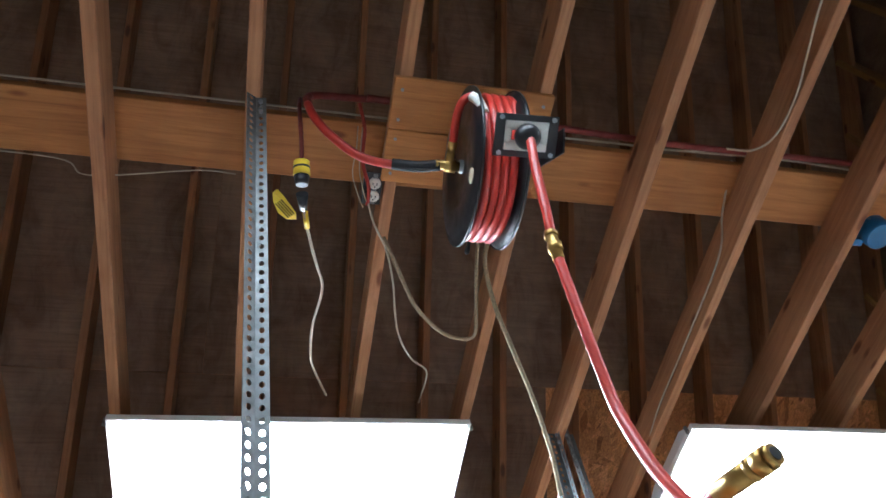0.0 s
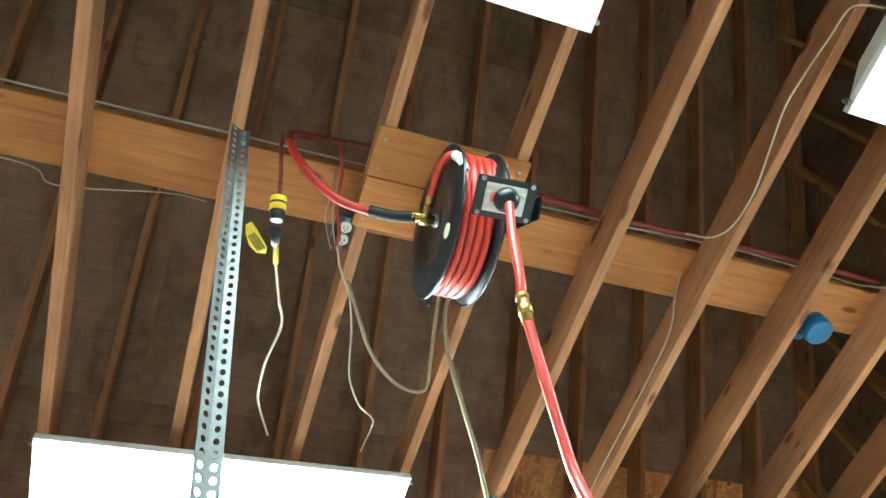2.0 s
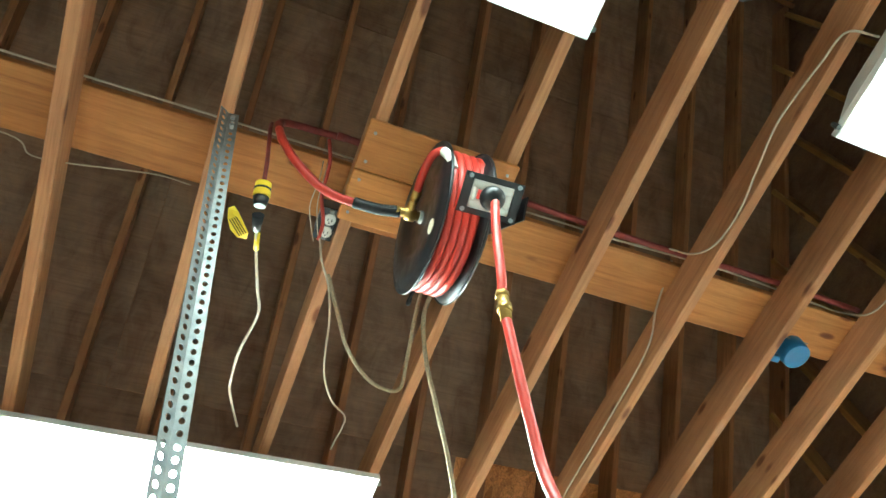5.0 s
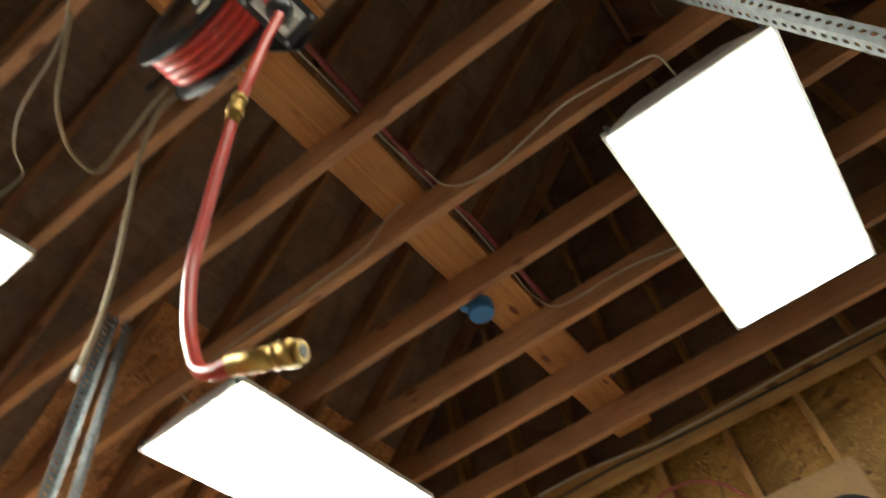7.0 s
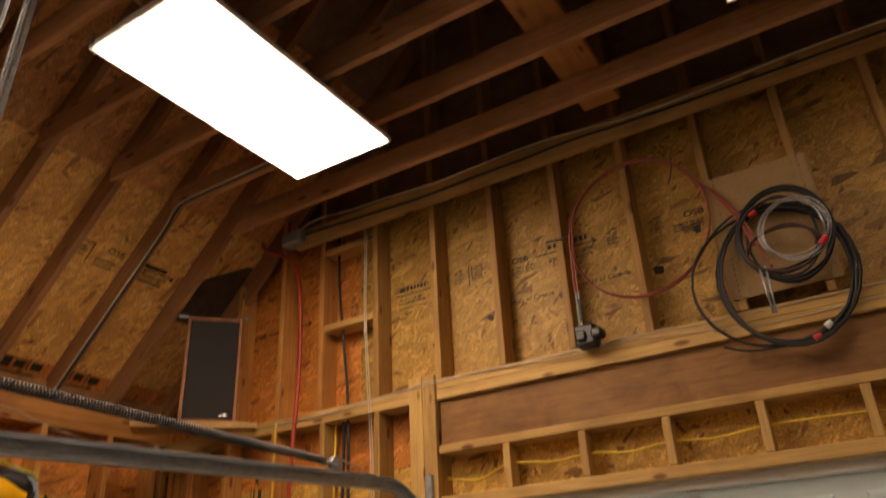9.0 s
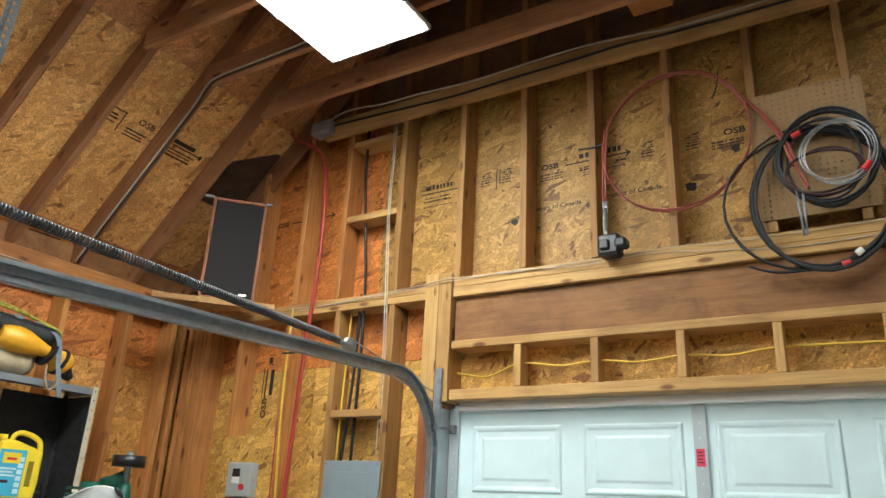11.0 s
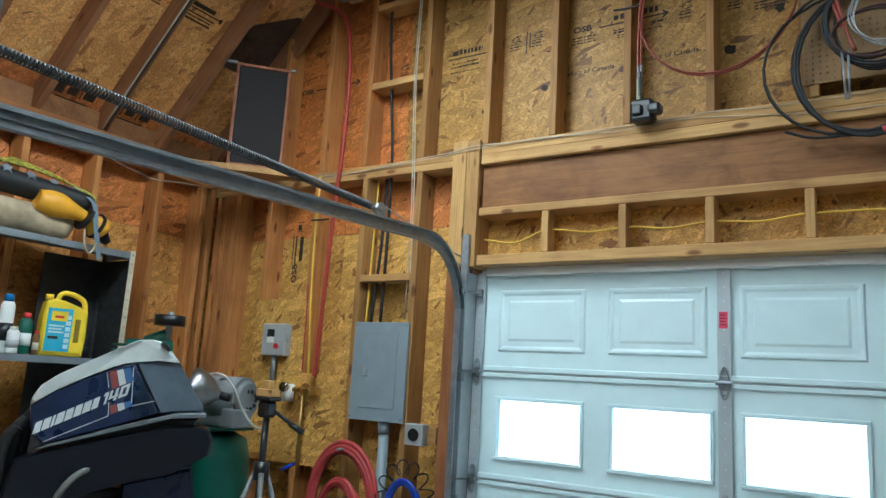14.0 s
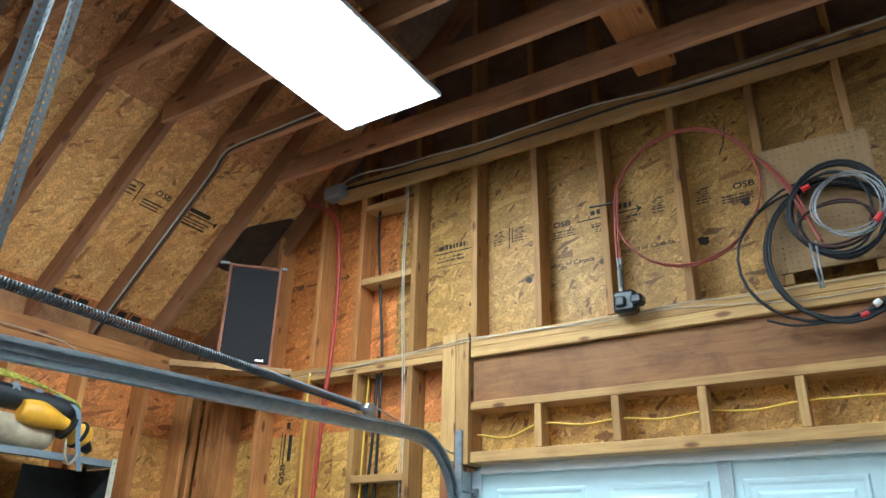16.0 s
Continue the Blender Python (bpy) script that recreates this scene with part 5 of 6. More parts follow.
# regulator and valves
rg = thing("air_regulator", (-1.05, -0.06, 1.5), "brass air regulator with a white filter bowl", "air regulator")
bm = bmesh.new()
rod(bm, (-1.18, -0.06, 1.50), (-0.93, -0.06, 1.50), 0.014, seg=10)
rod(bm, (-0.995, -0.05, 1.50), (-0.995, -0.04, 1.58), 0.014, seg=10)
for x in (-1.06, -0.98, -0.94):
    rod(bm, (x - 0.014, -0.06, 1.50), (x + 0.014, -0.06, 1.50), 0.024, seg=6)
part("pipework", bm, BRASS, rg)
rod_part("bowl", (-1.15, -0.07, 1.43), (-1.15, -0.07, 1.53), 0.034, WHITE_PLASTIC, rg)
rod_part("gauge", (-1.15, -0.12, 1.51), (-1.15, -0.085, 1.51), 0.028, CHROME, rg)
rod_part("gauge", (-0.985, -0.10, 1.49), (-0.985, -0.075, 1.49), 0.022, BRASS, rg)
rod_part("drop_pipe", (-1.055, -0.05, 1.49), (-1.045, -0.05, 1.02), 0.011, BRASS, rg)
rod_part("valve_lever", (-1.06, -0.06, 1.09), (-1.13, -0.09, 1.05), 0.010, DEEP_BLUE, rg)


# ---- coils on the wall ----
def coil(name, cx, cz, rx, rz, loops, r, material, y, spread, seed, label, start=0.0):
    rnd = random.Random(seed)
    pts, n = [], 28
    ph = [rnd.uniform(-1, 1) for _ in range(loops + 2)]
    for i in range(loops * n + 1):
        f = i / n
        k = int(f)
        s_ = ph[k] + (ph[k + 1] - ph[k]) * (f - k)
        t_ = ph[(k + 1) % len(ph)] + (ph[(k + 2) % len(ph)] - ph[(k + 1) % len(ph)]) * (f - k)
        a = 2 * math.pi * f + start
        pts.append((cx + (rx + spread * s_) * math.cos(a) + spread * 0.5 * t_, y - 0.008 * (k % 3) - 0.004 * math.sin(2 * a), cz + (rz + spread * t_) * math.sin(a) + spread * 0.4 * s_))
    bm = bmesh.new()
    tube(bm, pts, r, seg=7, raw=True)
    return part(name, bm, material, None, smooth=True)


pb = thing("pegboard", (1.82, -0.02, 2.9), "brown perforated hardboard panel on the studs", "pegboard")
bm = bmesh.new()
perforated(bm, (1.590, -0.012, 2.905), (1, 0, 0), (0, 0, 1), 17, 24, 0.0265, 0.0257, 0.0045)
thicken(part("panel", bm, PEG, pb), 0.005)
for x in (1.63, 1.985):
    board("cleat", (x - 0.019, -0.006, 2.853), (x + 0.019, 0.03, 2.903), PALE[2], pb)
bc = tagged(coil("cable_coil", 1.832, 2.965, 0.272, 0.318, 7, 0.0075, RUBBER, -0.045, 0.018, 3, ""), "black cable wound in a large hanging coil", "cable coil", "wall coils")
tagged(coil("cable_coil", 1.775, 2.975, 0.335, 0.325, 2, 0.006, RUBBER, -0.035, 0.03, 9, "", 2.4), "black cable wound in a loose hanging coil", "cable coil", "wall coils")
tagged(coil("cable_coil", 1.862, 3.115, 0.165, 0.195, 7, 0.0062, RUBBER, -0.085, 0.032, 5, ""), "black cable wound in a small hanging coil", "cable coil", "wall coils")
tagged(coil("cable_coil", 1.908, 3.118, 0.122, 0.128, 4, 0.0027, STEEL_ROPE, -0.115, 0.024, 17, ""), "bright steel cable wound in a small coil", "cable coil", "wall coils")
tagged(coil("cable_coil", 1.85, 3.05, 0.14, 0.10, 2, 0.006, mottled("dark_red_sheath", (0.045, 0.014, 0.012), 0.5), -0.10, 0.02, 8, ""), "dark red cable wound in a small coil", "cable coil", "wall coils")
for p, q in (((1.752, -0.10, 3.238), (1.785, -0.10, 3.252)), ((1.995, -0.125, 3.02), (2.022, -0.125, 3.05)), ((1.87, -0.06, 2.655), (1.90, -0.06, 2.664))):
    bm = bmesh.new()
    rod(bm, p, q, 0.014, 0.011, seg=7)
    part("tape", bm, RED, bc, "red tape wrap")
bm = bmesh.new()
rod(bm, (1.925, -0.07, 2.69), (1.947, -0.07, 2.706), 0.014, seg=8)
part("tape", bm, WHITE_PLASTIC, bc, "white tape wrap")
for dx in (0.0, 0.012):
    rod_part("probe", (1.742 + dx * 2, -0.11, 2.99), (1.752 + dx, -0.11, 2.78), 0.0045, GREY_STEEL, bc, label="steel cable end")
loose("cable_tail", [(1.52, -0.04, 2.70), (1.62, -0.045, 2.66), (1.75, -0.05, 2.652), (1.9, -0.05, 2.665), (1.97, -0.05, 2.70)], 0.006, RUBBER, "loose black cable end over the header")
rr = tagged(coil("red_cable_ring", 1.235, 3.385, 0.345, 0.36, 2, 0.005, RUST_RED, -0.02, 0.012, 11, "", 0.3), "dull red push-pull cable hung as a large ring", "cable coil", "wall coils")
cable("cable_run", [(1.56, -0.025, 3.52), (1.64, -0.03, 3.42), (1.72, -0.08, 3.25), (1.76, -0.10, 3.08), (1.79, -0.11, 2.98)], 0.007, RUST_RED, rr)
cable("cable_run", [(1.55, -0.025, 3.54), (1.62, -0.03, 3.44), (1.70, -0.08, 3.26), (1.745, -0.10, 3.1)], 0.007, RUST_RED, rr)
for dx in (0, 0.014):
    cable("cable_run", [(0.90 + dx, -0.025, 3.50), (0.888 + dx, -0.025, 3.36), (0.885 + dx, -0.03, 3.2), (0.89 + dx, -0.04, 3.08)], 0.0055, RUST_RED, rr)
loose("twig_wire", [(0.75, -0.005, 3.455), (0.83, -0.01, 3.447), (0.89, -0.02, 3.446)], 0.005, BLACK, "short black wire tie at the stud", "wire")
loose("twig_wire", [(1.47, -0.03, 3.70), (1.455, -0.025, 3.62), (1.43, -0.03, 3.555)], 0.0035, BLACK, "short black wire hanging from the ring", "wire")
ctl = thing("throttle_control", (0.92, -0.05, 2.85), "black control box with a lever hung on a stud", "control box")
bm = bmesh.new()
box(bm, (0.865, -0.09, 2.825), (0.975, -0.01, 2.935), 0.015)
box(bm, (0.95, -0.10, 2.855), (1.01, -0.03, 2.905), 0.012)
box(bm, (0.88, -0.11, 2.85), (0.93, -0.08, 2.90), 0.008)
part("body", bm, BLACK, ctl)
OLIVE = mottled("dull_olive_steel", (0.2, 0.2, 0.14), 0.45, 0.5, vary=0.35, scale=40)
box_part("lever", (0.885, -0.055, 2.93), (0.912, -0.03, 3.06), OLIVE, ctl, 0.006, "dull steel control lever")
box_part("lever_plate", (0.897, -0.06, 2.96), (0.91, -0.0555, 3.08), DARK_STEEL, ctl, 0.002)
rod_part("ferrule", (0.89, -0.04, 3.06), (0.89, -0.04, 3.12), 0.006, GREY_STEEL, ctl)
rod_part("ferrule", (0.905, -0.04, 3.06), (0.905, -0.04, 3.12), 0.006, GREY_STEEL, ctl)

hc = thing("hose_coil", (-0.70, -0.07, 0.6), "thick red rubber air hose coiled on the wall", "hose coil", "wall coils")
o = coil("hose_loop", -0.70, 0.92, 0.215, 0.30, 10, 0.013, FADED_RED, -0.05, 0.032, 21, "")
o.parent, o.matrix_parent_inverse = hc, Matrix.Translation(-hc.location)
o = coil("hose_loop", -0.675, 0.87, 0.14, 0.175, 7, 0.013, FADED_RED, -0.10, 0.028, 22, "")
o.parent, o.matrix_parent_inverse = hc, Matrix.Translation(-hc.location)
rod_part("hook", (-0.70, 0.0, 1.20), (-0.70, -0.12, 1.205), 0.008, GALV, hc)
bh = thing("coiled_air_hose", (-0.27, -0.07, 0.8), "blue and black recoil air hoses hanging on the wall", "hose coil", "wall coils")
o = coil("blue_hose_loop", -0.28, 0.96, 0.10, 0.13, 5, 0.012, DEEP_BLUE, -0.07, 0.015, 31, "")
o.parent, o.matrix_parent_inverse = bh, Matrix.Translation(-bh.location)
pts = []
for i in range(9 * 14 + 1):
    f = i / (9 * 14)
    a0 = radians(200 - 230 * f)
    c = Vector((-0.28 + 0.145 * math.cos(a0), -0.07, 0.985 + 0.17 * math.sin(a0)))
    a = 2 * math.pi * 9 * f
    rad = Vector((math.cos(a0), 0, math.sin(a0)))
    pts.append(c + rad * 0.035 * math.cos(a) + Vector((0, 0.03, 0)) * math.sin(a) + Vector((-rad.z, 0, rad.x)) * 0.0)
bm = bmesh.new()
tube(bm, pts, 0.0042, seg=6, raw=True)
part("recoil_hose", bm, RUBBER, bh, smooth=True)

# ---- loudspeaker on a corner shelf ----
shf = thing("corner_shelf", (-1.6, -0.15, 2.80), "triangular wooden shelf across the wall corner", "shelf")
FL, FR = Vector((-1.517, -0.395)), Vector((-1.301, -0.161))
fd = (FR - FL).normalized()
nn = Vector((fd.y, -fd.x))
bm = bmesh.new()
back = -nn * 0.2
quad = [FL + nn * 0.03 - fd * 0.26, FR + nn * 0.03 + fd * 0.13, FR + fd * 0.13 + back * 0.3, FL - fd * 0.26 + back]
quad = [(max(p.x, XL + 0.002), min(p.y, -0.002)) for p in quad]
vs = [[bm.verts.new((x, y, z)) for x, y in quad] for z in (2.772, 2.808)]
bm.faces.new(vs[0][::-1]), bm.faces.new(vs[1])
for k in range(4):
    bm.faces.new((vs[0][k], vs[0][(k + 1) % 4], vs[1][(k + 1) % 4], vs[1][k]))
bmesh.ops.recalc_face_normals(bm, faces=bm.faces)
part("top", bm, PALE[0], shf)
spk = thing("loudspeaker", (-1.5, -0.2, 2.81), "walnut floor loudspeaker with a dark cloth grille", "loudspeaker")
SM = Matrix(((fd.x, -nn.x, 0, (FL.x + FR.x) / 2), (fd.y, -nn.y, 0, (FL.y + FR.y) / 2), (0, 0, 1, 2.81), (0, 0, 0, 1)))


def spk_part(name, bm, mt, label=""):
    bmesh.ops.transform(bm, matrix=SM, verts=bm.verts)
    bmesh.ops.recalc_face_normals(bm, faces=bm.faces)
    return part(name, bm, mt, spk, label)


bm = bmesh.new()
for lo, hi in (((-0.165, 0, 0), (-0.147, 0.20, 0.66)), ((0.147, 0, 0), (0.165, 0.20, 0.66)), ((-0.147, 0, 0.642), (0.147, 0.20, 0.66)), ((-0.147, 0, 0), (0.147, 0.20, 0.018)), ((-0.147, 0.18, 0.018), (0.147, 0.20, 0.642))):
    box(bm, lo, hi, 0.002)
spk_part("cabinet", bm, WALNUT)
bm = bmesh.new()
box(bm, (-0.146, 0.008, 0.019), (0.146, 0.03, 0.641), 0.004)
spk_part("grille", bm, GRILLE, "dark cloth grille")
bm = bmesh.new()
box(bm, (0.065, 0.003, 0.035), (0.115, 0.008, 0.05), 0.002)
spk_part("badge", bm, CHROME, "small silver badge")
for sx, L in ((-1, 0.06), (1, 0.03)):
    bm = bmesh.new()
    box(bm, (sx * 0.165 - (L if sx < 0 else 0), 0.01, 0.655), (sx * 0.165 + (L if sx > 0 else 0), 0.03, 0.672), 0.002)
    spk_part("bracket", bm, GALV)
# thin dark brown patch behind the loudspeaker, under the roof sheet
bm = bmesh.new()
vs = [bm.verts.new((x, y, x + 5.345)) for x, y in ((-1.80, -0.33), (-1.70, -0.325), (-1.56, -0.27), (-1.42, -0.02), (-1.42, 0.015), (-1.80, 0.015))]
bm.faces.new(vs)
DARK_PATCH = thicken(part("roof_felt", bm, mottled("dark_brown_board", (0.1, 0.06, 0.036), 0.8, vary=0.5, scale=9), None), 0.004)
tagged(DARK_PATCH, "thin dark brown patch under the roof sheet", "felt patch")

# ---- steel shelf and its load ----
su = thing("steel_shelf", (-1.9, -1.5, 0), "grey steel shelf unit with cream slotted posts", "shelf unit")
SX0, SX1, SY0, SY1 = -2.045, -1.752, -2.0, -0.762
for y in (SY1, SY0):
    for x in (SX1, SX0 + 0.03):
        bm = bmesh.new()
        perforated(bm, (x, y - 0.032, 0), (0, 0, 1), (0, 1, 0), 44, 1, 2.215 / 44, 0.032, 0.005, 1.4)
        perforated(bm, (x - 0.032, y, 0), (0, 0, 1), (1, 0, 0), 44, 1, 2.215 / 44, 0.032, 0.005, 1.4)
        thicken(part("post", bm, CREAM if x == SX1 else DARK_STEEL, su), 0.002)
for z in (2.205, 1.605, 1.0, 0.4):
    bm = bmesh.new()
    box(bm, (SX0, SY0 + 0.004, z - 0.003), (SX1 - 0.004, SY1 - 0.004, z))
    box(bm, (SX1 - 0.008, SY0 + 0.004, z - 0.035), (SX1 - 0.004, SY1 - 0.004, z - 0.003))
    box(bm, (SX0, SY1 - 0.008, z - 0.035), (SX1 - 0.009, SY1 - 0.004, z - 0.003))
    part("shelf", bm, SHELF_GREY, su)
box_part("back_panel", (SX0 + 0.001, -1.116, 0.05), (SX0 + 0.004, SY1 - 0.013, 2.165), DARK_STEEL, su, 0)
box_part("end_panel", (SX0, SY1 - 0.012, 0.05), (SX1 - 0.035, SY1 - 0.0095, 2.165), DARK_STEEL, su, 0)


def lathe(bm, at, prof, seg=20):
    """A turned body: (radius, height) pairs round an upright axis."""
    rings = [[bm.verts.new((at[0] + r * math.cos(a), at[1] + r * math.sin(a), at[2] + z)) for a in [2 * math.pi * k / seg for k in range(seg)]] for r, z in prof]
    for p, q in zip(rings, rings[1:]):
        for k in range(seg):
            bm.faces.new((p[k], p[(k + 1) % seg], q[(k + 1) % seg], q[k]))
    bm.faces.new(rings[0][::-1])
    bm.faces.new(rings[-1])


# oil jug
jug = thing("oil_jug", (-1.83, -1.11, 1.605), "yellow plastic oil jug with a blue label", "oil jug")
bm = bmesh.new()
o_ = [(-0.11, 1.606), (0.10, 1.606), (0.108, 1.70), (0.105, 1.845), (0.06, 1.868), (-0.02, 1.895), (-0.06, 1.90), (-0.10, 1.885), (-0.11, 1.80)]
puffy(bm, o_, [(-0.062, 0.88), (-0.052, 0.98), (0, 1), (0.052, 0.98), (0.062, 0.88)], (-1.83, -1.078), (0.28, 0.96, 0), (0.96, -0.28, 0))
jb = part("body", bm, YELLOW, jug, smooth=False)
JU, JN = Vector((0.28, 0.96, 0)).normalized(), Vector((0.96, -0.28, 0)).normalized()


def on_jug(name, u0, u1, z0, z1, off, mt, under=None):
    bm = bmesh.new()
    c = Vector((-1.83, -1.078, 0))
    q = [c + JU * u + JN * (off + d) + Vector((0, 0, z)) for d in (0, 0.0015) for u, z in ((u0, z0), (u1, z0), (u1, z1), (u0, z1))]
    vs = [bm.verts.new(p) for p in q]
    bm.faces.new(vs[:4][::-1]), bm.faces.new(vs[4:])
    for k in range(4):
        bm.faces.new((vs[k], vs[(k + 1) % 4], vs[4 + (k + 1) % 4], vs[4 + k]))
    return part(name, bm, mt, under or jug)


label_ = on_jug("label", -0.09, 0.03, 1.63, 1.85, 0.062, SKYBLUE)
on_jug("roundel", -0.072, 0.006, 1.785, 1.835, 0.0638, YELLOW, label_)
on_jug("roundel_bar", -0.055, -0.012, 1.80, 1.812, 0.0656, RED, label_)
PALE_PRINT = mottled("pale_print", (0.6, 0.75, 0.8), 0.5)
for k in range(3):
    on_jug("print_bar", -0.078, -0.005 - 0.012 * (k % 2), 1.755 - 0.016 * k, 1.764 - 0.016 * k, 0.0638, PALE_PRINT, label_)
on_jug("print_bar", -0.078, -0.03, 1.692, 1.706, 0.0638, INK, label_)
for k in range(6):
    on_jug("side_print_bar", 0.0, 0.024, 1.645 + 0.03 * k, 1.667 + 0.03 * k, 0.0638, PALE_PRINT, label_)
# flat dark yellow patch paints the shade inside the side grip
on_jug("grip_hole", 0.045, 0.07, 1.68, 1.80, 0.0622, mottled("shadowed_grip", (0.25, 0.17, 0.01), 0.5))
cable("handle", [Vector((-1.83, -1.078, 0)) + JU * u + Vector((0, 0, z)) for u, z in ((-0.04, 1.885), (-0.03, 1.922), (0.0, 1.936), (0.05, 1.925), (0.088, 1.90), (0.099, 1.86), (0.098, 1.83))], 0.0135, YELLOW, jug)
rod_part("cap", (-1.852, -1.155, 1.893), (-1.852, -1.155, 1.921), 0.02, YELLOW, jug)


def spray_can(x, y, r, h, body, cap, band, label):
    c = thing("spray_can", (x, y, 1.605), label, "can", "shelf bottles")
    bm = bmesh.new()
    lathe(bm, (x, y, 1.606), [(r * 0.96, 0), (r, 0.006), (r, h * 0.8), (r * 0.72, h * 0.87)])
    part("body", bm, body, c, smooth=True)
    bm = bmesh.new()
    lathe(bm, (x, y, 1.606), [(r * 0.66, h * 0.87), (r * 0.66, h * 0.97), (r * 0.5, h)])
    part("cap", bm, cap, c, smooth=True)
    bm = bmesh.new()
    lathe(bm, (x, y, 1.606), [(r * 1.015, h * 0.2), (r * 1.015, h * 0.5)])
    part("label", bm, band, c, smooth=True)


spray_can(-1.84, -1.36, 0.033, 0.29, WHITE_PLASTIC, BLUE, BLACK, "white aerosol can with a blue cap")
spray_can(-1.81, -1.275, 0.030, 0.205, GREEN, RED, WHITE_PLASTIC, "green aerosol can with a red cap")
spray_can(-1.78, -1.345, 0.028, 0.13, WHITE_METAL, WHITE_PLASTIC, BOX_GREY, "small silver can with a white cap")
spray_can(-1.79, -1.225, 0.015, 0.12, mottled("amber_plastic", (0.2, 0.1, 0.03), 0.4), RED, CREAM, "small amber bottle with a red cap")
spray_can(-1.84, -1.45, 0.035, 0.23, WHITE_PLASTIC, WHITE_PLASTIC, BLUE, "white plastic bottle with a blue band")
spray_can(-1.9, -0.98, 0.03, 0.16, BOX_GREY, BLACK, WHITE_PLASTIC, "grey tin with a black cap")
spray_can(-1.93, -0.90, 0.04, 0.12, RUBBER, BLACK, DARK_STEEL, "dark round grease tin on the shelf")

bc_ = thing("blue_cloth", (-1.93, -1.0, 1.605), "crumpled blue cloth behind the oil jug", "cloth")
bm = bmesh.new()
tube(bm, [(-1.95, -1.02, 1.84), (-1.94, -0.985, 1.80), (-1.935, -0.965, 1.74), (-1.93, -0.945, 1.67), (-1.93, -0.93, 1.607)], lambda f: 0.012 + 0.022 * f, seg=9, n=5)
part("cloth", bm, mottled("royal_blue_cloth", (0.015, 0.05, 0.3), 0.9, vary=0.4), bc_, smooth=True)
# folded raft and bags on top of the shelf
cv = thing("canvas_roll", (-1.86, -1.5, 2.21), "beige canvas roll lying on the shelf unit", "canvas roll")
bm = bmesh.new()
tube(bm, [(-1.86, -2.0, 2.29), (-1.855, -1.7, 2.295), (-1.85, -1.45, 2.292), (-1.85, -1.2, 2.285), (-1.85, -1.12, 2.28)], lambda f: 0.082 * (1 - 0.35 * max(0, f - 0.85) / 0.15), seg=16, n=6)
part("roll", bm, CANVAS, cv, smooth=True)
yb = thing("yellow_bag", (-1.8, -1.1, 2.3), "yellow dry bag with black straps", "dry bag")
bm = bmesh.new()
tube(bm, [(-1.78, -1.34, 2.385), (-1.765, -1.22, 2.37), (-1.755, -1.10, 2.345), (-1.752, -1.03, 2.315), (-1.76, -0.985, 2.285)], lambda f: 0.05 + 0.018 * math.sin(f * 9), seg=14, n=6)
part("sack", bm, ORANGE, yb, smooth=True)
for y, z in ((-1.09, 2.343), (-1.02, 2.31)):
    bm = bmesh.new()
    tube(bm, [(-1.755, y - 0.008, z), (-1.755, y + 0.008, z - 0.006)], 0.072, seg=16, n=2)
    part("strap", bm, RUBBER, yb)
bm = bmesh.new()
sp = smooth_path([(-1.745, -1.09, 2.45), (-1.70, -1.075, 2.40), (-1.70, -1.05, 2.28), (-1.698, -1.01, 2.12)], 5)
vs = [[bm.verts.new(p + Vector((0, d, 0))) for d in (-0.014, 0.014)] for p in sp]
for p, q in zip(vs, vs[1:]):
    bm.faces.new((p[0], p[1], q[1], q[0]))
thicken(part("strap_tail", bm, mottled("blue_grey_webbing", (0.2, 0.25, 0.3), 0.8, vary=0.3, scale=60), yb, "blue-grey webbing strap hanging down"), 0.002)
cable("cord_loop", [(-1.72, -1.10, 2.27), (-1.70, -1.10, 2.19), (-1.70, -1.07, 2.15), (-1.70, -1.04, 2.19), (-1.715, -1.035, 2.26)], 0.007, TAN_ROPE, yb, "tan cord loop")
rod_part("toe", (-1.77, -1.0, 2.29), (-1.77, -0.93, 2.235), 0.055, RUBBER, yb, 0.02)
PATCH = mottled("dull_grey_patch", (0.2, 0.22, 0.24), 0.6)
rf = thing("rolled_raft", (-1.85, -1.4, 2.42), "black inflatable roll lashed with yellow and black rope", "inflatable")
bm = bmesh.new()
tube(bm, [(-1.86, -2.0, 2.455), (-1.85, -1.7, 2.46), (-1.84, -1.45, 2.452), (-1.82, -1.2, 2.435), (-1.80, -1.07, 2.415), (-1.80, -1.02, 2.405)], lambda f: 0.062 * (1 - 0.6 * max(0, f - 0.8) / 0.2), seg=16, n=8)
part("roll", bm, RUBBER, rf, smooth=True)
for y in (-1.5, -1.38, -1.26, -1.14):
    bm = bmesh.new()
    c = Vector((-1.80, y, 2.505 - 0.06 * (y + 1.5)))
    pts_ = [(0, 0.03), (0.012, 0.01), (0.032, 0.012), (0.016, -0.006), (0.022, -0.03), (0, -0.014), (-0.022, -0.03), (-0.016, -0.006), (-0.032, 0.012), (-0.012, 0.01)]
    bm.faces.new([bm.verts.new(c + Vector((0.012 + q * -0.45, p, q * 0.9))) for p, q in pts_])
    thicken(part("patch", bm, PATCH, rf, "pale star-shaped patch"), 0.002)
ROPE_Y = mottled("yellow_black_rope", (0.5, 0.45, 0.05), 0.8, vary=0.85, scale=45, depth=0.6)
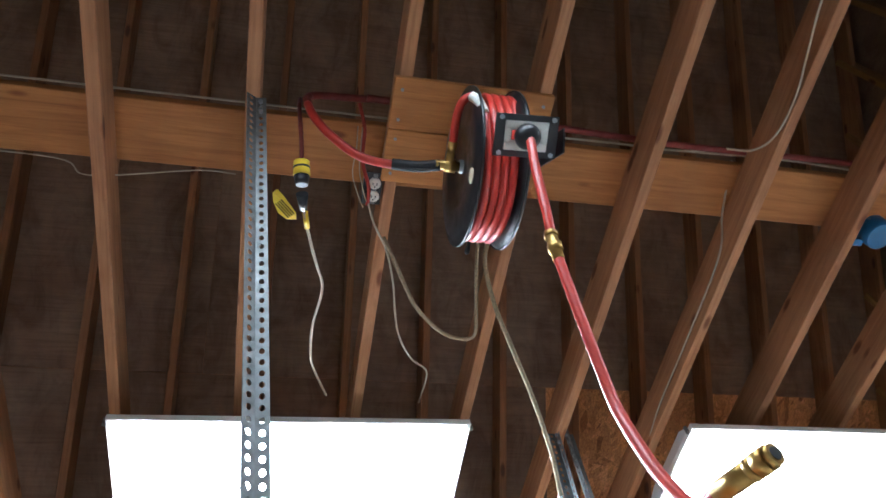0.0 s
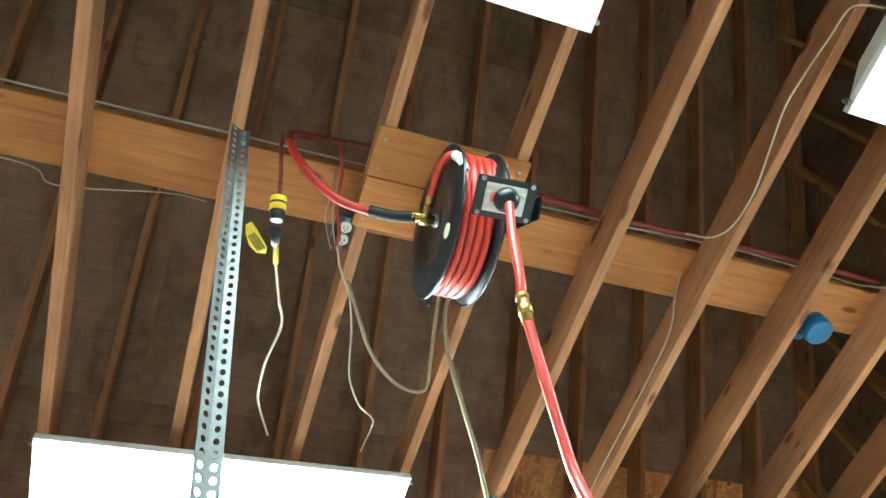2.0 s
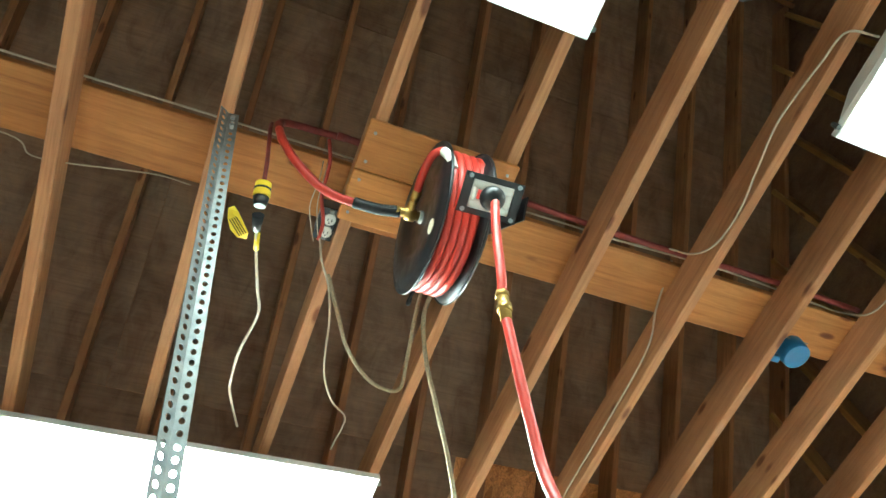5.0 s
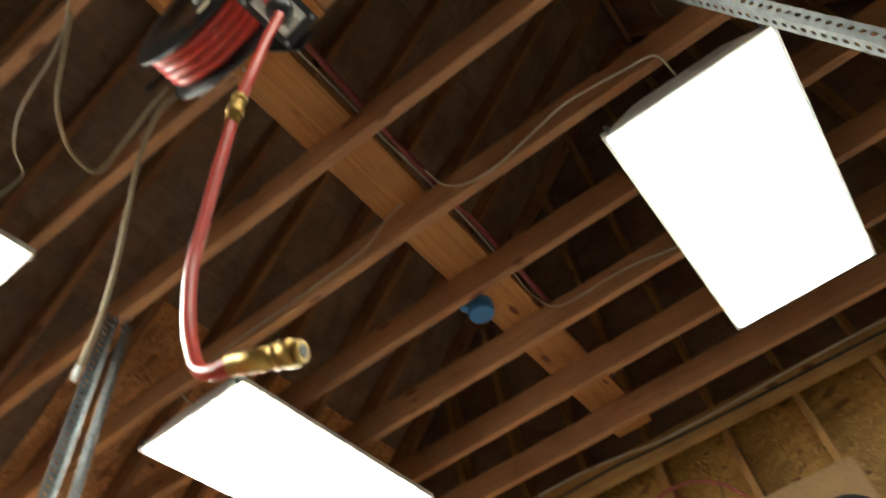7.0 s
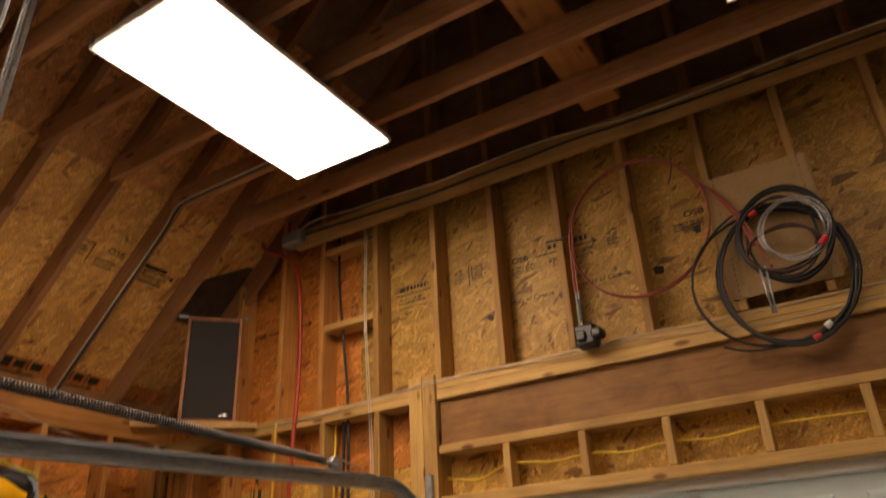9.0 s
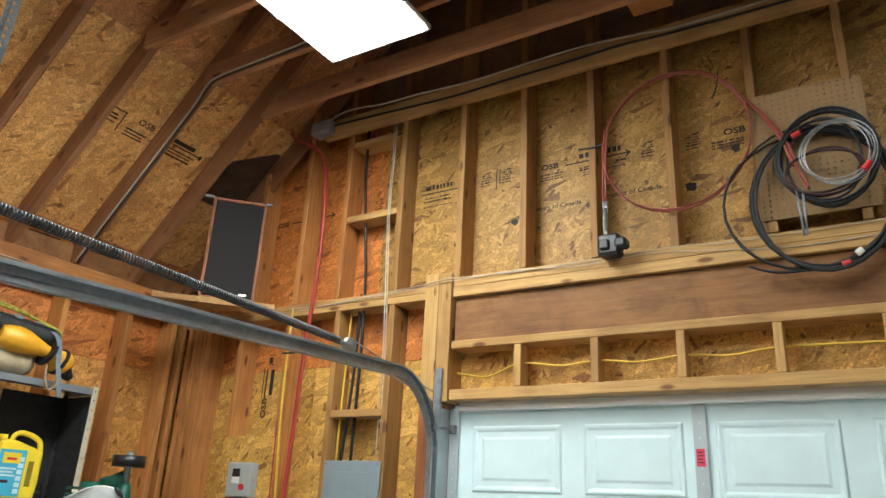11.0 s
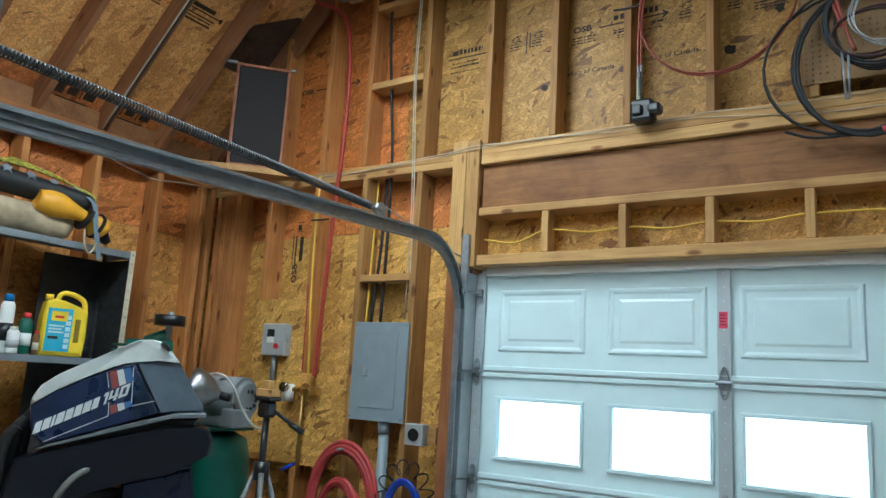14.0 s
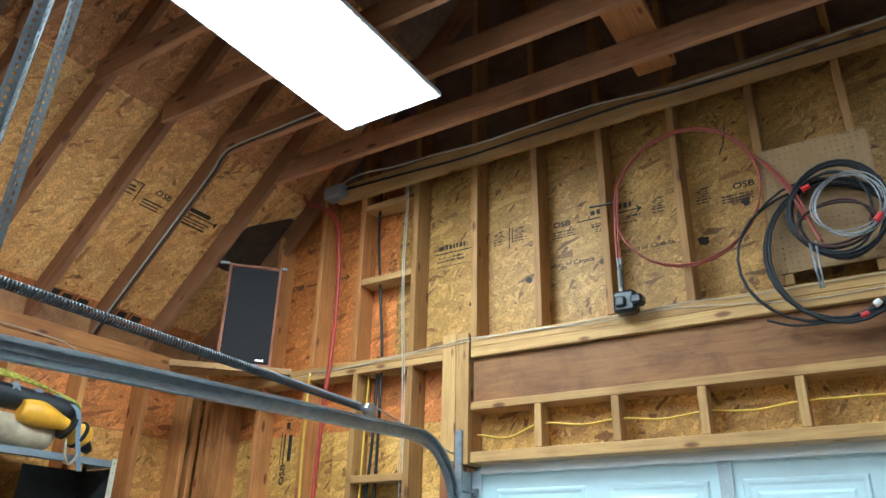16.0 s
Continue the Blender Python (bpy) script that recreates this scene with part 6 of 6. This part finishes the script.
for k in range(3):
    loose("lashing_rope", [(-1.80 - 0.02 * k, -1.6 + 0.05 * k, 2.53 + 0.012 * k), (-1.81, -1.45, 2.54 + 0.01 * k), (-1.79, -1.3 + 0.02 * k, 2.525), (-1.80, -1.18, 2.508), (-1.79, -1.08 + 0.02 * k, 2.47), (-1.78, -1.03, 2.43)], 0.0085, ROPE_Y, "yellow and black rope over the rolled raft", "rope")
loose("left_wall_cable", [(-2.05, -2.2, 2.845), (-2.05, -1.5, 2.86), (-2.05, -1.081, 2.85), (-2.05, -0.935, 2.813), (-2.05, -0.70, 2.765), (-2.05, -0.502, 2.741), (-2.05, -0.279, 2.774), (-2.045, -0.05, 2.80)], 0.0028, WHITE_CABLE, "thin pale cable along the side wall")

# ---- outboard motor ----
CHALK_DARK = mottled("scuffed_grey_edge", (0.16, 0.18, 0.19), 0.6, vary=0.45, scale=12)
om = thing("outboard_motor", (-0.75, -1.4, 0), "navy and white outboard boat motor on a stand", "outboard motor")
MU = Vector((0.56, 0.83, 0)).normalized()
MN = Vector((MU.y, -MU.x, 0))
MC = (-0.70 - MN.x * 0.10, -1.45 - MN.y * 0.10)
LAY = [(-0.2, 0.86), (-0.185, 0.94), (-0.14, 0.99), (0, 1), (0.12, 1), (0.175, 0.985), (0.193, 0.965), (0.20, 0.94)]


def taper(bm, fold, rate):
    """Draws the cowl's end in towards its middle plane past the fold."""
    c = Vector((MC[0], MC[1], 0))
    for v in bm.verts:
        u = (v.co - c).dot(MU) + 0.55 * (v.co.z - 1.5)
        n_ = (v.co - c).dot(MN)
        if u > fold:
            v.co -= MN * n_ * min(0.75, rate * (u - fold))


SIDE = [(-0.245, 1.275), (-0.29, 1.33), (-0.304, 1.415), (-0.225, 1.474), (-0.13, 1.525), (-0.015, 1.58), (0.041, 1.594), (0.095, 1.496), (0.146, 1.406), (0.05, 1.372)]
bm = bmesh.new()
puffy(bm, SIDE, LAY, MC, MU, MN)
part("cowl", bm, NAVY, om, "glossy navy engine cowl", smooth=True)
bm = bmesh.new()
puffy(bm, [(0.042, 1.593), (0.12, 1.606), (0.205, 1.603), (0.245, 1.545), (0.285, 1.475), (0.32, 1.43), (0.316, 1.412), (0.205, 1.412), (0.147, 1.405), (0.096, 1.496)], LAY, MC, MU, MN)
taper(bm, 0.11, 2.6)
part("cowl_end", bm, SMOKE, om, "faded grey end of the engine cowl", smooth=True)
bm = bmesh.new()
puffy(bm, [(-0.304, 1.418), (-0.30, 1.445), (-0.278, 1.49), (-0.221, 1.536), (-0.117, 1.595), (-0.017, 1.652), (0.026, 1.676), (0.058, 1.686), (0.09, 1.689), (0.122, 1.684), (0.155, 1.664), (0.19, 1.622), (0.206, 1.605), (0.12, 1.608), (0.042, 1.597), (-0.015, 1.583), (-0.13, 1.528), (-0.225, 1.477)], [(q[0], q[1] * 1.003) for q in LAY], MC, MU, MN)
taper(bm, 0.13, 2.4)
part("cowl_top", bm, CHALK, om, "chalky weathered white cowl top", smooth=True)
bm = bmesh.new()
puffy(bm, [(-0.265, 1.262), (-0.245, 1.276), (0.05, 1.368), (0.205, 1.408), (0.325, 1.41), (0.328, 1.398), (0.2, 1.39), (0.05, 1.35)], LAY, MC, MU, MN)
part("cowl_rim", bm, CHALK_DARK, om, "scuffed grey cowl edge")
bm = bmesh.new()
puffy(bm, [(-0.25, 1.10), (-0.27, 1.26), (0.05, 1.352), (0.2, 1.385), (0.30, 1.39), (0.29, 1.30), (0.1, 1.2)], [(q[0] * 0.82, q[1]) for q in LAY], MC, MU, MN)
part("cowl_seal", bm, RUBBER, om, "black rubber cowl seal")
bm = bmesh.new()
puffy(bm, [(-0.37, 1.05), (-0.33, 1.225), (-0.20, 1.265), (-0.095, 1.29), (0.058, 1.33), (0.184, 1.357), (0.30, 1.36), (0.345, 1.35), (0.366, 1.31), (0.355, 1.25), (0.217, 1.175), (0.05, 1.14), (-0.15, 1.08)], [(q[0] * 0.97, q[1]) for q in LAY], MC, MU, MN)
part("lower_pan", bm, mottled("dark_pan_paint", (0.002, 0.0035, 0.010), 0.4, vary=0.4, scale=7), om)
bm = bmesh.new()
for k in range(3):
    c = Vector((MC[0], MC[1], 0)) + MU * (-0.33 - 0.025 * k) + MN * (0.05 + 0.05 * k)
    tube(bm, [c + Vector((0, 0, 1.05)), c + MU * 0.01 + Vector((0, 0, 1.22)), c + MU * 0.02 + Vector((0, 0, 1.36 - 0.03 * k)), c + MU * 0.05 + Vector((0, 0, 1.4 - 0.03 * k))], 0.022, seg=8)
part("steering_bracket", bm, RUBBER, om, "black steering and control fittings", smooth=True)
bm = bmesh.new()
puffy(bm, [(0.03, 0.45), (0.045, 1.14), (0.30, 1.20), (0.325, 1.05), (0.29, 0.45)], [(-0.08, 0.9), (-0.06, 1), (0.06, 1), (0.08, 0.93)], MC, MU, MN)
part("leg", bm, NAVY, om)
bm = bmesh.new()
puffy(bm, [(-0.1, 0.32), (0.03, 0.452), (0.29, 0.452), (0.36, 0.40), (0.34, 0.30), (0.0, 0.24)], [(-0.06, 0.7), (-0.04, 1), (0.04, 1), (0.06, 0.7)], MC, MU, MN)
part("gearcase", bm, NAVY, om)
bm = bmesh.new()
for u, n_ in ((-0.28, -0.22), (-0.28, 0.22), (0.22, -0.22), (0.22, 0.22)):
    c = Vector((MC[0], MC[1], 0)) + MU * u + MN * n_
    rod(bm, c, Vector((MC[0], MC[1], 1.0)) + MU * (-0.12) + MN * n_ * 0.5, 0.022, seg=8)
box(bm, (MC[0] - 0.22, MC[1] - 0.25, 0.95), (MC[0] + 0.02, MC[1] + 0.05, 1.10), 0.01)
part("stand", bm, DARK_STEEL, om)
cable("control_hose", [Vector((MC[0], MC[1], 0)) + MU * u + MN * n_ + Vector((0, 0, z)) for u, n_, z in ((-0.06, 0.17, 1.2), (-0.12, 0.22, 1.17), (-0.17, 0.24, 1.09), (-0.19, 0.22, 0.95))], 0.012, GREY_CABLE, om)


def decal(name, quad, off, mt):
    """A flat decal on the cowl's near side; quad in (along, height)."""
    bm = bmesh.new()
    c = Vector((MC[0], MC[1], 0))
    vs = [bm.verts.new(c + MU * u + MN * o + Vector((0, 0, z))) for o in (off, off + 0.0015) for u, z in quad]
    k_ = len(quad)
    bm.faces.new(vs[:k_][::-1]), bm.faces.new(vs[k_:])
    for k in range(k_):
        bm.faces.new((vs[k], vs[(k + 1) % k_], vs[k_ + (k + 1) % k_], vs[k_ + k]))
    return part(name, bm, mt, om)


DECAL_W = mottled("white_decal", (0.6, 0.62, 0.62), 0.5, vary=0.15)
def slant(u, z):
    """From the lettering's own axes to the cowl's side: along the rising line, and up."""
    return (-0.27 + u + 0.16 * (0.045 - z) * -1, 1.315 + 0.52 * u + z)


x = 0.0
for w in (0.023, 0.025, 0.010, 0.026, 0.025, 0.025, 0.026, 0.022):
    decal("brand_bar", [slant(x, 0), slant(x + w, 0), slant(x + w - 0.002, 0.042), slant(x, 0.042)], 0.2005, DECAL_W)
    x += w + 0.003
# model number, each figure cut from a heavy block
D = 0.214
for o, strokes in ((0.0, ((0.007, 0, 0.016, 0.046), (0.0, 0.034, 0.007, 0.046))),
                   (0.02, ((0.0, 0.012, 0.032, 0.022), (0.018, 0, 0.028, 0.046), (0.0, 0.022, 0.009, 0.046))),
                   (0.055, ((0.0, 0, 0.010, 0.046), (0.021, 0, 0.031, 0.046), (0.010, 0, 0.021, 0.010), (0.010, 0.036, 0.021, 0.046)))):
    for u0, z0, u1, z1 in strokes:
        decal("figure_stroke", [slant(D + o + p, q) for p, q in ((u0, z0), (u1, z0), (u1, z1), (u0, z1))], 0.2005, DECAL_W)
for k, mt in enumerate((mottled("faded_red_stripe", (0.3, 0.07, 0.06), 0.5), DECAL_W, mottled("faded_blue_stripe", (0.06, 0.15, 0.36), 0.5))):
    for (p0, q0), (p1, q1) in (((-0.05, 1.553), (-0.033, 1.490)), ((-0.034, 1.428), (-0.025, 1.396))):
        a0, a1, dz = 0.0245 * k, 0.0245 * k + 0.0225, 0.3
        decal("stripe", [(p0 + a0, q0 + dz * a0), (p1 + a0, q1 + 0.5 * a0), (p1 + a1, q1 + 0.5 * a1), (p0 + a1, q0 + dz * a1)], 0.2003, mt)


def line(*pts):
    for (u0, z0), (u1, z1) in zip(pts, pts[1:]):
        du, dz = u1 - u0, z1 - z0
        k = 0.0014 / math.hypot(du, dz)
        decal("pinstripe", [(u0 - dz * k, z0 + du * k), (u1 - dz * k, z1 + du * k), (u1 + dz * k, z1 - du * k), (u0 + dz * k, z0 - du * k)], 0.2, DECAL_W)


line((-0.058, 1.55), (-0.045, 1.495))
line((-0.038, 1.44), (-0.034, 1.39), (-0.238, 1.291))
line((0.032, 1.575), (0.042, 1.43), (0.125, 1.453))
decal("faded_patch", [(0.036, 1.57), (0.06, 1.55), (0.138, 1.41), (0.045, 1.385), (0.042, 1.42), (0.12, 1.45)], 0.1985, mottled("sun_faded_navy", (0.05, 0.075, 0.13), 0.45, vary=0.4, scale=9))
bm = bmesh.new()
c = Vector((MC[0], MC[1], 1.664)) + MU * 0.142 + MN * 0.155
bmesh.ops.create_uvsphere(bm, u_segments=14, v_segments=8, radius=0.026, matrix=Matrix.Translation(c) @ Matrix(((MU.x * 0.75, MN.x, 0, 0), (MU.y * 0.75, MN.y, 0, 0), (-0.6, 0, 0.45, 0), (0, 0, 0, 1))))
part("vent", bm, RUBBER, om)

decal("leg_edge", [(0.047, 1.132), (0.30, 1.192), (0.30, 1.197), (0.047, 1.138)], 0.0805, CHALK_DARK)
decal("pan_edge", [(-0.19, 1.262), (0.3, 1.354), (0.3, 1.359), (-0.19, 1.267)], 0.183, CHALK_DARK)

# ---- compressor ----
MOTOR_GREY = mottled("dusty_motor_paint", (0.2, 0.215, 0.22), 0.55, vary=0.3, scale=10)
ac = thing("air_compressor", (-1.2, -0.6, 0), "green upright air compressor with a grey electric motor", "air compressor")
bm = bmesh.new()
lathe(bm, (-1.16, -0.60, 0), [(0.1, 0.12), (0.19, 0.18), (0.215, 0.28), (0.215, 1.14), (0.19, 1.24), (0.1, 1.29)], 32)
part("tank", bm, GREEN, ac, smooth=True)
for a in (0.3, 2.4, 4.5):
    rod_part("foot", (-1.16 + 0.18 * math.cos(a), -0.60 + 0.18 * math.sin(a), 0), (-1.16 + 0.15 * math.cos(a), -0.60 + 0.15 * math.sin(a), 0.25), 0.025, GREEN, ac)
box_part("deck", (-1.62, -0.86, 1.285), (-1.0, -0.45, 1.30), GREEN, ac)
bm = bmesh.new()
rod(bm, (-1.20, -0.60, 1.44), (-0.98, -0.55, 1.44), 0.115, seg=28)
rod(bm, (-0.985, -0.551, 1.44), (-0.955, -0.545, 1.44), 0.105, 0.085, seg=28)
box(bm, (-1.18, -0.66, 1.30), (-1.0, -0.5, 1.36), 0.01)
mot = part("motor", bm, MOTOR_GREY, ac, "grey electric motor with a slotted end", smooth=True)
for k in range(10):
    a = 2 * math.pi * k / 10
    p = Vector((-0.9535, -0.5448, 1.44)) + Vector((0, 0.045 * math.cos(a), 0.045 * math.sin(a)))
    rod_part("vent_slot", p, p + Vector((0.002, 0.0, 0)), 0.011, BLACK, mot, seg=8)
box_part("control_box", (-0.96, -0.72, 1.31), (-0.86, -0.60, 1.40), MOTOR_GREY, ac, 0.008)
cable("motor_flex", [(-1.05, -0.66, 1.54), (-0.94, -0.70, 1.545), (-0.89, -0.70, 1.49), (-0.88, -0.67, 1.40)], 0.009, GALV, ac)
bm = bmesh.new()
box(bm, (-1.645, -0.90, 1.30), (-1.445, -0.72, 1.54), 0.02)
part("pump", bm, GREEN, ac, "finned green pump head")
for z in (1.56, 1.59, 1.62, 1.65, 1.68):
    box_part("fin", (-1.64, -0.905, z), (-1.46, -0.735, z + 0.014), GREEN, ac, 0.004)
rod_part("cylinder", (-1.55, -0.82, 1.54), (-1.55, -0.82, 1.72), 0.06, GREEN, ac)
rod_part("intake_elbow", (-1.50, -0.80, 1.70), (-1.42, -0.72, 1.75), 0.04, GREEN, ac)
rod_part("intake_neck", (-1.405, -0.74, 1.58), (-1.405, -0.74, 1.72), 0.045, GREEN, ac, 0.03)
rod_part("air_filter", (-1.405, -0.74, 1.80), (-1.405, -0.74, 1.855), 0.08, BLACK, ac, seg=24, label="black round air filter")
rod_part("filter_stem", (-1.405, -0.74, 1.72), (-1.405, -0.74, 1.875), 0.017, GREY_STEEL, ac)
pts = smooth_path([(-0.99, -0.82, 1.55), (-0.93, -0.81, 1.567), (-0.87, -0.79, 1.555), (-0.82, -0.77, 1.50), (-0.785, -0.75, 1.42), (-0.74, -0.73, 1.355), (-0.69, -0.71, 1.325), (-0.655, -0.70, 1.335)], 16)
bm = bmesh.new()
tube(bm, pts, lambda f: 0.0058 + 0.0009 * math.sin(f * 420), seg=8, raw=True)
part("armoured_flex", bm, mottled("pale_steel_flex", (0.5, 0.49, 0.45), 0.4, 0.5, vary=0.25), ac, "pale ribbed steel flex", smooth=True)
# clamp lamp on the motor
cl = thing("clamp_lamp", (-0.95, -0.83, 1.47), "polished aluminium clamp lamp reflector", "clamp lamp")
bm = bmesh.new()
ax_ = Vector((-0.75, -0.55, 0.15)).normalized()
rings = []
for r, d in ((0.022, 0.0), (0.035, 0.02), (0.07, 0.05), (0.096, 0.095), (0.108, 0.14)):
    q = ax_.orthogonal().normalized()
    t_ = ax_.cross(q)
    rings.append([bm.verts.new(Vector((-0.90, -0.78, 1.465)) + ax_ * d + (q * math.cos(a) + t_ * math.sin(a)) * r) for a in [2 * math.pi * k / 24 for k in range(24)]])
for p, q in zip(rings, rings[1:]):
    for k in range(24):
        bm.faces.new((p[k], p[(k + 1) % 24], q[(k + 1) % 24], q[k]))
bm.faces.new(rings[0])
bmesh.ops.recalc_face_normals(bm, faces=bm.faces)
thicken(part("reflector", bm, mottled("dull_spun_aluminium", (0.4, 0.41, 0.42), 0.34, 1.0, vary=0.3, scale=12), cl, smooth=True), 0.0015)
rod_part("socket", (-0.90, -0.78, 1.465), (-0.86, -0.75, 1.455), 0.02, BLACK, cl)
rod_part("clamp", (-0.87, -0.76, 1.45), (-0.90, -0.68, 1.40), 0.008, CHROME, cl)

# ---- tripod ----
tp = thing("camera_tripod", (-0.64, -0.72, 0), "black and silver camera tripod with a wooden block on its head", "tripod")
H_ = Vector((-0.64, -0.72, 0))
rod_part("column", H_ + Vector((0, 0, 0.95)), H_ + Vector((0, 0, 1.42)), 0.016, BLACK, tp)
bm = bmesh.new()
box(bm, H_ + Vector((-0.035, -0.035, 1.38)), H_ + Vector((0.035, 0.035, 1.455)), 0.012)
box(bm, H_ + Vector((-0.05, -0.04, 1.455)), H_ + Vector((0.05, 0.04, 1.475)), 0.005)
part("head", bm, BLACK, tp)
rod_part("pan_handle", H_ + Vector((0.03, 0.02, 1.41)), H_ + Vector((0.13, 0.07, 1.34)), 0.009, BLACK, tp)
rod_part("handle_grip", H_ + Vector((0.10, 0.055, 1.36)), H_ + Vector((0.16, 0.085, 1.32)), 0.014, BLACK, tp)
rod_part("shoulder", H_ + Vector((0, 0, 1.10)), H_ + Vector((0, 0, 1.18)), 0.036, BLACK, tp)
for a in (200, 320, 80):
    d_ = Vector((math.cos(radians(a)), math.sin(radians(a)), 0))
    lg = rod_part("leg", H_ + d_ * 0.03 + Vector((0, 0, 1.13)), H_ + d_ * 0.30 + Vector((0, 0, 0.45)), 0.013, GALV, tp)
    rod_part("leg_foot", H_ + d_ * 0.29 + Vector((0, 0, 0.48)), H_ + d_ * 0.47 + Vector((0, 0, 0.0)), 0.010, BLACK, tp)
wb = thing("wood_block", H_ + Vector((0, 0, 1.475)), "offcut wooden block resting on the tripod head", "wood block")
board("block", H_ + Vector((-0.055, -0.03, 1.4755)), H_ + Vector((0.045, 0.03, 1.51)), PALE[0], wb)
board("offcut", H_ + Vector((-0.02, -0.02, 1.511)), H_ + Vector((0.02, 0.02, 1.55)), PALE[2], wb)
